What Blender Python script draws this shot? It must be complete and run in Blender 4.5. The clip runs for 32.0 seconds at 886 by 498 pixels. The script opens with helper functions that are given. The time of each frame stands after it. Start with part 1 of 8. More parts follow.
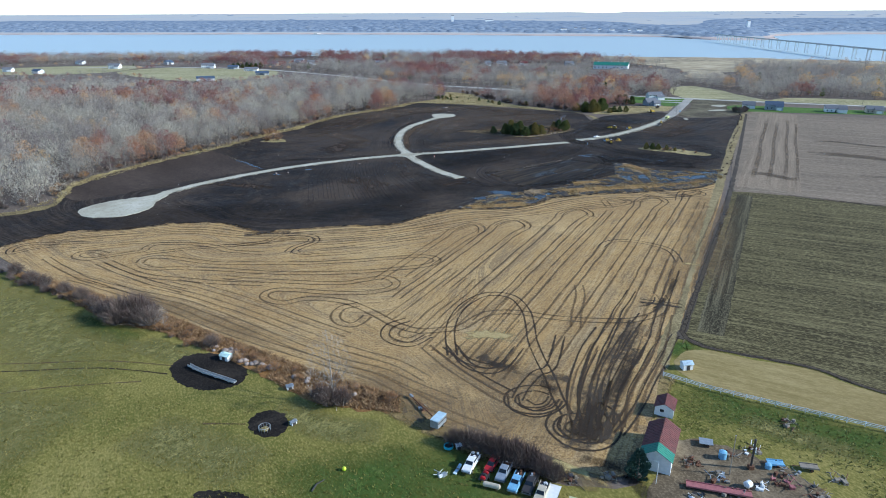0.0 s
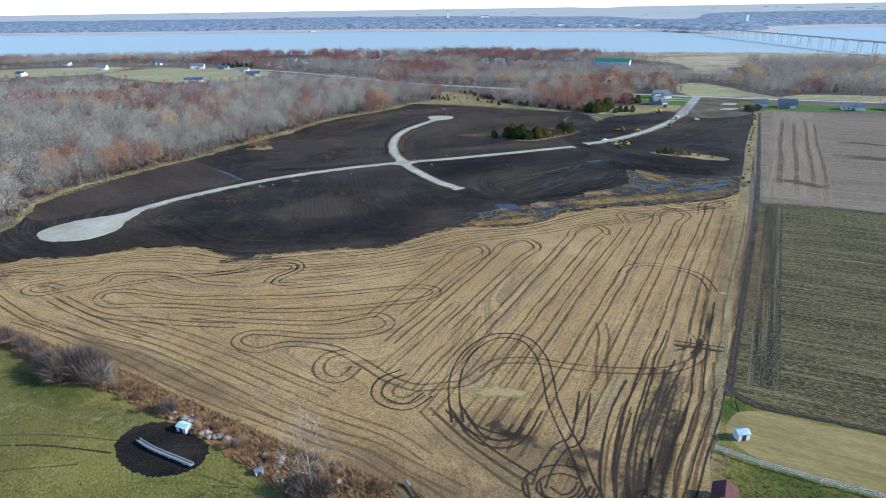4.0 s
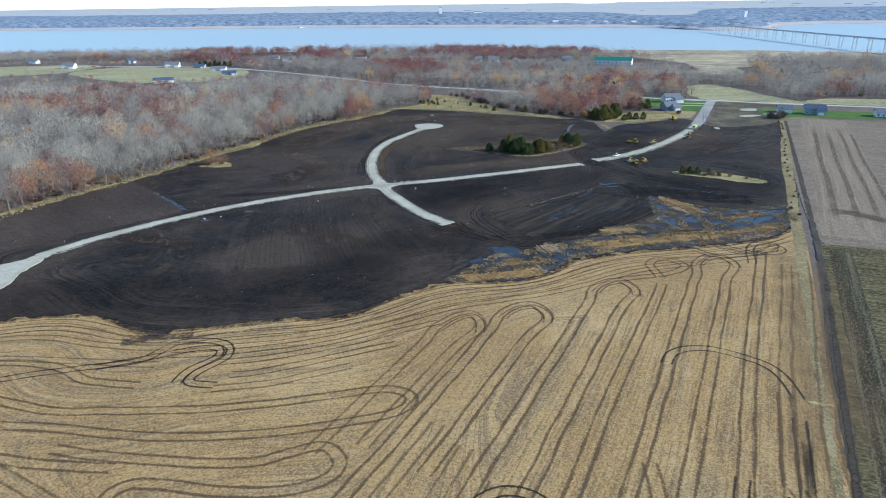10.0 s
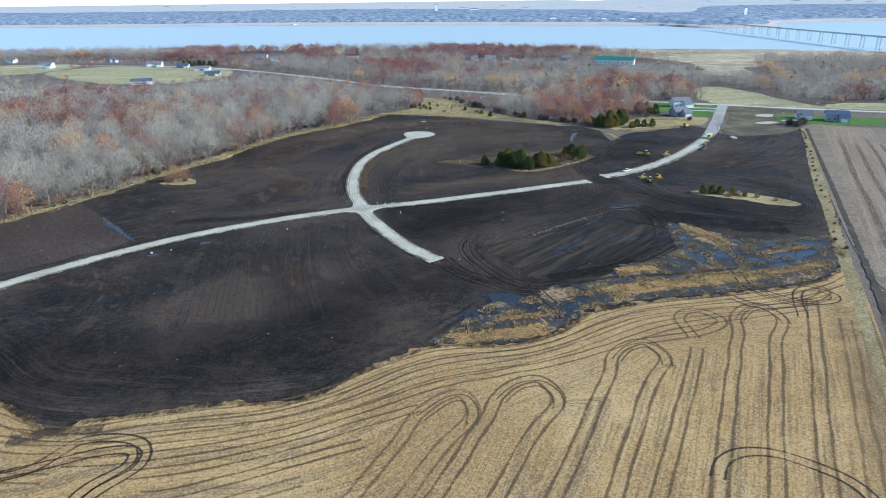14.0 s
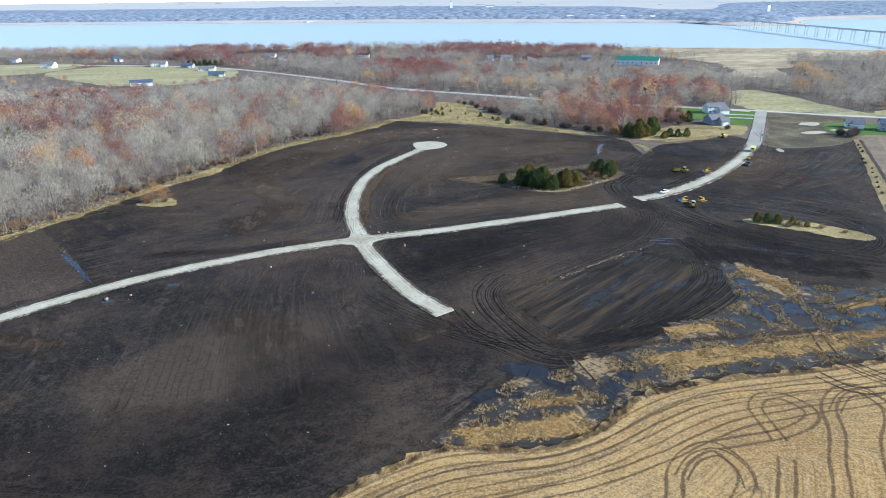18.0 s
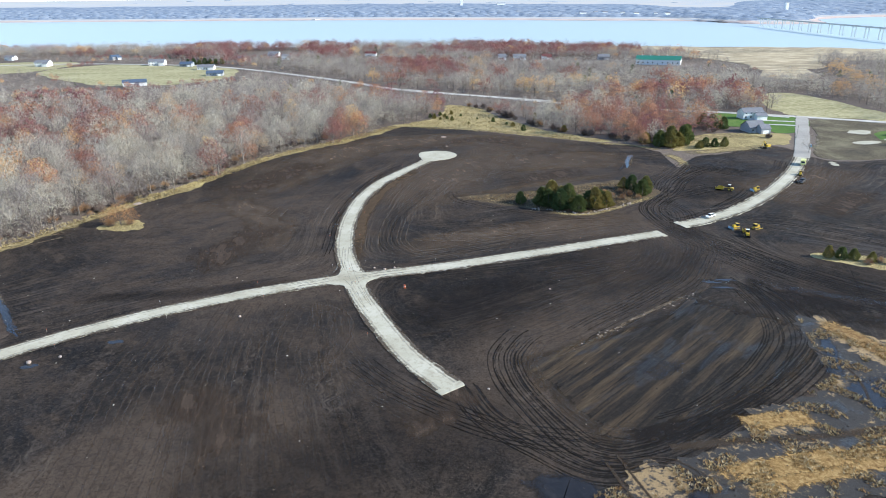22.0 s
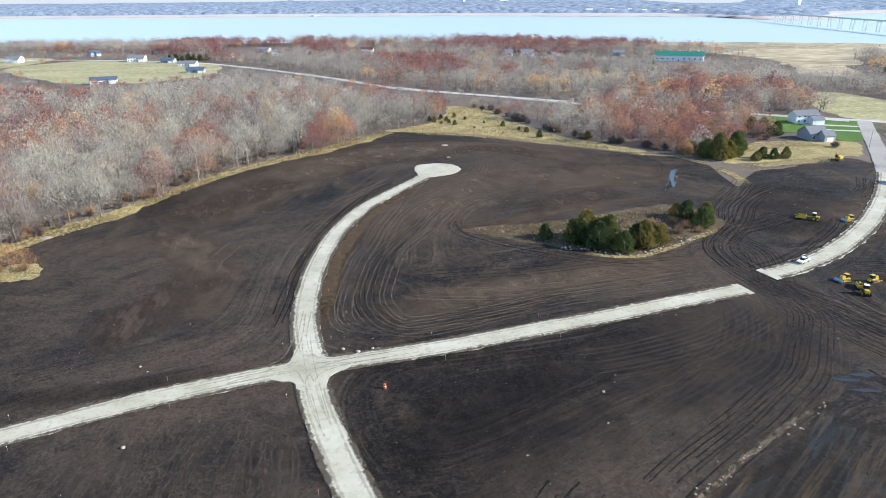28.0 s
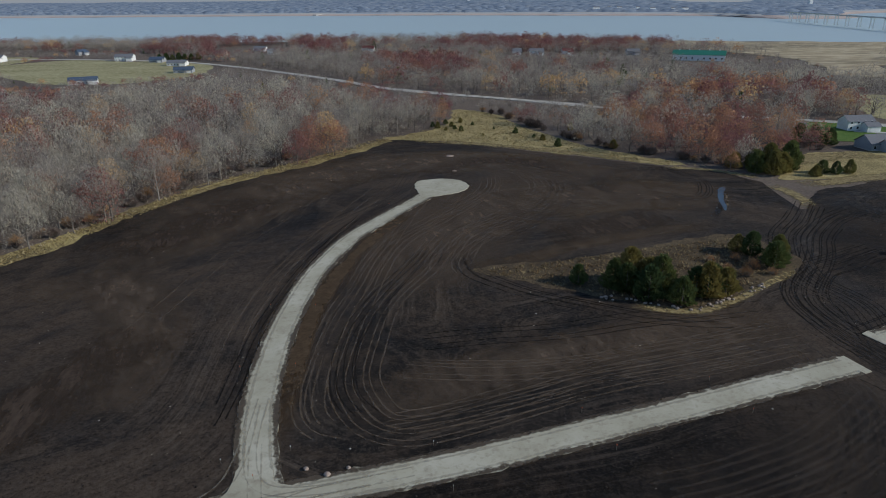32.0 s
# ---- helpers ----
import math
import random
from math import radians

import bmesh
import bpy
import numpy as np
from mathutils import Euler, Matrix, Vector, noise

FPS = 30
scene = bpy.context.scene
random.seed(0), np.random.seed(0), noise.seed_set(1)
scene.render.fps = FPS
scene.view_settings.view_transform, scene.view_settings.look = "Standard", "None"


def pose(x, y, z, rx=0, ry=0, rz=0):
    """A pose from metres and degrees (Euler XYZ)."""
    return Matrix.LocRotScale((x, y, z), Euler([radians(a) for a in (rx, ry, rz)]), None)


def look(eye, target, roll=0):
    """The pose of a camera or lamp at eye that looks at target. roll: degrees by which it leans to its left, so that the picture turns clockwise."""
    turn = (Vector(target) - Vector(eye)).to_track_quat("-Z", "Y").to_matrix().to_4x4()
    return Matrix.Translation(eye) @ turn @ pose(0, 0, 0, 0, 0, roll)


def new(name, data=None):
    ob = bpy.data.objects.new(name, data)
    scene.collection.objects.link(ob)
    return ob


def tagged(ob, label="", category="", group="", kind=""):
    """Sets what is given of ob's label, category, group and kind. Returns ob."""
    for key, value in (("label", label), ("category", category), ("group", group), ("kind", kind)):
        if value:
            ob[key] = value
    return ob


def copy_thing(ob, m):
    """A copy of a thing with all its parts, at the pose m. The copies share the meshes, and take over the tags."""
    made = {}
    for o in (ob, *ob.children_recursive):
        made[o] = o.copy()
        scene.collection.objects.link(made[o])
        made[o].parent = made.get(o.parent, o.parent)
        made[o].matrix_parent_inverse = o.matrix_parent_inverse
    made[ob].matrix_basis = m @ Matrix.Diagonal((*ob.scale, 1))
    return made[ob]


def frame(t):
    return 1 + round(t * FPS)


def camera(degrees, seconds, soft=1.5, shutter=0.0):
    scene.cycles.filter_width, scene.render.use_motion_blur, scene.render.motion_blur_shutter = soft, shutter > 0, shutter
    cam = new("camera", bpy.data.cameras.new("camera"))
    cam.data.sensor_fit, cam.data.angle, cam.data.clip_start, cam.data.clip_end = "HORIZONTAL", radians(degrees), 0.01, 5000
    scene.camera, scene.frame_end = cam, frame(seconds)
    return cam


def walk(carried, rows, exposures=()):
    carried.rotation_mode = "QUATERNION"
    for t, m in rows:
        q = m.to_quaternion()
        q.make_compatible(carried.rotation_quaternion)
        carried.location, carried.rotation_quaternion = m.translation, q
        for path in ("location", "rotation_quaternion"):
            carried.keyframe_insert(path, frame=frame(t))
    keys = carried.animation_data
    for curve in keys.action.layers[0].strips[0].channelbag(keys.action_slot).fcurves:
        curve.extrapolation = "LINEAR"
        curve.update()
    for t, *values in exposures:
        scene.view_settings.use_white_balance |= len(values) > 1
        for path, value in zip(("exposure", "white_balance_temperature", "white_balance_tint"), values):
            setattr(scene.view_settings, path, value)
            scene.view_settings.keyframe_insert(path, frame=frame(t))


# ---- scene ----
cam = camera(68.7, 32.0, soft=0.95)
PATH = [
    (0, (-0.479, 12.714, 80.56), (-0.545, 14.593, 79.88), -0.3),
    (3, (-2.243, 33.527, 80.813), (-2.304, 35.404, 80.125), -0.8),
    (6, (-1.755, 61.251, 80.188), (-1.811, 63.126, 79.496), -0.9),
    (9, (-0.926, 91.948, 80.166), (-0.968, 93.821, 79.467), -0.8),
    (12, (1.501, 124.562, 79.763), (1.466, 126.433, 79.059), -0.7),
    (14, (2.279, 143.49, 80.362), (2.25, 145.36, 79.653), -0.7),
    (17, (2.914, 173.432, 80.867), (2.86, 175.299, 80.152), -0.7),
    (19, (2.31, 194.713, 80.37), (2.225, 196.577, 79.653), -0.8),
    (22, (1.408, 225.787, 78.463), (1.31, 227.65, 77.742), -0.7),
    (25, (0.02, 258.58, 74.592), (-0.086, 260.441, 73.867), -0.7),
    (28, (-1.318, 290.128, 70.832), (-1.422, 291.989, 70.105), -0.7),
    (30, (-2.312, 310.532, 68.669), (-2.419, 312.391, 67.939), -0.7),
    (32, (-4.144, 333.809, 66.086), (-4.259, 335.669, 65.36), -0.7),
]
walk(cam, [(t, look(eye, target, roll)) for t, eye, target, roll in PATH],
     [(0, 0.52, 5660, 5), (6, 0.52, 5660, 5), (12, 0.65, 5660, 4), (19, 0.99, 6150, 6), (25, 1.1, 6400, 8), (28, 1.14, 6450, 8), (31.3, 1.14, 6450, 8),
      (31.6, 0.95, 6450, 8), (31.8, 0.35, 6450, 8), (32, -0.4, 6450, 8)])

# ---- light ----
SUN_AZ, SUN_EL = radians(97), radians(27)      # clockwise from +y
sun_dir = Vector((math.sin(SUN_AZ) * math.cos(SUN_EL), math.cos(SUN_AZ) * math.cos(SUN_EL), math.sin(SUN_EL)))
sun = new("sun", bpy.data.lights.new("sun", "SUN"))
sun.data.energy, sun.data.angle, sun.data.color = 4.2, radians(1.0), (1.0, 0.95, 0.87)
sun.matrix_world = look(sun_dir * 300, (0, 0, 0))
world = bpy.data.worlds.new("sky")
scene.world = world
world.use_nodes = True
wt = world.node_tree
sky = wt.nodes.new("ShaderNodeTexSky")
sky.sky_type, sky.sun_disc = "NISHITA", False
sky.sun_elevation, sky.sun_rotation = SUN_EL, SUN_AZ
sky.altitude, sky.air_density, sky.dust_density, sky.ozone_density = 1200, 1.0, 0.05, 3.0
wt.nodes["Background"].inputs["Strength"].default_value = 0.15
wt.links.new(sky.outputs[0], wt.nodes["Background"].inputs["Color"])

# ---- plan ----
K = 1.15        # one unit of the plan in metres


def pts(text):
    """Plan points 'x,y x,y ...' in metres."""
    return [(K * float(a), K * float(b)) for a, b in (p.split(",") for p in text.split())]


def smooth(p, closed=False, step=3.0):
    """A rounded line through the points, with even steps."""
    p = np.array(p, float)
    n = len(p)
    out = []
    for i in range(n if closed else n - 1):
        if closed:
            a, b, c, d = p[(i - 1) % n], p[i], p[(i + 1) % n], p[(i + 2) % n]
        else:
            a, b, c, d = p[max(i - 1, 0)], p[i], p[i + 1], p[min(i + 2, n - 1)]
        m = max(1, int(np.hypot(*(c - b)) / step))
        for k in range(m):
            t = k / m
            out.append(0.5 * (2 * b + (c - a) * t + (2 * a - 5 * b + 4 * c - d) * t * t + (3 * b - a - 3 * c + d) * t ** 3))
    if not closed:
        out.append(p[-1])
    return np.array(out)


def normals(p, closed=False):
    d = np.roll(p, -1, 0) - np.roll(p, 1, 0) if closed else np.gradient(p, axis=0)
    d /= np.maximum(np.hypot(d[:, 0], d[:, 1]), 1e-6)[:, None]
    return np.stack([-d[:, 1], d[:, 0]], 1)


def ragged(p, amp, size, closed=True):
    n = normals(p, closed)
    out = []
    for (x, y), (a, b) in zip(p, n):
        k = amp * (noise.noise((x / size, y / size, 3.1)) * 1.4 + 0.6 * noise.noise((x / size * 4.1, y / size * 4.1, 7.7)) + 0.45 * noise.noise((x * 0.9, y * 0.9, 1.7)))
        out.append((x + a * k, y + b * k))
    return np.array(out)


def inside(poly, x, y):
    hit = False
    j = len(poly) - 1
    for i in range(len(poly)):
        (xi, yi), (xj, yj) = poly[i], poly[j]
        if (yi > y) != (yj > y) and x < (xj - xi) * (y - yi) / (yj - yi) + xi:
            hit = not hit
        j = i
    return hit


def mesh_of(name, verts, faces, material, smooth_faces=False):
    me = bpy.data.meshes.new(name)
    me.from_pydata([tuple(map(float, v)) for v in verts], [], faces)
    for m in material if isinstance(material, (list, tuple)) else [material]:
        me.materials.append(m)
    if smooth_faces:
        me.polygons.foreach_set("use_smooth", [True] * len(me.polygons))
    me.update()
    return me


def big_mesh(name, verts, tris, material, tone=None):
    """A mesh of many triangles from arrays, with a tone for each triangle."""
    me = bpy.data.meshes.new(name)
    nv, nt = len(verts), len(tris)
    me.vertices.add(nv)
    me.vertices.foreach_set("co", np.asarray(verts, np.float32).ravel())
    me.loops.add(nt * 3)
    me.loops.foreach_set("vertex_index", np.asarray(tris, np.int32).ravel())
    me.polygons.add(nt)
    me.polygons.foreach_set("loop_start", np.arange(0, nt * 3, 3, dtype=np.int32))
    me.update(calc_edges=True)
    if tone is not None:
        at = me.attributes.new("tone", "FLOAT", "FACE")
        at.data.foreach_set("value", np.asarray(tone, np.float32))
    me.materials.append(material)
    me.validate()
    return me


# ---- materials ----
def nodes_of(name):
    m = bpy.data.materials.new(name)
    m.use_nodes = True
    return m, m.node_tree, m.node_tree.nodes["Principled BSDF"]


def value_noise(nt, vec, scale, detail=4.0, rough=0.55, distort=0.0):
    n = nt.nodes.new("ShaderNodeTexNoise")
    n.inputs["Scale"].default_value, n.inputs["Detail"].default_value = scale, detail
    n.inputs["Roughness"].default_value, n.inputs["Distortion"].default_value = rough, distort
    nt.links.new(vec, n.inputs["Vector"])
    return n.outputs["Fac"]


def mapped(nt, turn=0.0, stretch=(1, 1, 1)):
    c = nt.nodes.new("ShaderNodeTexCoord")
    m = nt.nodes.new("ShaderNodeMapping")
    m.vector_type = "TEXTURE"
    m.inputs["Rotation"].default_value = (0, 0, turn)
    m.inputs["Scale"].default_value = stretch
    nt.links.new(c.outputs["Object"], m.inputs["Vector"])
    return m.outputs["Vector"]


def ramp(nt, fac, stops):
    r = nt.nodes.new("ShaderNodeValToRGB")
    el = r.color_ramp.elements
    while len(el) < len(stops):
        el.new(0.5)
    for e, (p, c) in zip(el, stops):
        e.position, e.color = p, (*c, 1)
    nt.links.new(fac, r.inputs["Fac"])
    return r.outputs["Color"]


def grey(nt, fac, lo, hi, a=0.0, b=1.0):
    r = nt.nodes.new("ShaderNodeMapRange")
    for k, v in zip(("From Min", "From Max", "To Min", "To Max"), (lo, hi, a, b)):
        r.inputs[k].default_value = v
    nt.links.new(fac, r.inputs["Value"])
    return r.outputs["Result"]


def mix(nt, fac, a, b, kind="MIX"):
    m = nt.nodes.new("ShaderNodeMix")
    m.data_type, m.blend_type = "RGBA", kind
    for key, v in (("Factor", fac), ("A", a), ("B", b)):
        sock = [s for s in m.inputs if s.name == key and (s.type == "RGBA" or key == "Factor" and s.type == "VALUE")][0]
        if isinstance(v, (int, float)):
            sock.default_value = v
        elif isinstance(v, tuple):
            sock.default_value = (*v, 1)
        else:
            nt.links.new(v, sock)
    return [s for s in m.outputs if s.type == "RGBA"][0]


def maths(nt, op, a, b=None):
    m = nt.nodes.new("ShaderNodeMath")
    m.operation = op
    for i, v in enumerate((a, b)):
        if v is None:
            continue
        if isinstance(v, (int, float)):
            m.inputs[i].default_value = v
        else:
            nt.links.new(v, m.inputs[i])
    return m.outputs[0]


def bumped(nt, bsdf, height, strength=0.5, distance=0.1):
    b = nt.nodes.new("ShaderNodeBump")
    b.inputs["Strength"].default_value, b.inputs["Distance"].default_value = strength, distance
    nt.links.new(height, b.inputs["Height"])
    nt.links.new(b.outputs["Normal"], bsdf.inputs["Normal"])


def soil_like(name, dark, mid, light, big=0.02, small=0.8, fine=5.0, rough=0.92, bump=0.6, turn=0.0, stretch=(1, 1, 1), spec=0.1, dist=0.15, grain=0.6):
    """Bare or grown ground: broad patches, clods or tufts, and fine grain."""
    m, nt, bsdf = nodes_of(name)
    v = mapped(nt, turn, stretch)
    a = value_noise(nt, v, big, 5, 0.6, 0.6)
    b = value_noise(nt, v, small, 5, 0.65)
    c = value_noise(nt, v, fine, 3, 0.6)
    col = ramp(nt, a, ((0.30, dark), (0.52, mid), (0.72, light)))
    col = mix(nt, grey(nt, b, 0.35, 0.7, 0.0, 0.55), col, dark)
    col = mix(nt, grey(nt, c, 0.50, 0.63, 0.0, grain), col, light)
    col = mix(nt, grey(nt, c, 0.48, 0.36, 0.0, grain), col, dark)
    nt.links.new(col, bsdf.inputs["Base Color"])
    bsdf.inputs["Roughness"].default_value = rough
    bsdf.inputs["Specular IOR Level"].default_value = spec
    bumped(nt, bsdf, mix(nt, 0.5, b, c), bump, dist)
    return m


def plain(name, color, rough=0.6, metal=0.0, vary=0.25, scale=1.5, spec=0.5):
    """Paint, metal, timber: one colour with wear at two scales."""
    m, nt, bsdf = nodes_of(name)
    v = mapped(nt)
    a = value_noise(nt, v, scale, 4)
    b = value_noise(nt, v, scale * 9, 3)
    lo = tuple(c * (1 - vary) for c in color)
    hi = tuple(min(1, c * (1 + vary * 0.6)) for c in color)
    col = ramp(nt, mix(nt, 0.4, a, b), ((0.35, lo), (0.65, hi)))
    nt.links.new(col, bsdf.inputs["Base Color"])
    nt.links.new(grey(nt, b, 0.3, 0.7, max(0.05, rough - 0.1), min(1, rough + 0.1)), bsdf.inputs["Roughness"])
    bsdf.inputs["Metallic"].default_value = metal
    bsdf.inputs["Specular IOR Level"].default_value = spec
    return m


FENCE_TURN = math.atan2(0.42, 0.907)       # the fields' rows lean this far from +y towards +x

M_ground = soil_like("leaf_litter_ground", (0.085, 0.066, 0.054), (0.155, 0.122, 0.098), (0.23, 0.185, 0.145), 0.012, 0.25, 1.2)
M_pasture = soil_like("pasture_grass", (0.098, 0.102, 0.020), (0.205, 0.175, 0.045), (0.36, 0.29, 0.098), 0.024, 0.28, 1.9, bump=0.9, grain=0.5, turn=0.5, stretch=(0.8, 1.5, 1))
M_lawn = soil_like("lawn_grass", (0.05, 0.11, 0.02), (0.09, 0.16, 0.035), (0.16, 0.21, 0.06), 0.05, 0.5, 3.0)
M_straw = soil_like("dry_grass", (0.15, 0.118, 0.052), (0.33, 0.26, 0.118), (0.54, 0.44, 0.22), 0.07, 0.35, 2.2, bump=0.9, grain=0.75)
M_redgrass = soil_like("russet_grass", (0.15, 0.075, 0.028), (0.28, 0.145, 0.052), (0.41, 0.24, 0.095), 0.1, 0.9, 4.0, bump=0.9)
M_marsh = soil_like("marsh_straw", (0.22, 0.18, 0.115), (0.45, 0.36, 0.225), (0.62, 0.52, 0.36), 0.012, 0.03, 0.12, stretch=(3, 1, 1), grain=0.7)


def flow_streaks(nt, fine=1.1, drift=0.035, detail=5, rough=0.7):
    """Streaks that run along the passes of the machines: the mesh's own flow distance, drawn out."""
    at = nt.nodes.new("ShaderNodeAttribute")
    at.attribute_name = "flow"
    geo = nt.nodes.new("ShaderNodeTexCoord")
    sep = nt.nodes.new("ShaderNodeSeparateXYZ")
    nt.links.new(geo.outputs["Object"], sep.inputs[0])
    com = nt.nodes.new("ShaderNodeCombineXYZ")
    nt.links.new(maths(nt, "MULTIPLY", at.outputs["Fac"], fine), com.inputs["X"])
    nt.links.new(maths(nt, "MULTIPLY", sep.outputs["X"], drift), com.inputs["Y"])
    nt.links.new(maths(nt, "MULTIPLY", sep.outputs["Y"], drift), com.inputs["Z"])
    return value_noise(nt, com.outputs[0], 1.0, detail, rough)


def graded_soil():
    """Black graded topsoil with scraper lines, dry brown patches and damp dark ones."""
    m, nt, bsdf = nodes_of("graded_soil")
    v = mapped(nt)
    big = value_noise(nt, v, 0.013, 5, 0.6, 0.8)
    mid = flow_streaks(nt, 0.14, 0.055, 6, 0.7)
    lump = value_noise(nt, v, 0.42, 6, 0.8, 0.4)
    clod = value_noise(nt, v, 1.6, 6, 0.85)
    streak = flow_streaks(nt, 0.55, 0.03)
    thin = flow_streaks(nt, 1.5, 0.028, 5)
    col = ramp(nt, big, ((0.41, (0.0107, 0.0092, 0.0085)), (0.50, (0.0294, 0.0231, 0.0191)), (0.59, (0.0640, 0.0460, 0.0330))))
    col = mix(nt, grey(nt, mid, 0.50, 0.68, 0, 0.7), col, (0.0780, 0.0565, 0.0410))
    col = mix(nt, grey(nt, mid, 0.48, 0.34, 0, 0.6), col, (0.0085, 0.0072, 0.0065))
    at = nt.nodes.new("ShaderNodeAttribute")
    at.attribute_name = "worked"
    worked = maths(nt, "MULTIPLY", at.outputs["Fac"], grey(nt, value_noise(nt, v, 0.028, 4, 0.6, 1.0), 0.40, 0.58, 0.25, 1.0))
    for lines, a, b, amount, shade in ((streak, 0.51, 0.64, 0.6, (0.0850, 0.0636, 0.0478)), (thin, 0.52, 0.62, 0.7, (0.1111, 0.0875, 0.0673)), (streak, 0.485, 0.36, 0.8, (0.0056, 0.0048, 0.0044)), (thin, 0.48, 0.38, 0.75, (0.0056, 0.0047, 0.0044))):
        col = mix(nt, maths(nt, "MULTIPLY", worked, grey(nt, lines, a, b, 0, amount)), col, shade)
    rusty = value_noise(nt, v, 0.045, 5, 0.65, 1.2)
    col = mix(nt, grey(nt, rusty, 0.53, 0.70, 0, 0.55), col, (0.0769, 0.0531, 0.0358))
    col = mix(nt, grey(nt, clod, 0.52, 0.61, 0, 0.42), col, (0.1050, 0.0830, 0.0640))
    col = mix(nt, grey(nt, clod, 0.48, 0.39, 0, 0.62), col, (0.0061, 0.0051, 0.0047))
    col = mix(nt, grey(nt, lump, 0.51, 0.61, 0, 0.3), col, (0.0861, 0.0659, 0.0498))
    col = mix(nt, grey(nt, lump, 0.49, 0.39, 0, 0.35), col, (0.0067, 0.0056, 0.0048))
    nt.links.new(col, bsdf.inputs["Base Color"])
    nt.links.new(grey(nt, mid, 0.3, 0.6, 0.6, 0.95), bsdf.inputs["Roughness"])
    bsdf.inputs["Specular IOR Level"].default_value = 0.10
    bumped(nt, bsdf, mix(nt, 0.35, clod, thin), 0.9, 0.25)
    return m


def stubble():
    """Harvested bean stubble: straw rows over brown earth, bleached and dirty patches."""
    m, nt, bsdf = nodes_of("stubble")
    v = mapped(nt)
    big = value_noise(nt, v, 0.022, 5, 0.6, 0.5)
    mid = value_noise(nt, v, 0.16, 5, 0.65)
    fine = value_noise(nt, v, 2.2, 5, 0.8)
    rows = flow_streaks(nt, 1.5, 0.05, 3, 0.6)
    bands = flow_streaks(nt, 0.28, 0.012, 3, 0.6)
    col = ramp(nt, big, ((0.34, (0.3480, 0.2029, 0.0739)), (0.5, (0.4489, 0.2772, 0.1054)), (0.66, (0.5397, 0.3614, 0.1590))))
    col = mix(nt, grey(nt, bands, 0.49, 0.36, 0, 0.75), col, (0.2270, 0.1535, 0.0813))
    col = mix(nt, grey(nt, mid, 0.50, 0.68, 0, 0.6), col, (0.2371, 0.1633, 0.0905))
    col = mix(nt, grey(nt, rows, 0.52, 0.68, 0, 0.65), col, (0.5246, 0.3811, 0.1987))
    col = mix(nt, grey(nt, rows, 0.47, 0.34, 0, 0.7), col, (0.1665, 0.1109, 0.0601))
    col = mix(nt, grey(nt, fine, 0.51, 0.61, 0, 0.75), col, (0.1311, 0.0871, 0.0443))
    col = mix(nt, grey(nt, fine, 0.485, 0.39, 0, 0.65), col, (0.6053, 0.4455, 0.2264))
    nt.links.new(col, bsdf.inputs["Base Color"])
    bsdf.inputs["Roughness"].default_value = 0.95
    bsdf.inputs["Specular IOR Level"].default_value = 0.10
    bumped(nt, bsdf, fine, 0.9, 0.2)
    return m


def streak_field(name, dark, mid, light, turn, row, length, contrast=0.7, flecks=0.75):
    """A field worked in rows: long streaks of residue and earth, flecks of stalk, damp and dry patches."""
    m, nt, bsdf = nodes_of(name)
    long = value_noise(nt, mapped(nt, turn, (row * 1.6, length, 1)), 1.0, 4, 0.7)
    wide = value_noise(nt, mapped(nt, turn, (row * 9, length * 1.6, 1)), 1.0, 4, 0.6)
    fleck = value_noise(nt, mapped(nt, turn, (row * 0.6, row * 1.5, 1)), 1.0, 4, 0.8)
    big = value_noise(nt, mapped(nt), 0.035, 5, 0.6, 0.6)
    col = ramp(nt, wide, ((0.36, tuple(0.5 * (a + b) for a, b in zip(dark, mid))), (0.5, mid), (0.66, tuple(0.6 * b + 0.4 * c for b, c in zip(mid, light)))))
    col = mix(nt, grey(nt, big, 0.5, 0.72, 0, 0.45), col, dark)
    col = mix(nt, grey(nt, long, 0.52, 0.64, 0, contrast), col, light)
    col = mix(nt, grey(nt, long, 0.48, 0.36, 0, contrast), col, dark)
    col = mix(nt, grey(nt, fleck, 0.52, 0.60, 0, flecks), col, light)
    col = mix(nt, grey(nt, fleck, 0.48, 0.40, 0, flecks), col, dark)
    nt.links.new(col, bsdf.inputs["Base Color"])
    bsdf.inputs["Roughness"].default_value = 0.95
    bsdf.inputs["Specular IOR Level"].default_value = 0.10
    bumped(nt, bsdf, mix(nt, 0.5, long, fleck), 0.8, 0.2)
    return m


def gravel():
    m, nt, bsdf = nodes_of("crushed_stone")
    v = mapped(nt)
    a = value_noise(nt, v, 0.07, 5, 0.6)
    b = value_noise(nt, v, 0.9, 5, 0.7)
    c = value_noise(nt, v, 9.0, 3, 0.7)
    col = ramp(nt, a, ((0.3, (0.33, 0.30, 0.215)), (0.52, (0.44, 0.41, 0.31)), (0.70, (0.53, 0.50, 0.40))))
    d = value_noise(nt, v, 0.3, 5, 0.7, 0.5)
    col = mix(nt, grey(nt, d, 0.52, 0.70, 0, 0.55), col, (0.27, 0.235, 0.165))
    col = mix(nt, grey(nt, b, 0.53, 0.72, 0, 0.7), col, (0.22, 0.185, 0.135))
    col = mix(nt, grey(nt, c, 0.5, 0.8, 0, 0.45), col, (0.26, 0.24, 0.20))
    nt.links.new(col, bsdf.inputs["Base Color"])
    bsdf.inputs["Roughness"].default_value = 0.95
    bumped(nt, bsdf, mix(nt, 0.5, b, c), 0.6, 0.06)
    return m


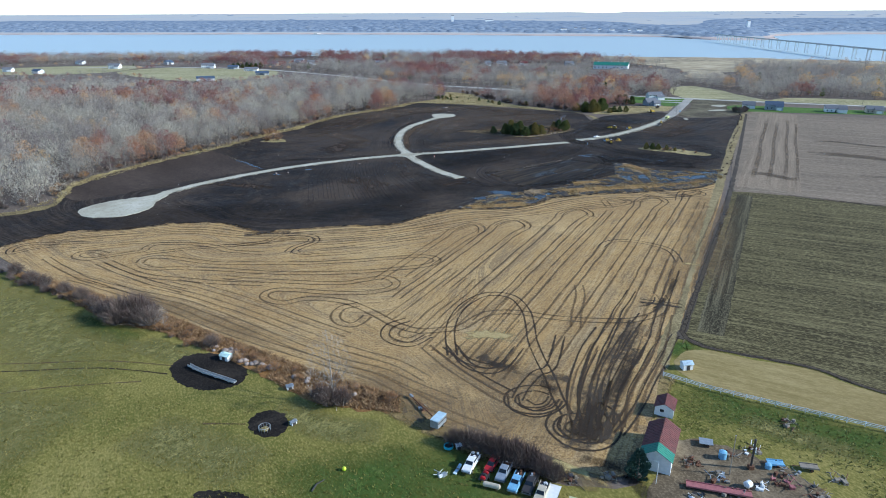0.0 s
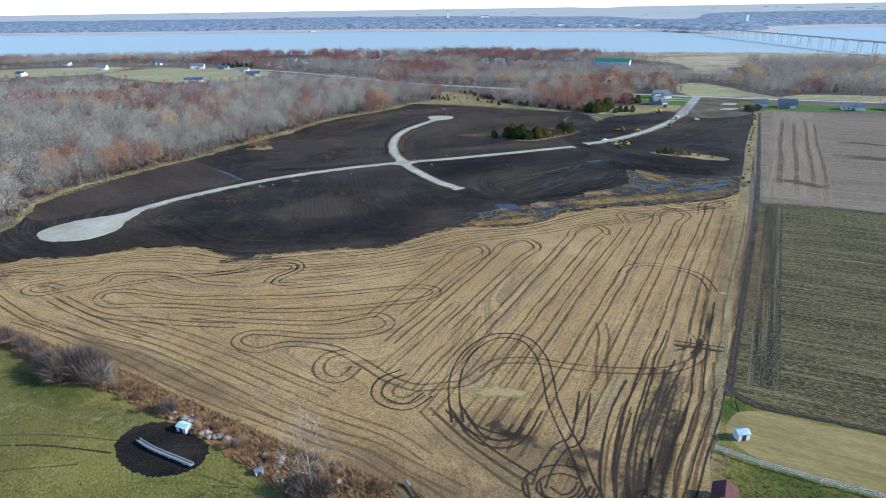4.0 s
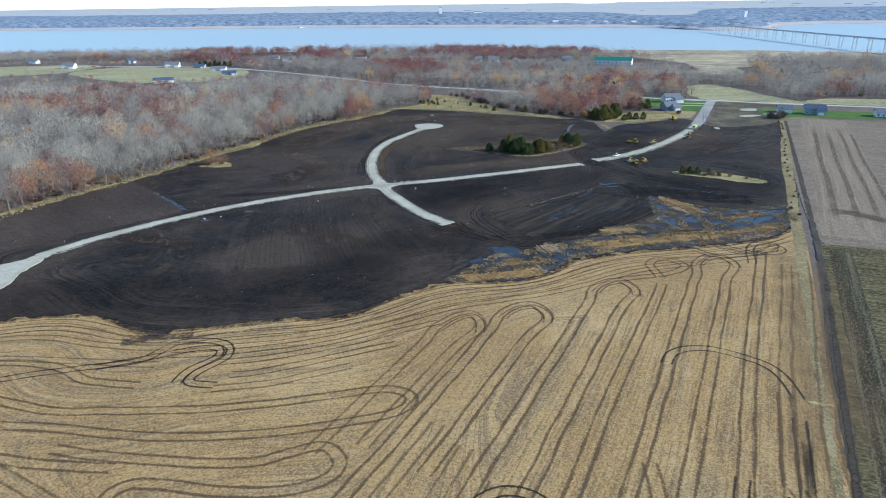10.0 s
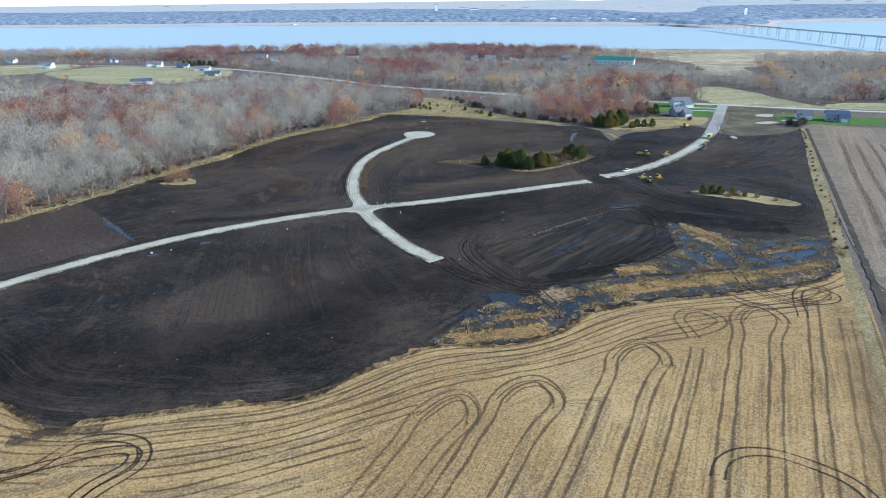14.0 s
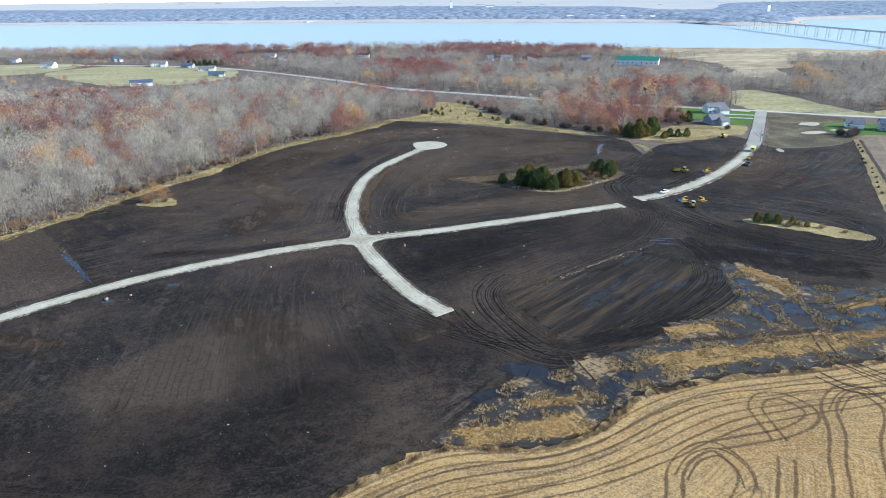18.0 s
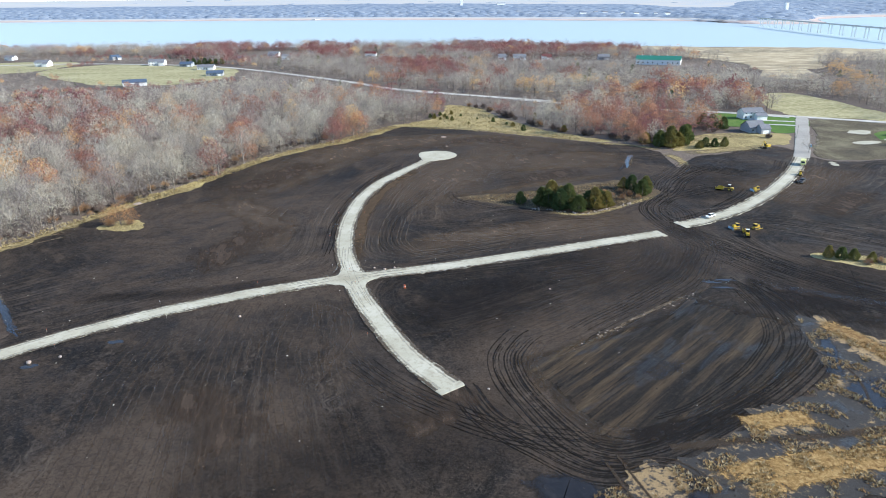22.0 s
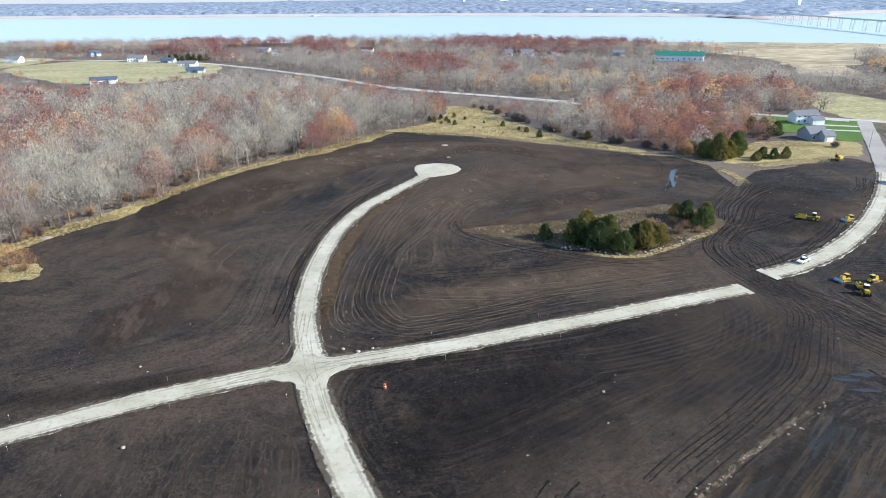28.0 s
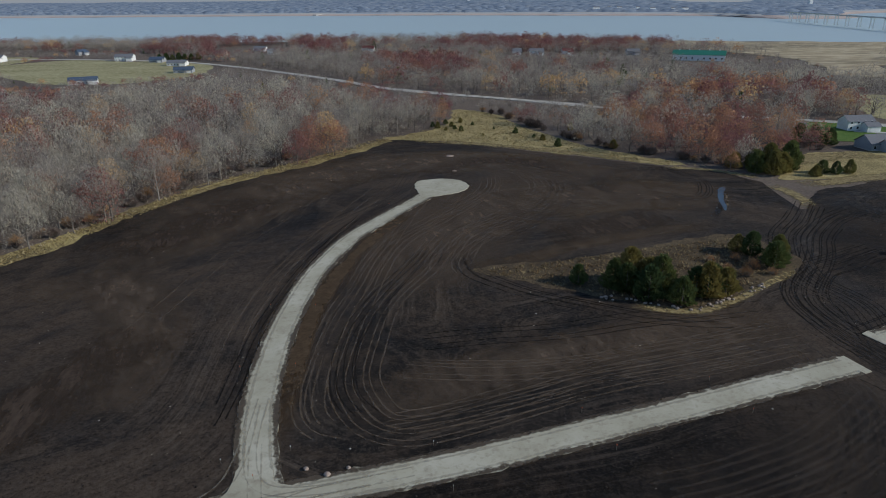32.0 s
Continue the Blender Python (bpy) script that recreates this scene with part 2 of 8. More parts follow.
def track_mark(name, color, cover=0.5, fine=1.6, top=0.9):
    """A pressed wheel line: earth that shows through in ragged patches, gone at its sides."""
    m, nt, bsdf = nodes_of(name)
    v = mapped(nt)
    uv = nt.nodes.new("ShaderNodeUVMap")
    sep = nt.nodes.new("ShaderNodeSeparateXYZ")
    nt.links.new(uv.outputs[0], sep.inputs[0])
    side = maths(nt, "ABSOLUTE", maths(nt, "SUBTRACT", sep.outputs["X"], 0.5))
    body = grey(nt, side, 0.5, 0.12, -0.35, 0.35)
    n = value_noise(nt, v, fine, 4, 0.7)
    n2 = value_noise(nt, v, 0.10, 3, 0.6)
    fac = maths(nt, "ADD", maths(nt, "ADD", body, maths(nt, "SUBTRACT", maths(nt, "MULTIPLY", n, 1.7), 0.35)), maths(nt, "MULTIPLY", maths(nt, "SUBTRACT", n2, 0.5), 1.3))
    alpha = grey(nt, fac, 1.0 - cover - 0.22, 1.0 - cover + 0.22, 0.0, top)
    col = ramp(nt, n, ((0.3, tuple(k * 0.6 for k in color)), (0.7, tuple(k * 1.35 for k in color))))
    nt.links.new(col, bsdf.inputs["Base Color"])
    nt.links.new(alpha, bsdf.inputs["Alpha"])
    bsdf.inputs["Roughness"].default_value = 0.85
    bsdf.inputs["Specular IOR Level"].default_value = 0.2
    bumped(nt, bsdf, n, 0.8, 0.1)
    return m


def soft_patch(name, dark, mid, light, cover=0.5, turn=0.0, stretch=(1, 1, 1), fine=0.5, rough=0.9, spec=0.1, fade=0.2, top=0.95, relief=0.8):
    """A patch whose sides fray out into what lies under it."""
    m, nt, bsdf = nodes_of(name)
    v = mapped(nt, turn, stretch)
    uv = nt.nodes.new("ShaderNodeUVMap")
    sep = nt.nodes.new("ShaderNodeSeparateXYZ")
    nt.links.new(uv.outputs[0], sep.inputs[0])
    side = maths(nt, "ABSOLUTE", maths(nt, "SUBTRACT", sep.outputs["X"], 0.5))
    end = maths(nt, "ABSOLUTE", maths(nt, "SUBTRACT", sep.outputs["Y"], 0.5))
    body = maths(nt, "MINIMUM", grey(nt, side, 0.5, 0.15, -0.4, 0.3), grey(nt, end, 0.5, 0.2, -0.4, 0.3))
    n = value_noise(nt, v, fine, 5, 0.7)
    n2 = value_noise(nt, v, fine * 4.3, 4, 0.7)
    n3 = value_noise(nt, mapped(nt), 0.09, 4, 0.6)
    fac = maths(nt, "ADD", maths(nt, "ADD", body, maths(nt, "MULTIPLY", n, 1.0)), maths(nt, "MULTIPLY", maths(nt, "SUBTRACT", n3, 0.5), 1.2))
    rim = maths(nt, "MULTIPLY", grey(nt, side, 0.5, 0.28, 0, 1), grey(nt, end, 0.5, 0.3, 0, 1))
    nt.links.new(maths(nt, "MULTIPLY", maths(nt, "MINIMUM", 1.0, maths(nt, "MULTIPLY", rim, 2.2)), grey(nt, fac, 1.0 - cover - fade, 1.0 - cover + fade, 0.0, top)), bsdf.inputs["Alpha"])
    col = ramp(nt, mix(nt, 0.5, n, n2), ((0.36, dark), (0.5, mid), (0.64, light)))
    n4 = value_noise(nt, mapped(nt), 1.5, 5, 0.8)
    col = mix(nt, grey(nt, n4, 0.52, 0.61, 0, 0.5), col, light)
    col = mix(nt, grey(nt, n4, 0.48, 0.39, 0, 0.5), col, dark)
    nt.links.new(col, bsdf.inputs["Base Color"])
    bsdf.inputs["Roughness"].default_value = rough
    bsdf.inputs["Specular IOR Level"].default_value = spec
    bumped(nt, bsdf, n2, relief, 0.2)
    return m


def knoll_soil():
    """Scraped subsoil: long dark and rusty streaks side by side, grey where it stays wet, frayed at its rim."""
    m, nt, bsdf = nodes_of("knoll_earth")
    turn = radians(-42)
    uv = nt.nodes.new("ShaderNodeUVMap")
    sep = nt.nodes.new("ShaderNodeSeparateXYZ")
    nt.links.new(uv.outputs[0], sep.inputs[0])
    side = maths(nt, "ABSOLUTE", maths(nt, "SUBTRACT", sep.outputs["X"], 0.5))
    end = maths(nt, "ABSOLUTE", maths(nt, "SUBTRACT", sep.outputs["Y"], 0.5))
    rim = maths(nt, "MINIMUM", grey(nt, side, 0.5, 0.34), grey(nt, end, 0.5, 0.36))
    a = value_noise(nt, mapped(nt, turn, (2.6, 44, 1)), 1.0, 5, 0.7)
    b = value_noise(nt, mapped(nt, turn, (0.8, 17, 1)), 1.0, 4, 0.7)
    c = value_noise(nt, mapped(nt, turn, (6, 20, 1)), 1.0, 4, 0.6, 0.5)
    d = value_noise(nt, mapped(nt), 1.3, 5, 0.8)
    col = ramp(nt, a, ((0.36, (0.0092, 0.0073, 0.0060)), (0.48, (0.0211, 0.0153, 0.0108)), (0.60, (0.0620, 0.0410, 0.0225)), (0.72, (0.1050, 0.0760, 0.0440))))
    col = mix(nt, grey(nt, c, 0.50, 0.64, 0, 0.75), col, (0.0211, 0.0201, 0.0201))
    col = mix(nt, grey(nt, b, 0.48, 0.36, 0, 0.9), col, (0.0054, 0.0046, 0.0041))
    col = mix(nt, grey(nt, b, 0.55, 0.66, 0, 0.5), col, (0.0606, 0.0453, 0.0288))
    col = mix(nt, grey(nt, d, 0.53, 0.63, 0, 0.35), col, (0.0580, 0.0448, 0.0319))
    col = mix(nt, grey(nt, d, 0.47, 0.38, 0, 0.4), col, (0.0069, 0.0057, 0.0052))
    nt.links.new(col, bsdf.inputs["Base Color"])
    nt.links.new(grey(nt, c, 0.52, 0.64, 0.9, 0.5), bsdf.inputs["Roughness"])
    bsdf.inputs["Specular IOR Level"].default_value = 0.2
    nt.links.new(grey(nt, maths(nt, "ADD", rim, maths(nt, "SUBTRACT", a, 0.5)), 0.12, 0.6, 0, 0.96), bsdf.inputs["Alpha"])
    bumped(nt, bsdf, mix(nt, 0.5, b, d), 0.9, 0.25)
    return m


def water(name, color, rough, wave_scale, wave):
    m, nt, bsdf = nodes_of(name)
    bsdf.inputs["Base Color"].default_value = (*color, 1)
    bsdf.inputs["Roughness"].default_value = rough
    bsdf.inputs["IOR"].default_value = 1.33
    v = mapped(nt, 0, (3, 1, 1))
    bumped(nt, bsdf, value_noise(nt, v, wave_scale, 4), wave, 0.3)
    return m


M_soil, M_stubble, M_gravel = graded_soil(), stubble(), gravel()
M_corn = streak_field("corn_stubble", (0.030, 0.024, 0.012), (0.088, 0.073, 0.033), (0.225, 0.190, 0.092), math.pi / 2 - FENCE_TURN, 0.85, 40)
M_cornhead = streak_field("corn_headland_rows", (0.018, 0.015, 0.010), (0.054, 0.045, 0.026), (0.165, 0.142, 0.083), -FENCE_TURN, 0.75, 60, 0.85)
M_tanrows = streak_field("tan_rows", (0.135, 0.104, 0.075), (0.205, 0.158, 0.112), (0.29, 0.23, 0.165), math.pi / 2 - FENCE_TURN, 1.5, 90)
M_tanhead = streak_field("tan_headland_rows", (0.165, 0.125, 0.088), (0.235, 0.180, 0.126), (0.32, 0.25, 0.175), -FENCE_TURN, 1.3, 60)
M_dampband = soft_patch("damp_field_earth", (0.085, 0.064, 0.045), (0.115, 0.088, 0.062), (0.16, 0.125, 0.088), 0.50, math.pi / 2 - FENCE_TURN, (1, 9, 1), 0.35, fade=0.45, top=0.75)
M_track = track_mark("wheel_earth", (0.140, 0.088, 0.044), 0.46, 2.4, 0.64)
M_faint = track_mark("wheel_earth_faint", (0.175, 0.112, 0.056), 0.44, 2.4, 0.52)
M_black = track_mark("wheel_mud", (0.045, 0.031, 0.020), 0.49, 3.2, 0.85)
M_dirt = track_mark("soil_scrape", (0.080, 0.060, 0.046), 0.34, 1.5, 0.36)
M_scrape = track_mark("scraper_line", (0.135, 0.100, 0.071), 0.40, 0.9, 0.55)
M_darksoil = track_mark("soil_rut", (0.0105, 0.0088, 0.008), 0.42, 1.2, 0.68)
M_water = water("river_water", (0.40, 0.46, 0.46), 0.35, 0.05, 0.4)
M_puddle = water("puddle_water", (0.03, 0.03, 0.03), 0.08, 0.6, 0.12)

# ---- ground, river and far land ----
RIVER_NEAR = smooth(pts("-3600,1500 -2400,1330 -1500,1240 -718,1230 -260,1250 81,1240 275,1190 450,1150 642,1064 900,1000 1500,900 2600,800"), False, 60)
RIVER_FAR = smooth(pts("-3600,3050 -1952,2816 -1100,2730 -583,2660 -100,2540 339,2345 600,2230 700,1950 860,1950 1000,2250 1286,2400 1700,2300 2600,2000"), False, 60)


def height(x, y):
    """Level land, a sunk river bed, and rising land on the other side."""
    r = math.hypot(x, y)
    near = np.interp(x, RIVER_NEAR[:, 0], RIVER_NEAR[:, 1])
    far = np.interp(x, RIVER_FAR[:, 0], RIVER_FAR[:, 1])
    if near < y < far:
        return -3.0 * min(1, (y - near) / 30, (far - y) / 30)
    if y >= far:
        d = y - far
        top = 84 * min(1.0, max(0, r - 2300) / 2400)
        return min(top, 0.2 + d * 0.065 + 3 * min(1, d / 200) * noise.noise((x / 260, y / 260, 0)))
    return 0.0


def ground_sheet():
    xs = np.concatenate([-np.geomspace(4800, 300, 60), np.linspace(-280, 280, 29), np.geomspace(300, 4800, 60)])
    ys = np.concatenate([np.linspace(-4800, -200, 14), np.linspace(-100, 1000, 45), np.linspace(1020, 4800, 150)])
    verts = [(x, y, height(x, y)) for y in ys for x in xs]
    n = len(xs)
    faces = [(j * n + i, j * n + i + 1, (j + 1) * n + i + 1, (j + 1) * n + i) for j in range(len(ys) - 1) for i in range(n - 1)]
    return tagged(new("ground", mesh_of("ground", verts, faces, M_ground)), "brown autumn land reaching the hazy horizon", "ground", kind="structure")


ground = ground_sheet()


def sheet(name, outline, z, material, label="", category="", parent=None, skirt=0.3):
    """A patch of ground: a filled outline, its rim let into the land below."""
    from mathutils.geometry import tessellate_polygon
    p = np.asarray(outline)
    n = len(p)
    tris = tessellate_polygon([[Vector((x, y, 0)) for x, y in p]])
    verts = [(x, y, z) for x, y in p] + [(x, y, z - skirt) for x, y in p]
    faces = []
    for t in tris:
        a, b, c = (p[i] for i in t)
        faces.append(tuple(t) if (b[0] - a[0]) * (c[1] - a[1]) - (b[1] - a[1]) * (c[0] - a[0]) > 0 else tuple(reversed(t)))
    faces += [(i, (i + 1) % n, n + (i + 1) % n, n + i) for i in range(n)]
    ob = new(name, mesh_of(name, verts, faces, material))
    if parent:
        ob.parent = parent
        return ob
    return tagged(ob, label, category or name.replace("_", " "), kind="structure")


def ribbon_mesh(name, lines, material):
    """Flat strips along lines: each (points, width, z). The strip's width runs from 0 to 1 in its UV."""
    verts, faces, uvs = [], [], []
    for p, w, z in lines:
        p = np.asarray(p)
        n = normals(p)
        o = len(verts)
        for (x, y), (a, b) in zip(p, n):
            verts += [(x - a * w / 2, y - b * w / 2, z), (x + a * w / 2, y + b * w / 2, z)]
        for i in range(len(p) - 1):
            faces.append((o + 2 * i + 1, o + 2 * i, o + 2 * i + 2, o + 2 * i + 3))
            uvs += [(1, i), (0, i), (0, i + 1), (1, i + 1)]
    me = mesh_of(name, verts, faces, material)
    lay = me.uv_layers.new(name="UVMap")
    for d, u in zip(lay.data, uvs):
        d.uv = u
    return me


def patch(name, line, width, z, material, parent=None, label="", category=""):
    """One soft patch along a line; its UV runs from 0 to 1 both ways."""
    p = smooth(pts(line), False, 1.5)
    me = ribbon_mesh(name, [(p, width * K, z)], material)
    for d in me.uv_layers[0].data:
        d.uv = (d.uv[0], d.uv[1] / (len(p) - 1))
    ob = new(name, me)
    if parent:
        ob.parent = parent
        return ob
    return tagged(ob, label, category, kind="structure")


def inside_many(poly, x, y):
    hit = np.zeros(x.shape, bool)
    q = np.roll(poly, 1, 0)
    for (xi, yi), (xj, yj) in zip(poly, q):
        if yi == yj:
            continue
        hit ^= ((yi > y) != (yj > y)) & (x < (xj - xi) * (y - yi) / (yj - yi) + xi)
    return hit


def flow_grid(name, poly, z, step, flow, material, parent, calm=None):
    """The worked surface of a field: a grid inside its outline, each point with its flow distance."""
    lo, hi = poly.min(0), poly.max(0)
    xs, ys = np.arange(lo[0], hi[0], step), np.arange(lo[1], hi[1], step)
    X, Y = np.meshgrid(xs, ys)
    keep = inside_many(poly, X, Y)
    cell = keep[:-1, :-1] & keep[1:, :-1] & keep[:-1, 1:] & keep[1:, 1:]
    ids = -np.ones(X.shape, int)
    need = np.zeros(X.shape, bool)
    for a in (slice(None, -1), slice(1, None)):
        for b in (slice(None, -1), slice(1, None)):
            need[a, b] |= cell
    ids[need] = np.arange(need.sum())
    px, py = X[need], Y[need]
    j, i = np.nonzero(cell)
    faces = np.stack([ids[j, i], ids[j, i + 1], ids[j + 1, i + 1], ids[j + 1, i]], 1)
    me = mesh_of(name, np.stack([px, py, np.full(len(px), z)], 1), [tuple(map(int, f)) for f in faces], material)
    at = me.attributes.new("flow", "FLOAT", "POINT")
    here = np.asarray(flow(px, py), np.float32)
    at.data.foreach_set("value", here)
    # lines fade where the passes meet or turn
    e = 0.6
    slope = np.hypot(flow(px + e, py) - here, flow(px, py + e) - here) / e
    at = me.attributes.new("worked", "FLOAT", "POINT")
    at.data.foreach_set("value", np.asarray(np.clip((slope - 0.45) / 0.4, 0, 1) * (calm(px, py) if calm else 1), np.float32))
    ob = new(name, me)
    ob.parent = parent
    return ob


def soft_distance(lines, blend=9.0):
    """Distance to many lines, rounded where two lines are as near as each other, and wandering a little."""
    each = [distance_to([p]) for p in lines]

    def flow(x, y):
        total = sum(np.exp(-f(x, y) / blend) for f in each)
        wander = np.array([2.2 * noise.noise((a / 45, b / 45, 1.0)) + 0.5 * noise.noise((a / 11, b / 11, 4.0)) for a, b in zip(x, y)])
        return -blend * np.log(np.maximum(total, 1e-12)) + wander
    return flow


def distance_to(lines):
    """Distance from many places to the nearest of the lines."""
    q = np.concatenate([np.asarray(p)[::2] for p in lines])

    def flow(x, y):
        out = np.empty(len(x))
        for k in range(0, len(x), 4000):
            dx, dy = x[k:k + 4000, None] - q[None, :, 0], y[k:k + 4000, None] - q[None, :, 1]
            out[k:k + 4000] = np.sqrt((dx * dx + dy * dy).min(1))
        return out
    return flow


def shifted(p, d):
    return np.asarray(p) + normals(np.asarray(p)) * d


river = tagged(new("river", mesh_of("river", [(-4800, 900, -0.5), (4800, 900, -0.5), (4800, 4600, -0.5), (-4800, 4600, -0.5)], [(0, 1, 2, 3)], M_water)), "wide pale blue river under the open sky", "water", kind="structure")

# ---- fields ----
SOIL_S = "116,300 104,287 96,282.5 83,278 68,274.5 55,272.6 40,268 33,264 26,256 15,250 -1,250 -11,244 -20,236.5 -28,229 -42,228 -54,225 -64,223 -70,219.5 -77,225 -88,230 -104,229.5 -121,222 -136,220 -145,212 -151,203"
SOIL_N = "-320,200 -230,228 -175,239 -166,247 -164,259 -172,280 -170,306 -154,340 -139,372 -128,400 -122,418 -112,435.4 -105,460 -93,490 -77,513 -62,532 -44,565 -13,560 13,546.5 37,534 59,522 76,515 87,500"
SOIL_E = "86,466 99,488 117,498 146,512 156,483 184,486 212,507 205,500 188,462 156,389 135,340 122,312"
soil_edge_s = smooth(pts(SOIL_S), False, 1.2)
soil_line = np.concatenate([smooth(pts(SOIL_N), False, 2.0), smooth(pts(SOIL_E), False, 2.0), soil_edge_s, np.array(pts("-185,196 -320,180"))])
soil = sheet("graded_field", ragged(soil_line, 0.9, 6.0), 0.10, M_soil, "freshly graded black soil with scraper lines", "bare soil")

STUB_S = "-151,203 -146,196 -124,180 -104,170 -92,163 -73,154 -55,143 -40,134 -26,126 -14,120 -7,112.5 5,106 13,103 21,98 26,98 31,107 36,118 40,129 50,150 60,170 75,205 104,270 116,300"
stub_line = np.concatenate([ragged(soil_edge_s[::1], 1.2, 3.0, False), smooth(pts(STUB_S), False, 2.0)[1:-1]])
stubble_field = sheet("stubble_field", stub_line, 0.16, M_stubble, "tan harvested stubble field with curving wheel tracks", "field")

pasture = sheet("pasture", ragged(smooth(pts("-320,186 -200,188 -134,182 -110,168 -86,152 -70,146 -55,137 -44,129 -28,118 -13,114 0,104 14,96 25,95 31,101 40,126 48,145 54,141 62,137 73,132 82,123 120,99 260,29 290,-90 -20,-120 -320,-90"), True, 2.0), 0.8, 5.0), 0.05, M_pasture, "patchy green and yellow grazed pasture", "grass")
corn = sheet("corn_field", ragged(smooth(pts("111,277 106,266 53,152 51,146 54,142 62,138 73,133 82,124 120,100 260,31 310,190 160,255.5 132,270"), True, 3.0), 0.3, 6), 0.14, M_corn, "dark olive-brown corn stubble in straight rows", "field")
tanfield = sheet("tan_field", ragged(smooth(pts("113,280 132,271 160,256.5 310,191 430,130 520,380 292,478 242,501 209,507 160,398"), True, 4.0), 0.3, 6), 0.127, M_tanrows, "pale tan field striped by planter passes", "field")
M_mown = streak_field("mown_hay", (0.165, 0.125, 0.045), (0.275, 0.210, 0.085), (0.40, 0.31, 0.145), math.pi / 2 - FENCE_TURN, 1.4, 30, 0.4, 0.3)
mown = sheet("mown_strip", ragged(smooth(pts("44,131 47,138 53,140 62,136 73,131 82,122 120,98 260,28 255,14 112,90 75,112 52,122.5"), True, 2.0), 0.6, 5), 0.09, M_mown, "mown yellow hay strip beside a white rail fence", "grass")
sheet("brown_grade", ragged(smooth(pts("-163,262 -171,282 -168,306 -153,340 -149,364 -136,357 -122,342 -110,329 -101,318 -116,300 -134,283 -150,262"), True, 2.0), 1.2, 6), 0.135,
                  soil_like("brown_soil", (0.036, 0.026, 0.020), (0.068, 0.050, 0.039), (0.115, 0.086, 0.066), 0.03, 0.3, 3.0, turn=0.9, stretch=(1, 3, 1)), "settled brown soil beside the woods", "bare soil")


def wet_ground(name, low):
    m, nt, bsdf = nodes_of(name)
    v = mapped(nt)
    a = value_noise(nt, v, 0.09, 4, 0.6, 0.5)
    b = value_noise(nt, v, 0.85, 5, 0.75)
    c = value_noise(nt, v, 5.0, 3, 0.7)
    straw = ramp(nt, c, ((0.3, (0.17, 0.10, 0.045)), (0.7, (0.38, 0.27, 0.13))))
    mask = grey(nt, maths(nt, "ADD", b, maths(nt, "MULTIPLY", maths(nt, "SUBTRACT", a, 0.5), 0.9)), low, low + 0.09)
    nt.links.new(mix(nt, mask, (0.022, 0.018, 0.015), straw), bsdf.inputs["Base Color"])
    wet = grey(nt, value_noise(nt, v, 0.12, 4, 0.6, 0.8), 0.56, 0.62)
    nt.links.new(mix(nt, mask, grey(nt, wet, 0, 1, 0.85, 0.4), (0.95, 0.95, 0.95)), bsdf.inputs["Roughness"])
    bumped(nt, bsdf, mix(nt, 0.5, b, c), 0.8, 0.3)
    return m


M_wet, M_wetstraw = wet_ground("wet_stalks", 0.57), wet_ground("trampled_straw", 0.42)
wetland = sheet("wet_hollow", ragged(smooth(pts("-2,250.5 3,259 9,268 15,273 25,275 31,279 42,286 57,297 69,306 74,331 85,320 100,314 121,319 116,301 104,288 96,283.5 83,279 68,275.5 55,273.6 40,269 33,265 26,257 15,251"), True, 1.5), 1.5, 3.5), 0.145, M_wet, "soggy hollow with flattened brown stalks and mud", "wet ground")
for i, (line, z) in enumerate((("78,331 82,327 87,319 88,311 81,311 78,321", 0.175), ("48,289 51,295.5 60,297 60,291 52,287.6", 0.175), ("24,276 27,279.5 32,279.5 35,276 32,272 27,272", 0.18))):
    sheet("straw_patch", ragged(smooth(pts(line), True, 0.8), 2.2, 2.5), z, M_wetstraw, "flattened yellow straw in the wet hollow", "dry grass")
M_slick = soft_patch("slick_wet_mud", (0.010, 0.009, 0.0085), (0.018, 0.016, 0.0155), (0.035, 0.030, 0.026), 0.52, 0.5, (1, 2.5, 1), 0.35, 0.27, 0.4, fade=0.22, relief=0.25)
for k, (line, w) in enumerate((("9,272 14,274.5 20,271 25,266", 8), ("26,259 30,267 34,273 36,280", 5), ("68,297 75,301 82,303 89,300", 11), ("79,293 90,297 104,303 118,312", 9), ("96,306 108,310 119,315", 7), ("70,306 74,316 76,326", 4), ("2,262 8,266 14,266", 5))):
    patch("puddle", line, w, 0.186 + 0.0012 * k, M_slick, None, "wet slick mud reflecting the sky", "wet mud")
for line in ("-124,343.4 -122,341.4 -117,336.2 -110,329.4 -104,322.4 -99,317.5 -103.8,321.4 -109.4,328.2 -116,334.8 -121.4,340.6", "65.6,469.5 67.4,474 68.6,480 70.6,486 73,491.5 73.6,494 71,492 69.4,487 67.2,481 66.4,475", "-90,305 -88,306.4 -86.5,305.6 -88,304.5", "-77.5,316 -75,316.6 -74,315.4 -76.5,315", "59,350.4 62,350.6 64,349.8 61.5,349.6", "63,352 66,352.4 68,351.4 65.5,351.3", "60,347.2 63.5,347.6 66,346.6 63,346.4"):
    sheet("puddle", ragged(smooth(pts(line), True, 0.7), 0.35, 1.5), 0.155, M_puddle, "narrow rain puddle in bare soil", "water")
patch("puddle", "-123.6,343.4 -117,336 -110,329 -103.6,321.8 -99.4,317.8", 2.6, 0.168, M_slick, None, "ditch holding blue rain water", "water")
marsh = sheet("marsh", ragged(smooth(pts("190,1140 228,1040 275,960 268,840 262,790 300,800 330,860 370,940 450,950 500,930 560,890 700,830 1200,720 2400,640 2400,800 1500,890 900,990 642,1055 450,1140 275,1180 81,1230 60,1190 200,1130"), True, 20), 14, 60), 0.4, M_marsh, "flat tan marsh along the river bank", "marsh", skirt=3)

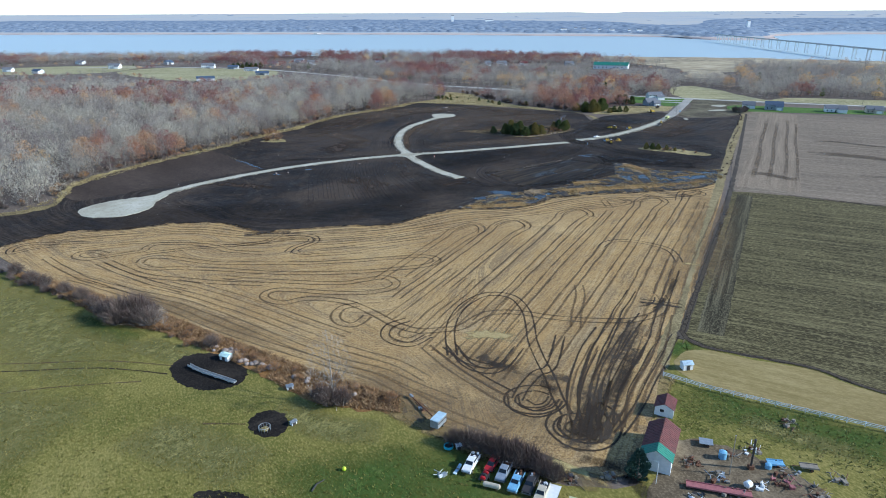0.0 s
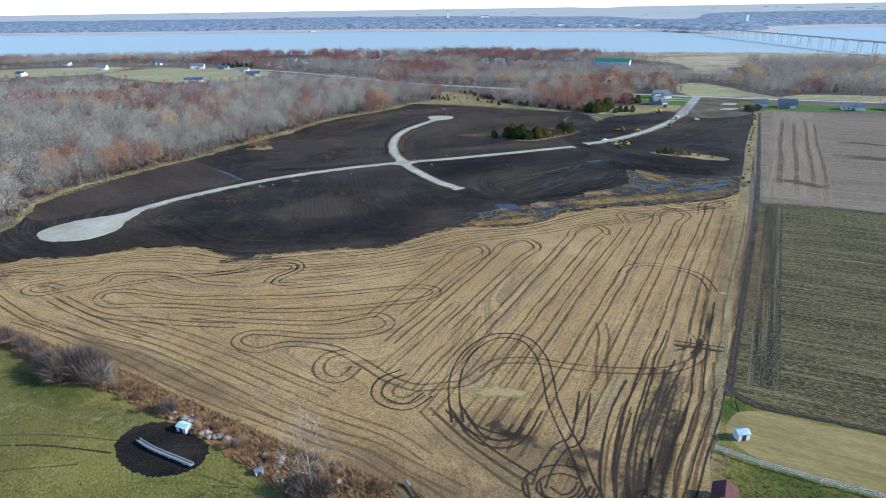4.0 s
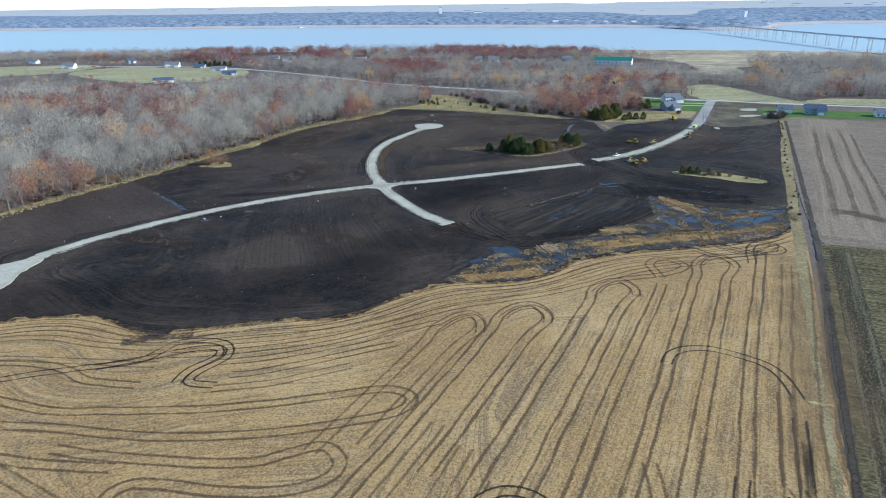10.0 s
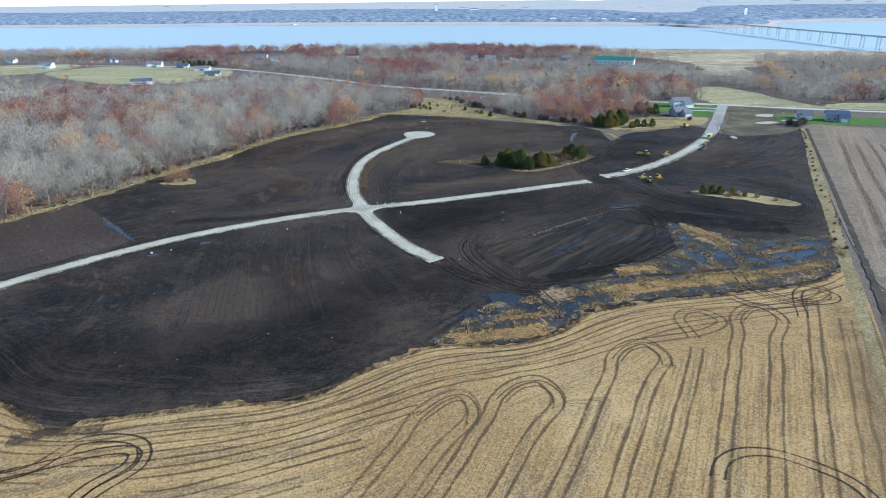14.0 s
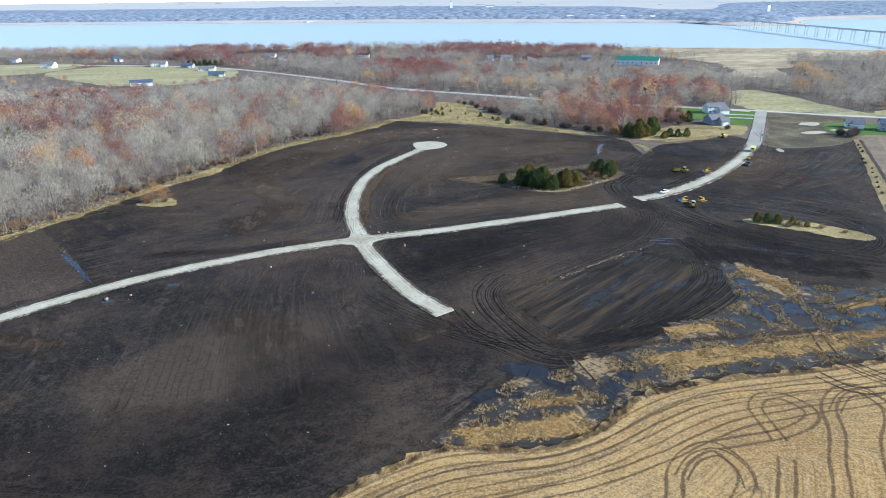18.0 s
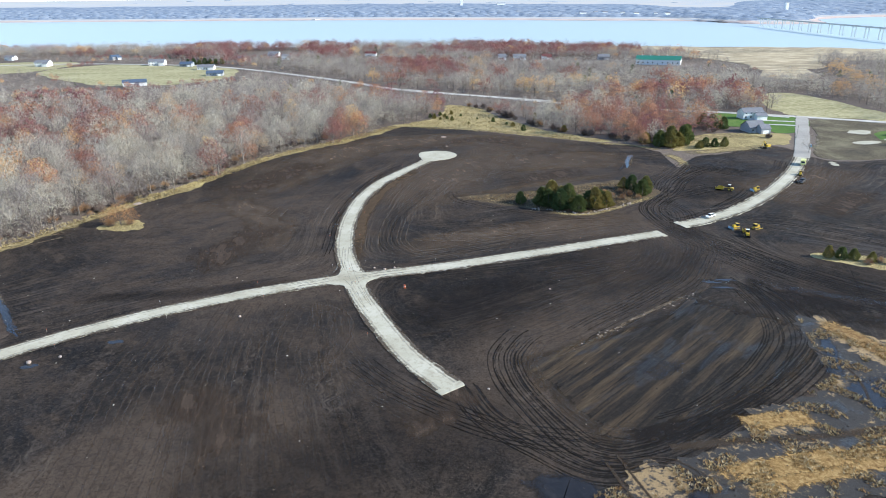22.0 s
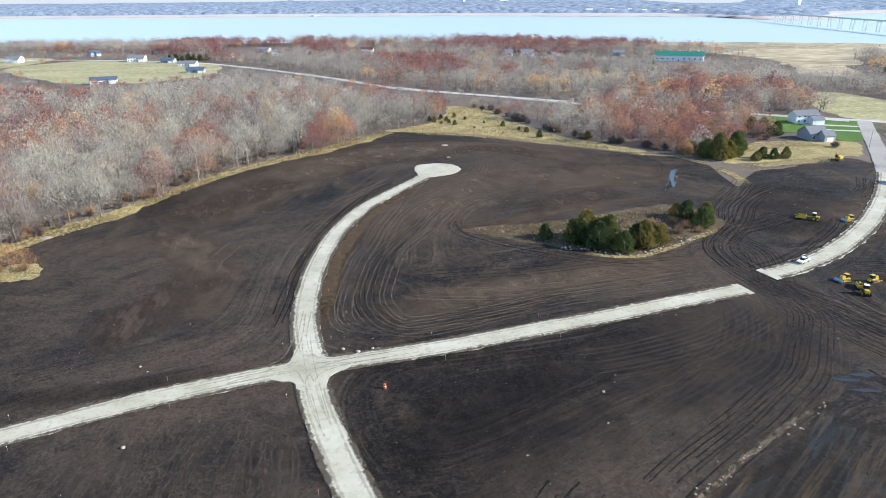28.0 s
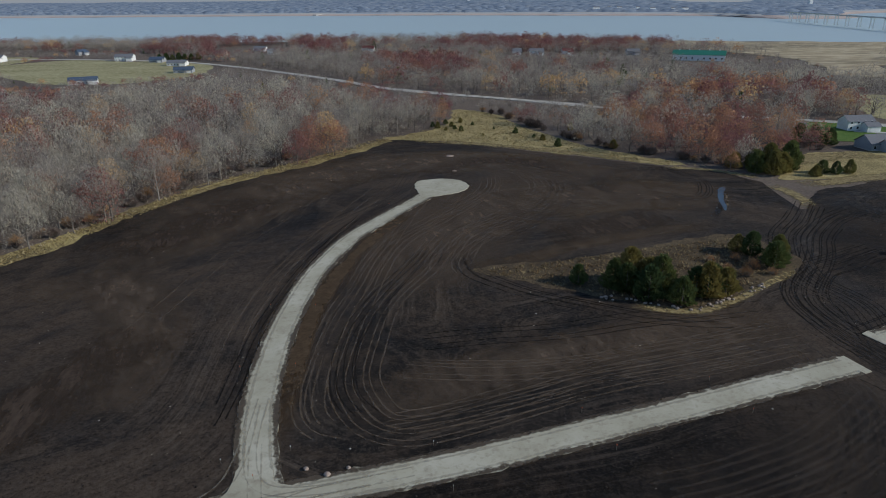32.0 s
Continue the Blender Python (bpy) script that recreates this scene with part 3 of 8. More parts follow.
# ---- roads ----
ROADS = {}


def road(name, line, width, z, material, label, flare=()):
    p = smooth(pts(line), False, 1.5)
    ROADS.setdefault(name, []).append(p)
    a, b = ragged(shifted(p, width / 2), 0.45, 2.6, False), ragged(shifted(p, -width / 2), 0.45, 2.6, False)
    return sheet(name, np.concatenate([a, b[::-1]]), z, material, label, "road")


main = road("gravel_road", "-126.5,271 -118,285.5 -107.5,298.5 -97,309.8 -86.4,319.6 -73.3,329.6 -62,336.5 -52.3,341.8 -42,346.6 -35.3,349.3 -25.9,352.7 -7,359.2 8.4,365.4 26,372.8 42,379.8 58.8,387", 5.5 * K, 0.24, M_gravel, "pale crushed stone road base across black soil")
north = road("gravel_road", "-29,349 -33.8,361 -37.3,374 -39.8,391 -40.7,408 -40.2,424 -36.8,443.3 -31.8,457 -27,468 -22.3,478.5 -19.5,486", 5.6 * K, 0.255, M_gravel, "curving pale crushed stone street base")
south = road("gravel_road", "-31,353 -28,343 -22.2,330.3 -16.6,319.4 -10.9,309.8 -2.5,299.4", 5.5 * K, 0.27, M_gravel, "short pale crushed stone street stub")
east = road("gravel_road", "66.3,394.8 75,399.5 90.5,411.5 109.5,432 130,460.5 147.5,490", 6.2 * K, 0.24, M_gravel, "pale crushed stone street curving up to paved road")
sheet("turning_circle", ragged(smooth(pts("-25,493.2 -24,499 -17.5,502 -10.8,500 -7.5,493 -10.3,486.2 -16.4,482.5 -21.4,481"), True, 1.0), 0.4, 2.5), 0.285, M_gravel, "round crushed stone turning circle", "road")
sheet("turning_circle", ragged(smooth(pts("-147.3,243 -148,249 -142,258.5 -131,266 -127.5,271.5 -123.5,268 -123.6,257 -122,247.5 -126.8,238 -136,235.7 -143,237.8"), True, 1.2), 0.5, 2.5), 0.285, M_gravel, "teardrop of crushed stone at the road end", "road")
corner = sheet("gravel_road", ragged(smooth(pts("-36.4,346.6 -32.4,346 -30.8,343.6 -26.8,344.4 -26.4,348.2 -23.6,351.4 -24.4,354.2 -28.8,354.6 -31,357.6 -34.8,357.2 -34.8,352.8 -37.4,349.6"), True, 1.0), 0.3, 2.0), 0.29, M_gravel, "widened crushed stone crossing", "road")
M_paving = soil_like("worn_paving", (0.27, 0.25, 0.22), (0.36, 0.34, 0.30), (0.44, 0.41, 0.36), 0.05, 0.7, 5.0, bump=0.2)
M_track_gravel = soil_like("country_gravel", (0.38, 0.35, 0.30), (0.50, 0.47, 0.41), (0.60, 0.56, 0.50), 0.05, 0.6, 4.0, bump=0.3)
road("paved_street", "147,489 158,512 169.5,537.5 181,563 195,594", 6.6 * K, 0.26, M_paving, "grey concrete street")
road("cross_road", "-60,730 40,665 100,632 151,613 195,594 252,568 420,508 700,420", 5.5 * K, 0.23, M_track_gravel, "pale rural cross road")
road("country_road", "-560,960 -470,975 -380,960 -300,935 -225,884 -157,824 -111,780 -59,725 5,687 53,660", 6.5 * K, 0.5, M_track_gravel, "pale gravel road through the woods")
lane = road("farm_lane", "49,145 80,212 108,272 150,369 206,500", 1.9, 0.2, soil_like("lane_earth", (0.04, 0.032, 0.026), (0.075, 0.06, 0.047), (0.13, 0.11, 0.085), 0.1, 0.8, 4.0), "dark earth farm lane between two fields")
verge = sheet("verge", ragged(np.concatenate([smooth(pts("42,131 49,147 77,213 105,273 118,303 135,341 157,390 190,463 206,501"), False, 2), smooth(pts("203,501 186,463 152,390 131,341 112.5,299 100,270 72,205 57,170 47,150 41,136"), False, 2)]), 0.5, 3), 0.175, soil_like("verge_grass", (0.13, 0.10, 0.048), (0.25, 0.195, 0.095), (0.40, 0.32, 0.17), 0.07, 0.4, 2.2, bump=0.9, grain=0.75), "strip of dry yellow grass along the field edge", "grass")

# ---- worked surfaces ----
GUIDES = ROADS["gravel_road"] + [smooth(pts(q), False, 2.0) for q in (
    "16,308 28,321 45,337 58,348", "13.3,323.2 10.1,318.7 7.5,311.6 8.9,302.4 12.9,292.8 17.5,285 22.9,281.6 29,282.7 36.6,286.9 47.1,294.3 58,302.6 68,312.8 74.3,322.1 75,332.4 73.4,341.4 68,356", "63,394 67.6,379 64,367 55,352 43,339",
    "74,365 72,374 68,385 63,392 61,404 62.5,416 74,435 87,458 102,471", "61,404 57,412 47,400 21,405 6,399", "-10,318 10,331 35,349 60,376", "-30,330 -26,300 -14,272", "-47,334 -43,300 -33,264", "-62,330 -58,300 -47,256", "-76,318 -72,290 -60,252", "-92,304 -86,280 -76,246", "-14,400 -14,425 -4,448 20,458", "-2,385 30,396 56,404", "-105,262 -70,242 -30,240 -5,258 8,276",
    "-95,400 -70,440 -60,500 -20,530 30,515", "-4,440 14,452 40,462 66,472", "74,435 92,442 106,434 96,415 80,408", "70,385 90,352 118,334", "100,395 130,372 136,352", "120,420 150,440 175,470", "96,470 112,486 126,488")]
flow_grid("scraped_surface", soil_line[::4], 0.108, 2.6, soft_distance(GUIDES, 6.0), M_soil, soil, lambda x, y: 1 - 0.7 * np.clip((-K * 44 - x) / 20, 0, 1) * np.clip((y - K * 335) / 20, 0, 1))
edge_far = distance_to([soil_edge_s])


def stubble_flow(x, y):
    """Rows follow the soil's edge in the west and north, and the fence in the east."""
    d = edge_far(x, y)
    n = -(x * 0.907 - y * 0.42)
    west = np.interp(y, [K * 100, K * 150, K * 190, K * 235], [K * -30, K * -22, K * -16, K * 0])
    w = np.clip((x - west) / 30, 0, 1) * np.clip((d - 8) / 22, 0, 1)
    w = w * w * (3 - 2 * w)
    h = y - np.interp(x, HEDGE[:, 0], HEDGE[:, 1])
    u = np.clip((34 - h) / 20, 0, 1) * np.clip((K * 8 - x) / 30, 0, 1)
    u = u * u * (3 - 2 * u)
    return (d * (1 - w) + (n + 60) * w) * (1 - u) + h * 0.88 * u


HEDGE = np.array(sorted(pts("-151,203 -124,180 -92,163 -55,143 -26,126 5,106 21,98")))
flow_grid("row_surface", stub_line[::3], 0.168, 2.2, stubble_flow, M_stubble, stubble_field)

# ---- wheel tracks on the stubble ----
S_E = np.array(sorted(pts(SOIL_S)))
S_B = np.array(sorted(pts("-151,203 -146,196 -124,180 -104,170 -92,163 -73,154 -55,143 -40,134 -26,126 -14,120 -7,112.5 5,106 13,103 21,98")))


def wheel_track(line, material, gauge=1.9, width=0.75, z=0.18, twin=True, name="wheel_track", parent=None):
    p = np.asarray(line)
    rows = [(shifted(p, gauge / 2), width, z), (shifted(p, -gauge / 2), width, z)] if twin else [(p, width, z)]
    ob = new(name, ribbon_mesh(name, rows, material))
    ob.parent = parent or stubble_field
    return ob


M_trodden = soft_patch("dirty_residue", (0.135, 0.090, 0.048), (0.205, 0.138, 0.074), (0.31, 0.215, 0.118), 0.44, -FENCE_TURN, (1.2, 9, 1), 0.25, fade=0.45, top=0.5)
for k, (line, w) in enumerate((("58,168 72,198 92,246 104,272", 20), ("-34,133 -14,121 6,110 20,102", 17), ("-6,140 4,130 16,120 26,116", 22), ("-96,168 -70,156 -40,138", 9))):
    patch("dirty_residue", line, w, 0.1695 + 0.0008 * k, M_trodden, stubble_field)
Z = 0.175
stub_poly = stub_line[::4]
D, N = np.array((0.42, 0.907)), np.array((0.907, -0.42))       # along and across the straight passes


def lane_point(n, s):
    """A plan place n units across and s units along the straight passes."""
    return K * (N * n + D * s)


def trail(line, material, gauge=2.7, width=0.8, sway=0.35):
    """A pair of wheel lines that wander a little along a rounded line."""
    global Z
    Z += 0.0007
    p = smooth(line, False, 1.0)
    n = normals(p)
    p = p + n * np.array([sway * noise.noise((x / 9, y / 9, Z * 900)) for x, y in p])[:, None]
    return wheel_track(p, material, gauge, width * 1.25, Z)


def edge_line(d, x0, x1):
    """A line that keeps d metres off the soil's edge, smoother the farther out."""
    xs = np.arange(K * x0, K * x1, 2.5)
    w = 3 + int(d / 2.5)
    e = np.interp(np.arange(K * x0 - 2.5 * w, K * x1 + 2.5 * w - 0.1, 2.5), S_E[:, 0], S_E[:, 1])
    e = np.convolve(e, np.ones(2 * w + 1) / (2 * w + 1), "valid")[:len(xs)]
    xs = xs[:len(e)]
    slope = np.gradient(e, 2.5)
    return np.stack([xs, e - d * np.sqrt(1 + np.minimum(slope ** 2, 1.2)) + 0.5 * np.sin(xs / 17 + d)], 1)


# passes along the soil's edge
for d, x0, x1, m in ((3.0, -140, 108, M_faint), (6.4, -138, 104, M_track), (10.6, -136, 100, M_faint), (14.6, -62, 92, M_track), (20.5, -128, -58, M_faint), (19.5, -50, -4, M_track), (26.0, -46, -10, M_track), (33.0, -48, -16, M_faint)):
    trail(edge_line(d, x0, x1)[::3], m, 2.5, 0.75)
# straight passes along the east side: each pair of legs joined by a bulging turn
for left, right, top, foot, m in ((-97.6, -90.4, 211, 152, M_faint), (-86.4, -77.7, 222, 143, M_track), (-69.7, -61.7, 246, 128, M_track), (-47.4, -39.6, 276, 118, M_track)):
    turn = [(left, top - 17), (left - 0.7, top - 9), (left + 0.9, top - 3), ((left + right) / 2, top), (right - 0.3, top - 2.6), (right + 1.4, top - 7), (right, top - 17)]
    legs = [(left, q) for q in range(foot, int(top) - 26, 13)], [(right, q) for q in range(int(top) - 28, foot, -13)]
    trail([lane_point(*q) for q in legs[0] + turn + legs[1]], m, 2.8, 0.85)
    trail([lane_point(a + 0.9, b - 1.3) for a, b in turn[1:-1]], M_track, 2.2, 0.6)
for n, foot, top, m in ((-55.2, 122, 252, M_track), (-32.0, 150, 286, M_track), (-25.4, 150, 284, M_faint), (-18.6, 165, 284, M_faint), (-51.5, 118, 150, M_faint), (-58.5, 120, 158, M_faint), (-66, 122, 160, M_faint), (-74, 128, 168, M_faint), (-82, 132, 172, M_faint)):
    trail([lane_point(n + 0.4 * math.sin(q / 19 + n), q) for q in range(foot, top, 9)], m, 2.8, 0.85)
# short rows along the hedge
for off, x0, x1 in ((3.5, -112, 12), (7.5, -104, 4), (13, -86, -4), (19, -82, -20)):
    xs = np.arange(K * x0, K * x1, 9.0)
    trail(np.stack([xs, np.interp(xs, S_B[:, 0], S_B[:, 1]) + off * 1.15 + np.sin(xs / 13 + off)], 1), M_faint, 2.6, 0.75)
LOOPS = (("-3,136 -3.6,147.3 -2.7,155.1 0.2,163 4.9,168.6 9.6,169.3 13.3,166 15.2,157.2 15.2,146.2 15.7,137.9 16.6,131.6 17.9,120.4 18.8,114.5", 2),
         ("-68.6,179.3 -60.6,177.8 -47.2,176.4 -34.2,176 -28.1,178.5 -22.8,180.3 -19.5,176.3 -20.9,172.1 -26.8,169.3 -36.5,169.3 -45.8,170.7 -51.2,171 -53.5,168.1 -52.1,164.5 -47.2,162.6 -41.9,165.2 -33.9,164.6 -27.2,161 -21.5,155.4 -16.9,150.9 -11.2,147.8 -5.3,148.2 -1.2,149.6 3.1,155.3 6.8,157.9 13.4,158 20.4,155.7 28.8,154.2 35.8,154.1 41.7,154.9 46.8,157.9 51,164.1 51.5,169.7", 1),
         ("-24.3,155.3 -26.4,150.7 -29.8,151.2 -32.1,155.1 -31.3,159.9 -27.4,162", 1), ("-8.7,145.2 -12.2,141.1 -16,141.8 -18.6,144.9 -18,150 -14,153.7", 2), ("-10,145.6 -12.6,143 -15.2,143.6 -16.6,146 -15.6,149.6", 1),
         ("43.2,207 45.5,210.9 49.4,213.1 54.3,213.1 59.2,210.3 63.1,206.5 64.4,201.7 63.9,194", 2),
         ("-98,189.9 -97.9,194.1 -91.7,195 -76.8,190.8 -64.6,190.5 -50.8,190.8 -37.1,192.5 -23.5,195.6 -13.6,197.8 -8.9,195.3 -10.2,190.9 -17.8,187.5 -30,184.6 -44,182.8 -58.5,183.3 -69.7,185.1 -82.9,186.1 -91.4,185.4 -96.6,188", 1),
         ("-63.2,199.1 -74.3,201 -82.4,205.8 -91.9,207.9 -100.2,207.1 -102.4,203.5 -102.5,200.5 -110.7,195.8 -115.4,193.1 -120.6,195 -121.1,198.6 -116.9,199.6 -112,197.3", 1),
         ("-124.8,204 -131.8,204.9 -138.1,202.8 -141,199.1 -143.2,197.5 -145.3,201.4 -143.4,205.9 -135.3,207 -120,209", 2),
         ("-129,193.4 -108.9,178 -93.8,170.8", 1), ("-110.4,189.6 -95.4,179.5 -85.1,173.7 -75.9,169.4", 1), ("-108.2,191 -93.1,180.8 -79.2,177.4 -65.4,175.3 -56,174.8", 1),
         ("-100,198 -88,203 -77.8,205.8 -67,209.2 -61.8,216.7 -52.3,216.5 -49.3,210.7 -53.3,203.6 -53.1,200.3 -47.8,199.2", 2), ("-75,206 -66,210 -58,213.5 -52,214 -51,210 -55,205 -56,200", 2),
         ("55.4,252.1 55.1,257.6 55.2,262 58,265.2 61.9,265.2 64.4,261.1 62.5,257.6 57.5,254.8 50,252.4 44,251", 1),
         ("71.9,273.3 76.9,267.7 87.7,269.2 95.8,270.8 97.7,274.5 93.7,278.4 88.9,274.7 84,262", 2), ("80,276 85,270 92,272 97,277 94,281", 1),
         ("9.3,121 9.3,118 9.6,116.2 12.8,114.4 16.2,115.9 18.1,118.4", 2), ("9.8,119.2 12,124.5 14.8,129.1 18,132 22,146", 2), ("11,118.6 13,116.6 15.4,117.4 17,120", 2),
         ("17.1,114.5 15.6,110.8 16.7,107.3 18.9,105.3 22.5,105.1 25.4,107.3 27.2,111.1 26.6,115.7 24,118.5", 2), ("18.6,113 18,110 19.2,107.8 22,107 24.4,109 25,112.4", 2), ("23.5,110.8 22.4,108.9 20.3,108 18.2,108.2 17,109.7 17.3,111.6 19,113.2 21.3,113.6 23.1,112.7 23.5,110.8", 2), ("17.7,119.3 16.3,116.8 13.5,115.4 10.5,115.9 8.7,117.7 9,120.6 11.2,122.7 14.4,123.3 17,121.9", 2),
         ("-2.1,137.4 0.2,132.4 3.3,130 6.3,130.1 9,133.2 12,140", 2), ("-3.4,141 -0.6,135 3,132.2 6,132 8,135", 2), ("-6,139 -1,132 4,126 9,121", 2), ("-9,140 -3,131 3,124 8,119", 1),
         ("21.3,107.5 22.7,118.5 24.8,127.1 29.8,140.9 37.3,157.7 44.4,172.4", 2), ("24.9,112 26,120 29.9,131.9 36.6,145.3 43.9,157.9", 2), ("27.5,111 30,119 34.6,128.5 40.6,139.8 48.2,158 60.7,187.7", 2),
         ("22.5,106 24,116 27.5,128 33,141 39,155", 2), ("20.6,108 20.4,118 22.4,128 27,140 32,150", 2), ("29,110 34,122 42,138 50,158", 1), ("45,166 49,164.6 55,163", 2), ("46.6,162 49.4,164.8 50.6,168", 2), ("51,170 56,182 62,196", 1), ("31,176 30,168 28,160 26,150", 1))
for k, (line, dark) in enumerate(LOOPS):
    trail(pts(line), M_black if dark == 2 else M_track, 2.4 if dark == 2 else 2.6, 0.62 if dark == 2 else 0.85)
# the fan of turning passes at the field's corner
fan = random.Random(17)
for k in range(8):
    f = k / 7
    a, b, c = fan.uniform(-1, 1), fan.uniform(-1.5, 1.5), fan.uniform(-2, 2)
    top = fan.uniform(0.55, 1.25)
    line = [(18 + 9 * f, 107 + 2.5 * abs(f - 0.5) + a), (20.5 + 11 * f + 0.4 * a, 117 - 1.5 * f), (23 + 14 * f + 0.3 * b, 128 - 3 * f), (23 + 14 * f + (7 + 3 * f) * top + 0.4 * c, 128 - 3 * f + 18 * top)]
    trail([(K * x, K * y) for x, y in line], M_black if k % 2 else M_track, 1.9, 0.5)
M_smear = track_mark("smear_mud", (0.07, 0.052, 0.036), 0.22, 0.7, 0.7)
for line, w in (("18,104 22,114 29,130 36,144 42,153", 11), ("3,136 8,131 14,128 21,127", 5), ("-75,217 -68,218.5 -60,220", 7), ("24,106 30,122 38,140", 6), ("47,159 50,164 52,168", 3.0), ("45,165 50,164 54,162", 2.4), ("44,162 47,164", 2.0)):
    Z += 0.001
    ob = new("mud_smear", ribbon_mesh("mud_smear", [(smooth(pts(line), False, 1.5), w, Z)], M_smear))
    ob.parent = stubble_field
M_smudge = soft_patch("churned_mud", (0.026, 0.020, 0.015), (0.045, 0.034, 0.026), (0.075, 0.055, 0.038), 0.36, -FENCE_TURN, (0.5, 7, 1), 0.8, fade=0.25, top=0.7)
for k, (line, w) in enumerate((("20,106 23,113 26,119", 7), ("14,127 16.5,124 19,121.6", 4), ("4,133 8,132 12,131", 2.4), ("17,102 22,101 27,99", 4), ("27,117 33,130 38,141", 5), ("46,158 50,164 54,171 60,184", 2.4))):
    patch("mud_smear", line, w, Z + 0.002 + 0.0008 * k, M_smudge, stubble_field)
Z += 0.008

# headlands and passes on the east fields
M_band = soft_patch("darker_pass", (0.125, 0.092, 0.063), (0.165, 0.124, 0.086), (0.215, 0.165, 0.115), 0.50, -FENCE_TURN, (1, 7, 1), 0.4, fade=0.35, top=0.8)


def between(n0, n1, s0, s1):
    steps = np.linspace(0, 1, 60)
    return np.array([lane_point(n0, s0 + (s1 - s0) * f) for f in steps] + [lane_point(n1, s1 + (s0 - s1) * f) for f in steps])


sheet("corn_headland", ragged(between(-13.6, -7.6, 158, 294), 0.25, 3), 0.146, M_cornhead, parent=corn)
sheet("tan_headland", ragged(between(-14.6, 10, 308, 552), 0.4, 5), 0.137, M_tanhead, parent=tanfield)
for k, n in enumerate((-9.0, -2.4, 4.0, 8.8)):
    patch("planter_pass", " ".join("%g,%g" % tuple(lane_point(n + 0.3 * math.sin(q), q) / K) for q in range(312, 552, 20)), 2.8 - 0.3 * k, 0.148 + 0.002 * k, M_band, tanfield)
for k, (n0, n1, q, w) in enumerate(((-12, 12, 336, 8), (12, 70, 400, 13), (30, 120, 352, 5), (16, 60, 440, 6))):
    patch("damp_patch", " ".join("%g,%g" % tuple(lane_point(n0 + (n1 - n0) * f, q + 3 * math.sin(6 * f)) / K) for f in (0, 0.25, 0.5, 0.75, 1)), w, 0.158 + 0.002 * k, M_dampband, tanfield)

# ---- scraper and lorry lines on the soil ----


def soil_track(line, material, width, offsets, z):
    p = smooth(pts(line), False, 1.5)
    n = normals(p)
    rows = []
    for k, o in enumerate(offsets):
        sway = np.array([o + 1.1 * noise.noise((x / 22, y / 22, z * 50)) + 0.3 * noise.noise((x / 14, y / 14, o * 0.37)) + 0.1 * noise.noise((x / 4, y / 4, o)) for x, y in p])
        cut = slice(int(len(p) * 0.22 * abs(noise.noise((o, 2.2, z)))), len(p) - int(len(p) * 0.3 * abs(noise.noise((o, 7.2, z)))))
        rows.append(((p + n * sway[:, None])[cut], width, z + 0.0005 * k))
    ob = new("soil_track", ribbon_mesh("soil_track", rows, material))
    ob.parent = soil


SZ = 0.112
soil_rnd = random.Random(12)
for k, (line, n, gap, dark) in enumerate((
                                          ("60,386 66,390 70,408 66,424 72,446 82,462 92,478", 9, 1.2, 1), ("92,440 80,432 70,425 62,410 66,392 76,375 92,352 110,335", 10, 1.2, 1), ("62,386 72,372 84,354 96,340 118,326", 12, 1.4, 1), ("74,365 72,374 68,385 63,392 61,404 62.5,416 74,435 87,458 102,471", 9, 1.0, 1), ("63,396 67.6,379 64,367 55,352 43,339 25,321", 9, 1.1, 1), ("58,398 62,380 56,360 42,345 20,326 6,316", 16, 1.7, 0), ("64,396 76,404 92,420 104,436", 8, 1.2, 1), ("-50,336 -47,310 -40,280 -34,262", 12, 1.8, 0), ("-36,336 -34,312 -26,290 -20,272", 10, 1.9, 0), ("-62,322 -60,296 -52,262", 12, 2.0, 0), ("-40,334 -30,330 -27,318 -30,300", 7, 0.9, 0), ("20,352 44,362 60,376", 12, 1.5, 0),
                                          ("13.3,323.2 10.1,318.7 7.5,311.6 8.9,302.4 12.9,292.8 17.5,285 22.9,281.6 29,282.7 36.6,286.9 47.1,294.3 58,302.6 68,312.8 74.3,322.1 75,332.4 73.4,341.4 68,356", 14, 0.55, 1), ("68.5,350 68.7,334 66,321 59.6,310.5 51,301 42,294 32,288.6", 9, 0.9, 1), ("16,318 13,311 13.6,303 17,295 22,289 29,288", 7, 0.8, 0), ("-1,301 4,292 12,284 20,278 30,280", 10, 0.7, 1), ("-22,310 -10,298 8,288 26,284", 7, 1.1, 1),
                                          ("-34,338 -28,318 -20,304 -6,292", 9, 1.2, 0), 
                                          ("88,400 104,396 126,380 140,368", 12, 1.4, 1), ("112,420 130,440 150,470 168,480", 12, 1.4, 0),
                                          ("100,470 112,460 126,462 138,480", 12, 1.2, 1), ("94,352 110,340 126,348 130,366 120,384", 10, 1.2, 1))):
    SZ += 0.001
    soil_track(line, M_darksoil if dark else M_dirt, 0.55 if dark else 0.8, [(i - n / 2) * gap + soil_rnd.uniform(-0.5, 0.5) for i in range(n)], SZ)
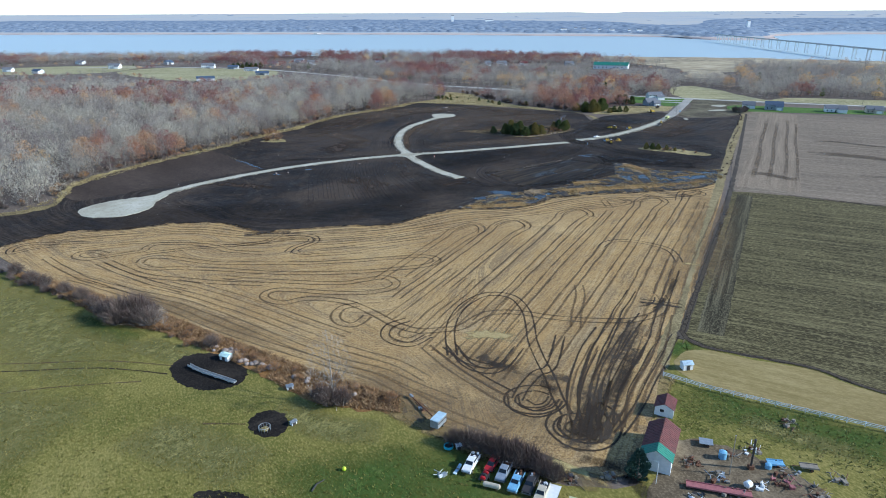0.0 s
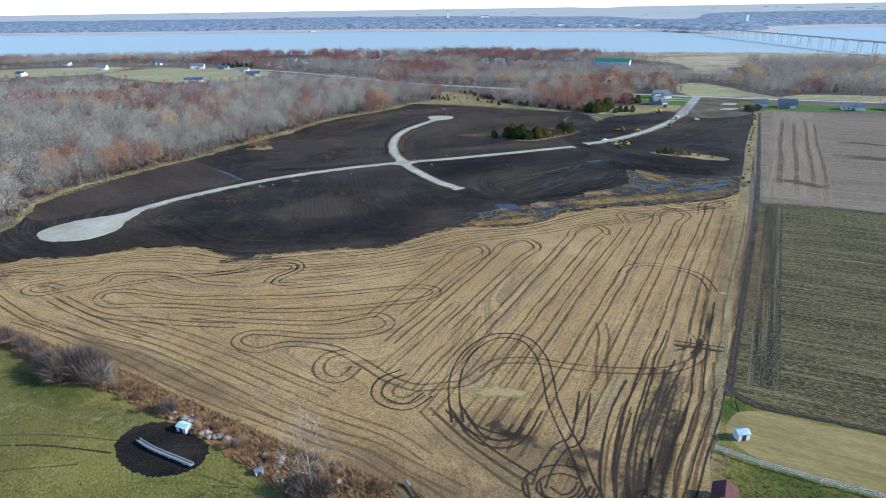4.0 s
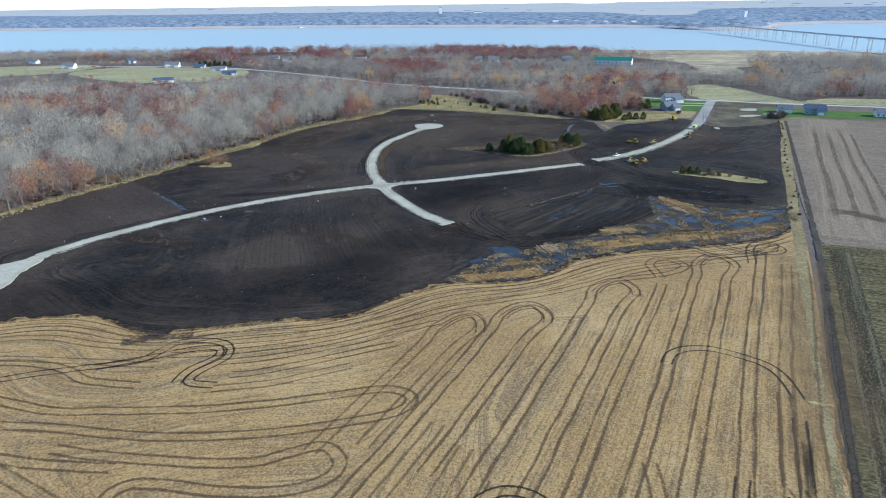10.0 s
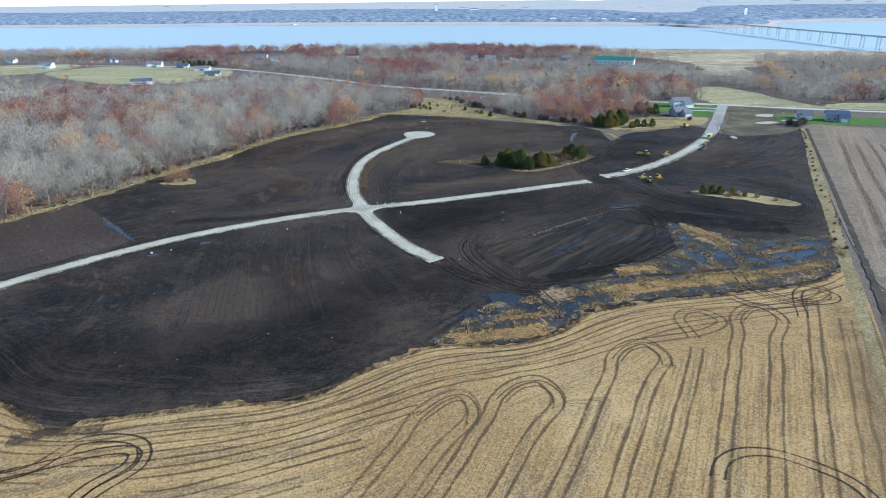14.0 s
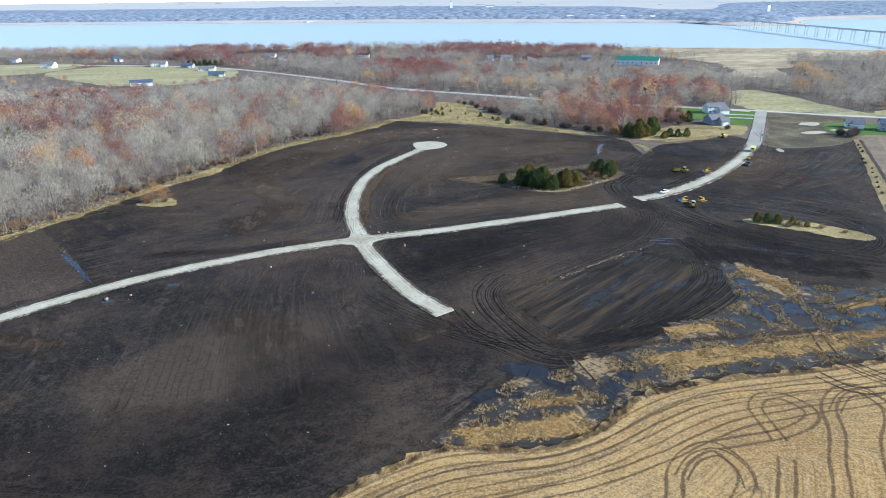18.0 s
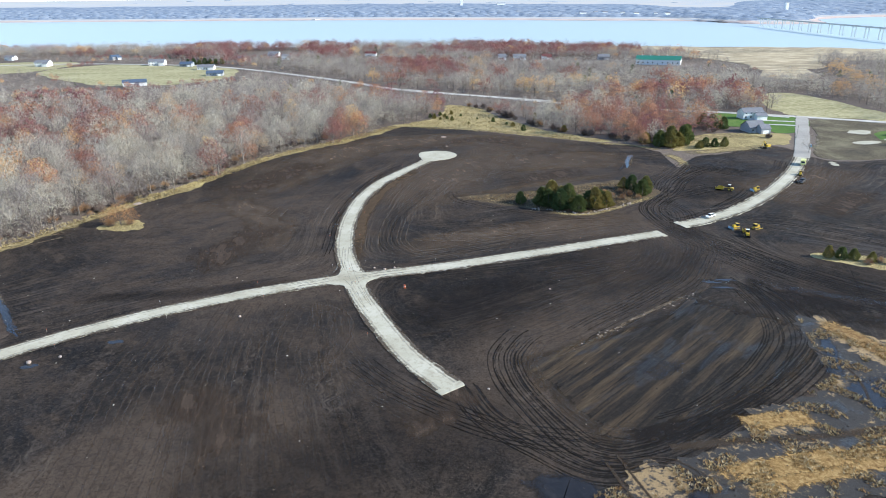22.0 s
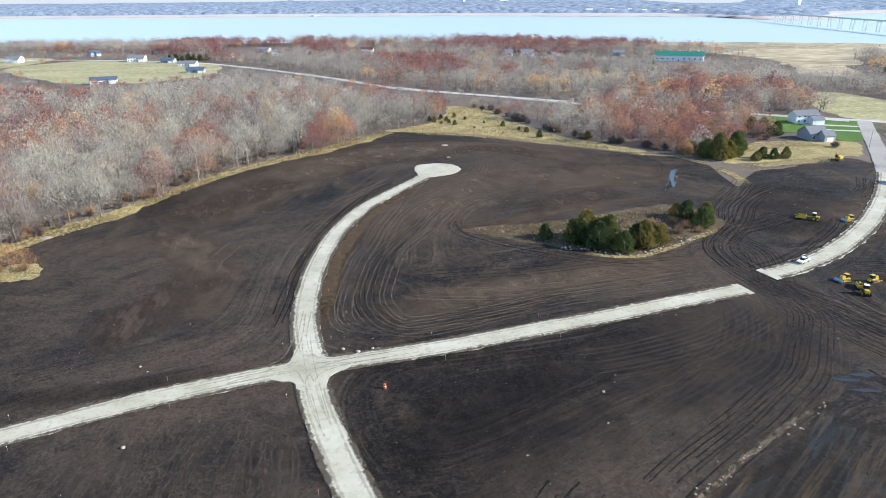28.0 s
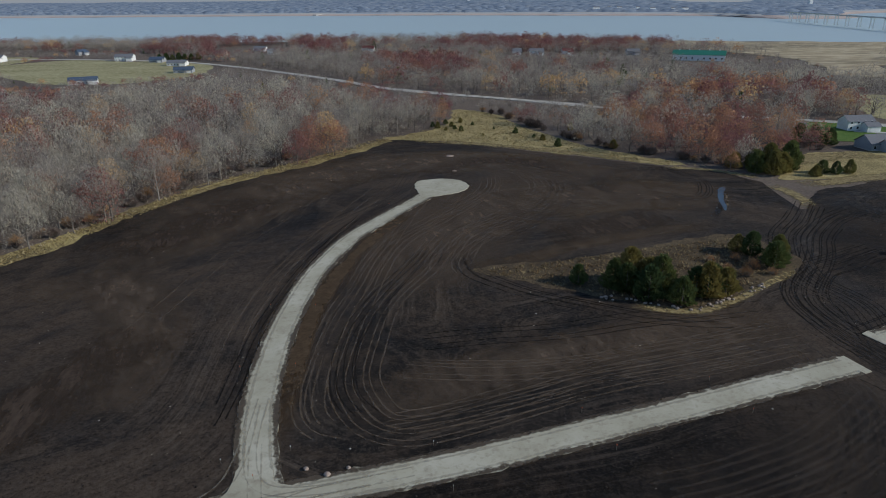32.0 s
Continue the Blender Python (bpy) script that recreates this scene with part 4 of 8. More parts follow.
# loops that the scrapers left round the north road, the island and the meadow
for k, (line, n, gap, dark) in enumerate((("-22.3,479 -26,452 -29.1,429.1 -31.1,397.4 -30.5,375.5 -27,366.5 -20,364.5", 6, 1.5, 0), ("-10,452 -16.8,425.6 -22.2,408.8 -23.9,385.8 -21.4,374 -14,367.5 2.4,374.9 23.3,385.3 46.4,393.8", 7, 1.7, 0), ("-16,436 -23,410 -26,390 -24,376 -19,369", 5, 1.3, 1), ("-15.8,383.9 8,384.7 36,394.6 53.1,400.1", 5, 1.7, 0), ("-16.7,367.4 2.4,374.4 28.4,384.6 56.5,394.6", 5, 1.6, 0), ("-14,392 4,396 30,403 52,408", 4, 2.0, 1),
                                          ("-6.7,433.6 -4,423 4.1,416 11.4,411.5 27.1,403.6 44,402", 5, 1.4, 1), ("-10.8,429.6 -5.5,449 14.3,464.8 41.5,476.9 54.2,468", 6, 1.9, 0), ("-14,428 -9.5,450 10,468 38,482", 3, 2.6, 1), ("-30.4,485.5 -26.5,514.6 -15.4,523.5 -1,507.7 -1.5,485.9 -14.1,461.5 -24.5,437.3 -27.4,402.9", 5, 1.7, 0), ("-14,540.2 8.1,521.1 18.7,496.8 11.3,470.4 -5.5,446.6 -11.8,429.6 -9.5,418.8", 8, 1.9, 0), ("-10,538 12,521 24,496 16,468 0,446", 5, 2.3, 1),
                                          ("39.2,483.2 34.1,497 40.5,512.7 59.7,517.1 68.4,501.1 61.5,482 42,482", 5, 1.3, 1), ("20,522 36,518 52,522 64,512", 5, 2.0, 0), ("-78.8,471.8 -56.8,485.1 -47.5,495.9 -45.5,507.7 -55.9,517.9", 5, 1.7, 1), ("-70.9,390 -69.4,401.1 -67.1,436.2 -56.8,485.1", 2, 5.0, 0), ("-46,382.9 -48.7,417.7 -42.8,461 -34.2,499.9", 3, 3.4, 0), ("-42,366 -44.5,400 -43,432 -37,464", 3, 1.5, 1), ("-60,500 -40,525 -16,541 14,538", 5, 1.8, 0))):
    SZ += 0.001
    soil_track(line, M_darksoil if dark else M_scrape, 0.45 if dark else 0.5, [(i - n / 2) * gap + soil_rnd.uniform(-0.6, 0.6) for i in range(n)], SZ)
# wheel lines on the crushed stone
M_edge = track_mark("spilt_soil", (0.085, 0.066, 0.048), 0.36, 0.9)
M_worn = track_mark("worn_stone", (0.33, 0.295, 0.225), 0.30, 0.5, 0.4)
for ob, p in ((main, ROADS["gravel_road"][0]), (north, ROADS["gravel_road"][1]), (south, ROADS["gravel_road"][2]), (east, ROADS["gravel_road"][3])):
    top = max(v.co.z for v in ob.data.vertices)
    for off, w, m in ((-3.05, 1.7, M_edge), (3.05, 1.7, M_edge), (-2.1, 1.1, M_worn), (1.9, 1.0, M_worn)):
        o = new("wheel_line", ribbon_mesh("wheel_line", [(shifted(p, off)[2:-2], w, top + 0.004 + abs(off) * 0.002)], m))
        o.parent = ob
# the pad of older soil that the scrapers circle
M_knoll = knoll_soil()
M_ridge = soft_patch("spoil_earth", (0.03, 0.022, 0.016), (0.075, 0.055, 0.038), (0.24, 0.19, 0.13), 0.42, radians(-42), (1, 2, 1), 0.9)
M_dry = soft_patch("dry_soil", (0.030, 0.021, 0.015), (0.052, 0.036, 0.026), (0.085, 0.061, 0.044), 0.30, 0.3, (1, 5, 1), 0.45)
M_damp = soft_patch("damp_soil", (0.010, 0.0085, 0.0078), (0.015, 0.012, 0.0105), (0.024, 0.018, 0.015), 0.30, -0.4, (1, 2.5, 1), 0.25, 0.85, 0.1)
M_mudsheen = soft_patch("mud_sheen", (0.014, 0.012, 0.011), (0.024, 0.020, 0.018), (0.05, 0.042, 0.035), 0.34, 0.4, (1, 6, 1), 0.6, 0.5, 0.25, top=0.6)
patch("knoll", "15,296 28,303 42,311.5 55,320.5 66,335", 33, 0.124, M_knoll, soil)
patch("spoil_ridge", "19,312.6 29,321.6 38,330 47,337.5 58,346", 1.9, 0.135, M_ridge, soil)
for k, (line, w, m) in enumerate((("60,352 78,338 100,330 122,324", 24, M_damp), ("20,284 44,292 64,304", 9, M_damp),
                                  ("-100,420 -82,450 -66,490", 30, M_dry), ("-80,352 -70,372 -64,400", 26, M_dry), ("-30,500 0,530 40,508", 20, M_dry), ("5,440 30,455 55,470", 22, M_dry), ("-34,364 -35,392 -34,420 -27,448", 5, M_dry), ("-60,300 -44,290 -34,276", 22, M_dry), ("-120,290 -96,284 -80,276", 12, M_dry), ("0,296 -5,290 -12,286", 8, M_dry), ("110,400 130,420 150,440", 20, M_dry), ("-10,312 -2,298 6,292", 7, M_dry),
                                  ("58,350.5 62,351 68,350", 3.5, M_mudsheen), ("70,352 90,342 108,334", 5, M_mudsheen), ("34,304 40,309 45,309", 7, M_mudsheen), ("90,300 104,303 116,308", 9, M_mudsheen), ("72,494 67,477 58,459", 3.0, M_mudsheen), ("72,488 69,478 66,470", 1.4, M_ridge), ("-128,350 -118,338 -102,320", 2.4, M_ridge), ("-150,364 -138,376 -124,390", 2.2, M_ridge), ("-146,362 -134,373 -122,386", 1.6, M_ridge))):
    patch("soil_patch", line, w, 0.1245 + 0.0008 * k, m, soil)
# dry brown soil; in the north its paleness also paints haze and backscatter
M_dry_hazed = soft_patch("dry_hazed_soil", (0.041, 0.030, 0.022), (0.100, 0.072, 0.051), (0.160, 0.118, 0.084), 0.56, 0.5, (1, 3, 1), 0.3, fade=0.55, top=0.78)
M_rusty = soft_patch("rusty_soil", (0.045, 0.030, 0.019), (0.088, 0.060, 0.038), (0.15, 0.108, 0.070), 0.50, 0.3, (1, 3, 1), 0.3, fade=0.4, top=0.75)
M_black_damp = soft_patch("wet_black_soil", (0.007, 0.006, 0.0062), (0.0115, 0.0098, 0.0098), (0.021, 0.0175, 0.0165), 0.50, -0.3, (1, 4, 1), 0.22, fade=0.7, top=0.42)
for k, (line, w, m) in enumerate((("-103,408 -86,414 -72,404 -64,388 -62,366", 18, M_dry_hazed), ("-92,420 -78,446 -62,486 -44,516", 26, M_dry_hazed), ("-26,410 -14,446 8,484 46,500", 44, M_dry_hazed), ("-20,372 6,386 34,397 54,403", 16, M_dry_hazed), ("100,425 125,445 150,470", 34, M_dry_hazed), ("-20,535 10,530 50,505", 20, M_dry_hazed), ("34,498 50,496 66,492", 17, M_rusty), ("-8,424 4.6,430 19.7,441 40.7,451 60,456", 8, M_rusty), ("14,462 40,474 62,472", 12, M_rusty), ("-30,536 -6,538 20,530", 9, M_rusty), ("-92,440 -66,492 -40,522 0,528 34,516", 40, M_dry_hazed), ("0,472 36,484 74,486", 30, M_dry_hazed), ("-24,336 6,348 36,362 60,380", 40, M_black_damp), ("-12,318 0,332 20,344", 30, M_black_damp), ("-40.8,368 -41.1,378.7 -42.4,387.7 -44,405.3 -43,429.8 -38.4,452.4 -30,476.7", 5, M_black_damp), ("-100,336 -70,341 -44,350", 7, M_black_damp), ("-150,212 -110,238 -60,244 -10,262", 34, M_black_damp), ("-40,262 -10,285 10,290", 30, M_black_damp), ("74,346 96,350 128,330", 40, M_black_damp), ("82,420 94,450 104,472", 26, M_black_damp))):
    patch("soil_tone", line, w, 0.1145 + 0.0009 * k, m, soil)
# stalks and straw in the hollow
M_stalk = soft_patch("stalk_litter", (0.09, 0.045, 0.018), (0.22, 0.125, 0.05), (0.40, 0.28, 0.12), 0.50, 0.3, (1, 1, 1), 0.9)
M_amber = soft_patch("amber_stalks", (0.10, 0.052, 0.018), (0.27, 0.160, 0.058), (0.48, 0.335, 0.150), 0.55, 0.3, (1, 1, 1), 1.1, fade=0.12)
for k, (line, w, m) in enumerate((("-2,251 7,253.5 16,255 25,258", 8, M_amber), ("35,272 46,278 60,281.5 78,285.5 96,290", 9, M_amber), ("12,262 20,263.5 26,265", 4.5, M_stalk), ("36,277 48,280 64,284", 6, M_amber), ("62,288 74,290 86,291", 4, M_stalk), ("46,290 54,292.6 62,293", 7, M_amber), ("90,302 100,306 110,309", 4, M_stalk), ("78,330 82,322 86,312", 7, M_stalk), ("84,288 96,291 108,296", 5, M_stalk))):
    patch("stalk_bed", line, w, 0.197 + 0.001 * k, m, wetland)
patch("mud_lane", "33,284 44,286 56,287.6 70,289.6 82,292", 2.6, 0.212, M_black, wetland)
ring = smooth(pts("36,273.5 36.6,277 33,281 28.6,281.4 24.6,279.6"), False, 1.0)
for k in range(3):
    o = new("wheel_track", ribbon_mesh("wheel_track", [(shifted(ring, 1.2 * k), 0.6, 0.213 + 0.001 * k)], M_black))
    o.parent = wetland
for k, line in enumerate(("79,292 77.5,281.1 80.5,274.8 85,270.1 91,269", "81.6,292 80,281.6 82.6,276.6 86.4,272.4 91,271.4", "118,318 104,312 92,306 80,306", "118,315 104,309 92,303 80,303", "70,318 74,308 72,298", "30,262 26,268 22,280", "32,264 28,270 24,282")):
    o = new("wheel_track", ribbon_mesh("wheel_track", [(smooth(pts(line), False, 1.2), 0.8, 0.216 + 0.001 * k)], M_black))
    o.parent = wetland
# the soil's frayed edge against the stubble
M_fringe = soft_patch("soil_fringe", (0.012, 0.010, 0.0085), (0.026, 0.020, 0.015), (0.06, 0.045, 0.03), 0.20, 0.1, (1, 2.2, 1), 0.8)
fringe = ribbon_mesh("soil_fringe", [(shifted(soil_edge_s, 0.6), 5.0, 0.174)], M_fringe)
for d in fringe.uv_layers[0].data:
    d.uv = (d.uv[0], 0.5)
new("soil_fringe", fringe).parent = stubble_field
lane_dark = soft_patch("headland_earth", (0.036, 0.028, 0.020), (0.065, 0.051, 0.037), (0.11, 0.086, 0.06), 0.46, 0, (1, 1, 1), 0.8)
patch("headland", "108,270 80,211 54,156 50.5,147 53,141.6 62,137.6 73,132.4 82,123.4 104,110 150,86", 1.9, 0.205, lane_dark, corn)
patch("headland", "112.5,279 132,270.5 160,256 230,224 300,191", 2.0, 0.2, lane_dark, corn)
patch("road_shoulder", "-31.4,361 -33.4,374.7 -34.2,383.2 -35.3,391.1 -36.2,403.5 -35.4,418.1 -33,435.2 -29,450.7 -22.8,466", 4.6, 0.185, soft_patch("raw_clay", (0.044, 0.028, 0.016), (0.075, 0.049, 0.028), (0.115, 0.078, 0.048), 0.74, 0, (1, 1, 1), 0.4), soil)

# ---- woods ----
def tree_arrays(kind, seed, twigs, height_m, spread, sliver, base=0.3):
    """Verts, triangles and a wood flag: trunk, limbs and a crown of thin twigs or small leaves."""
    rnd = np.random.RandomState(seed)
    V, T, F = [], [], []

    def stick(a, b, r0, r1, sides=3):
        a, b = np.array(a, float), np.array(b, float)
        d = (b - a) / np.linalg.norm(b - a)
        u = np.cross(d, (0.3, 0.9, 0.1))
        u /= np.linalg.norm(u)
        w = np.cross(d, u)
        o = len(V)
        for c, r in ((a, r0), (b, r1)):
            for k in range(sides):
                an = 2 * math.pi * k / sides
                V.append(c + r * (math.cos(an) * u + math.sin(an) * w))
        for k in range(sides):
            k2 = (k + 1) % sides
            T.extend([(o + k, o + k2, o + sides + k2), (o + k, o + sides + k2, o + sides + k)])
            F.extend([1, 1])

    h = height_m
    fork = np.array((0, 0, h * (0.2 + 0.12 * rnd.rand())))
    top = np.array((rnd.uniform(-.6, .6), rnd.uniform(-.6, .6), h * 0.92))
    stick((0, 0, -0.3), fork, base * 0.8, base * 0.6, 5)
    stick(fork, top, base * 0.55, 0.03, 3)
    n_l = 9 if twigs > 300 else 6 if twigs > 150 else 3
    lobes = []
    for k in range(n_l):
        an = 2.4 * k + rnd.rand()
        z0 = h * rnd.uniform(0.15, 0.42)
        z1 = min(h * 0.9, z0 + h * rnd.uniform(0.16, 0.42))
        r = spread * rnd.uniform(0.5, 0.85)
        a, b = (0, 0, z0), (r * math.cos(an), r * math.sin(an), z1)
        stick(a, b, base * 0.3, 0.025)
        lobes.append((np.array(b, float), spread * rnd.uniform(0.35, 0.6)))
    lobes.append((top, spread * 0.5))
    dome = (np.array((0, 0, h * 0.40)), spread * 0.95)
    for k in range(twigs):
        o = len(V)
        mid, rad = dome if k % 5 < 3 else lobes[(k // 2) % len(lobes)]
        w = rnd.normal(0, 1, 3)
        w[2] = abs(w[2]) if rnd.rand() < 0.62 else w[2]
        w /= np.linalg.norm(w)
        tall = h * 0.58 if mid is dome[0] else rad * 0.85
        c = mid + w * np.array((rad, rad, tall)) * rnd.rand() ** 0.14
        c[2] = min(max(c[2], h * 0.1), h * 1.04)
        if kind == "bare":
            d = w * 0.35 + np.array((0, 0, 0.6)) + rnd.normal(0, 0.45, 3)
            d /= np.linalg.norm(d)
            s = np.cross(d, w + rnd.normal(0, 0.3, 3))     # twigs fan out over the crown, flat to its outside
            s /= np.linalg.norm(s)
            L = h * rnd.uniform(0.04, 0.09)
            V.extend([c - d * L * 0.5 - s * sliver, c - d * L * 0.5 + s * sliver, c + d * L * 0.5])
            T.append((o, o + 1, o + 2))
            F.append(0)
        else:
            s = np.cross(w + rnd.normal(0, 0.45, 3), rnd.normal(0, 1, 3))
            s /= np.linalg.norm(s)
            q = np.cross(s, w + rnd.normal(0, 0.45, 3))
            q /= np.linalg.norm(q)
            L = sliver * rnd.uniform(0.9, 1.6)
            V.extend([c - s * L, c + q * L * 1.1, c + s * L])
            T.append((o, o + 1, o + 2))
            F.append(0)
    return np.array(V), np.array(T), np.array(F)


def conifer_arrays(seed, tufts, height_m, spread, size=0.5):
    """A juniper: short trunk and a dense, ragged cone of needle tufts."""
    rnd = np.random.RandomState(seed)
    V, T, F = [], [], []
    for k in range(6):
        an = math.pi * k / 3
        V += [np.array((0.16 * math.cos(an), 0.16 * math.sin(an), -0.2)), np.array((0.05 * math.cos(an), 0.05 * math.sin(an), height_m * 0.8))]
    for k in range(6):
        a, b = 2 * k, 2 * ((k + 1) % 6)
        T += [(a, b, b + 1), (a, b + 1, a + 1)]
        F += [1, 1]
    for k in range(tufts):
        t = rnd.rand() ** 1.25
        z = height_m * (0.04 + 0.96 * t)
        an = rnd.uniform(0, 2 * math.pi)
        lump = 1 + 0.22 * math.sin(an * 3 + seed + z * 1.3) + 0.12 * math.sin(an * 7 + z * 2.9)
        r = spread * (1 - t) ** 0.5 * min(1, 0.55 + t * 3) * lump * rnd.uniform(0.72, 1.0)
        c = np.array((r * math.cos(an), r * math.sin(an), z))
        d = np.array((math.cos(an), math.sin(an), 0.9 + 0.6 * t)) + rnd.normal(0, 0.3, 3)
        d /= np.linalg.norm(d)
        s = np.cross(d, rnd.normal(0, 1, 3))
        s /= np.linalg.norm(s)
        L = size * rnd.uniform(0.7, 1.4)
        o = len(V)
        V += [c - s * L * 0.4 - d * L * 0.4, c + s * L * 0.4 - d * L * 0.4, c + d * L]
        T.append((o, o + 1, o + 2))
        F.append(0)
    return np.array(V), np.array(T), np.array(F)


def growth(name, colors, rough=0.9, use_tone=True, thin=False):
    """Bark, twigs or leaves whose colour varies from tree to tree and from piece to piece."""
    m, nt, bsdf = nodes_of(name)
    if use_tone:
        at = nt.nodes.new("ShaderNodeAttribute")
        at.attribute_name = "tone"
        base = at.outputs["Fac"]
    else:
        base = nt.nodes.new("ShaderNodeObjectInfo").outputs["Random"]
    geo = nt.nodes.new("ShaderNodeNewGeometry")
    fac = maths(nt, "ADD", maths(nt, "MULTIPLY", base, 0.9), maths(nt, "MULTIPLY", geo.outputs["Random Per Island"], 0.10))
    n = len(colors) - 1
    col = ramp(nt, fac, [(0.05 + 0.9 * i / n, c) for i, c in enumerate(colors)])
    v = mapped(nt)
    col = mix(nt, grey(nt, value_noise(nt, v, 1.7, 3), 0.4, 0.7, 0, 0.35), col, tuple(c * 0.75 for c in colors[0]))
    nt.links.new(col, bsdf.inputs["Base Color"])
    bsdf.inputs["Roughness"].default_value = rough
    bsdf.inputs["Specular IOR Level"].default_value = 0.15
    if thin:        # leaves, needles and fine twigs let light through
        tr = nt.nodes.new("ShaderNodeBsdfTranslucent")
        both = nt.nodes.new("ShaderNodeMixShader")
        both.inputs["Fac"].default_value = 0.38
        nt.links.new(col, tr.inputs["Color"])
        nt.links.new(bsdf.outputs[0], both.inputs[1])
        nt.links.new(tr.outputs[0], both.inputs[2])
        nt.links.new(both.outputs[0], nt.nodes["Material Output"].inputs["Surface"])
    return m


BARK = [(0.11, 0.092, 0.08), (0.17, 0.146, 0.126), (0.27, 0.24, 0.21)]
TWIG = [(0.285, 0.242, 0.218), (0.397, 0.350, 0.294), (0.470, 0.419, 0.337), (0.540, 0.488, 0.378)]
RUST = [(0.254, 0.121, 0.117), (0.351, 0.167, 0.127), (0.497, 0.265, 0.149), (0.734, 0.486, 0.216)]
GREEN = [(0.062, 0.095, 0.04), (0.12, 0.145, 0.05), (0.26, 0.20, 0.065)]
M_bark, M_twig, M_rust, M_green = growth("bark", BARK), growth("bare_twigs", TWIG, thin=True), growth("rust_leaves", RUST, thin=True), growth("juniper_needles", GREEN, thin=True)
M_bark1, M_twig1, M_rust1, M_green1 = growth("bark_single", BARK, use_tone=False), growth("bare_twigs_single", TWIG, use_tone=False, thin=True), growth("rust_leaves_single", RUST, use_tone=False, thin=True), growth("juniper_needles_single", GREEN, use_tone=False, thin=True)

CLEAR = [np.array(pts("-676,876 -655,968 -545,1010 -478,994 -466,888 -545,846")), np.array(pts("150,488 178,545 197,600 240,575 250,520 214,500 184,484")), np.array(pts("84,462 84,502 90,516 104,521 120,546 172,552 160,505 117,497 100,487 90,462")), np.array(pts("20,85 40,180 120,320 200,520 232,512 140,290 60,130")), np.array(pts("-330,215 -151,225 -100,245 -60,245 0,265 60,290 118,310 110,285 40,255 -20,220 -150,190 -330,180")), soil_line[::5], stub_poly, np.array(pts("-340,192 -200,194 -134,188 -13,118 40,128 120,99 290,20 290,-120 -340,-120")),
         np.array(pts("45,140 112,279 209,507 300,520 700,420 600,0 300,0")), np.array(pts("-46,566 -37,578 -22,600 -18,650 4,634 18,598 42,553 80,522 60,518 13,545")),
         np.array(pts("87,495 95,520 118,538 132,556 136,588 150,606 180,600 190,620 203,684 232,700 246,660 250,628 256,588 300,600 420,552 420,530 210,490 146,500")),
         np.array(pts("-468,880 -432,978 -325,965 -245,920 -228,810 -278,755 -350,770")),
         np.array(pts("60,1205 190,1140 228,1040 275,960 268,840 262,790 300,800 330,860 370,940 450,950 500,930 560,890 700,830 1200,720 2400,640 2400,1300 60,1300")),
         np.array(pts("155,905 230,890 245,935 175,960")), np.array(pts("-330,1040 -240,1060 -230,1150 -320,1160")), np.array(pts("430,700 700,640 760,690 460,760"))]
# young growth where homes and roads show over the trees
LOW = [np.array(pts("-700,700 -520,690 -400,690 -270,655 -190,740 -200,900 -300,960 -330,1010 -420,1080 -560,1080 -720,1000")), np.array(pts("-240,905 -157,835 -111,790 -59,735 5,697 60,665 60,600 0,618 -70,655 -125,705 -175,745 -240,800")),
       np.array(pts("150,810 235,790 235,905 225,925 165,945")), np.array(pts("225,760 300,750 340,860 300,940 235,970")), np.array(pts("20,900 165,890 165,990 20,1000")), np.array(pts("-150,970 -110,970 -110,1065 -150,1070")), np.array(pts("-300,960 -220,950 -195,1060 -200,1090 -300,1090"))]
PATHS = np.concatenate([q for name in ("country_road", "cross_road") for q in ROADS[name]])
BOXES = [(c[:, 0].min(), c[:, 0].max(), c[:, 1].min(), c[:, 1].max()) for c in CLEAR]


def is_open(x, y):
    for c, (a, b, d, e) in zip(CLEAR, BOXES):
        if a <= x <= b and d <= y <= e and inside(c, x, y):
            return True
    return np.min(np.abs(PATHS[:, 0] - x) + np.abs(PATHS[:, 1] - y)) < 9


def gather(jobs, material_of, name, label, category):
    """One woodland mesh for each material from (template, x, y, z, size, turn, tone) rows."""
    V, T, C = {0: [], 1: []}, {0: [], 1: []}, {0: [], 1: []}
    count = {0: 0, 1: 0}
    for (v, t, f), x, y, z, s, a, tone in jobs:
        ca, sa = math.cos(a) * s, math.sin(a) * s
        w = np.stack([v[:, 0] * ca - v[:, 1] * sa + x, v[:, 0] * sa + v[:, 1] * ca + y, v[:, 2] * s + z], 1)
        for flag in (0, 1):
            tt = t[f == flag]
            if not len(tt):
                continue
            used = np.unique(tt)
            back = np.zeros(len(v), np.int32)
            back[used] = np.arange(len(used))
            V[flag].append(w[used])
            T[flag].append(back[tt] + count[flag])
            C[flag].append(np.full(len(tt), tone))
            count[flag] += len(used)
    for flag in (0, 1):
        if V[flag]:
            ob = new(name, big_mesh(name, np.concatenate(V[flag]), np.concatenate(T[flag]), material_of[flag], np.concatenate(C[flag])))
            tagged(ob, label, category, kind="stuff")


BARE_MID = [tree_arrays("bare", 10 + i, 330, 13.0, 6.0, 0.125) for i in range(7)]
BARE_FAR = [tree_arrays("bare", 30 + i, 125, 11.5, 6.6, 0.24) for i in range(6)]
LEAF_MID = [tree_arrays("leaf", 50 + i, 480, 12, 5.6, 0.29) for i in range(4)]
LEAF_FAR = [tree_arrays("leaf", 60 + i, 165, 11.5, 6.2, 0.55) for i in range(4)]
PINE_FAR = [conifer_arrays(70 + i, 130, 10, 2.8, 1.1) for i in range(3)]


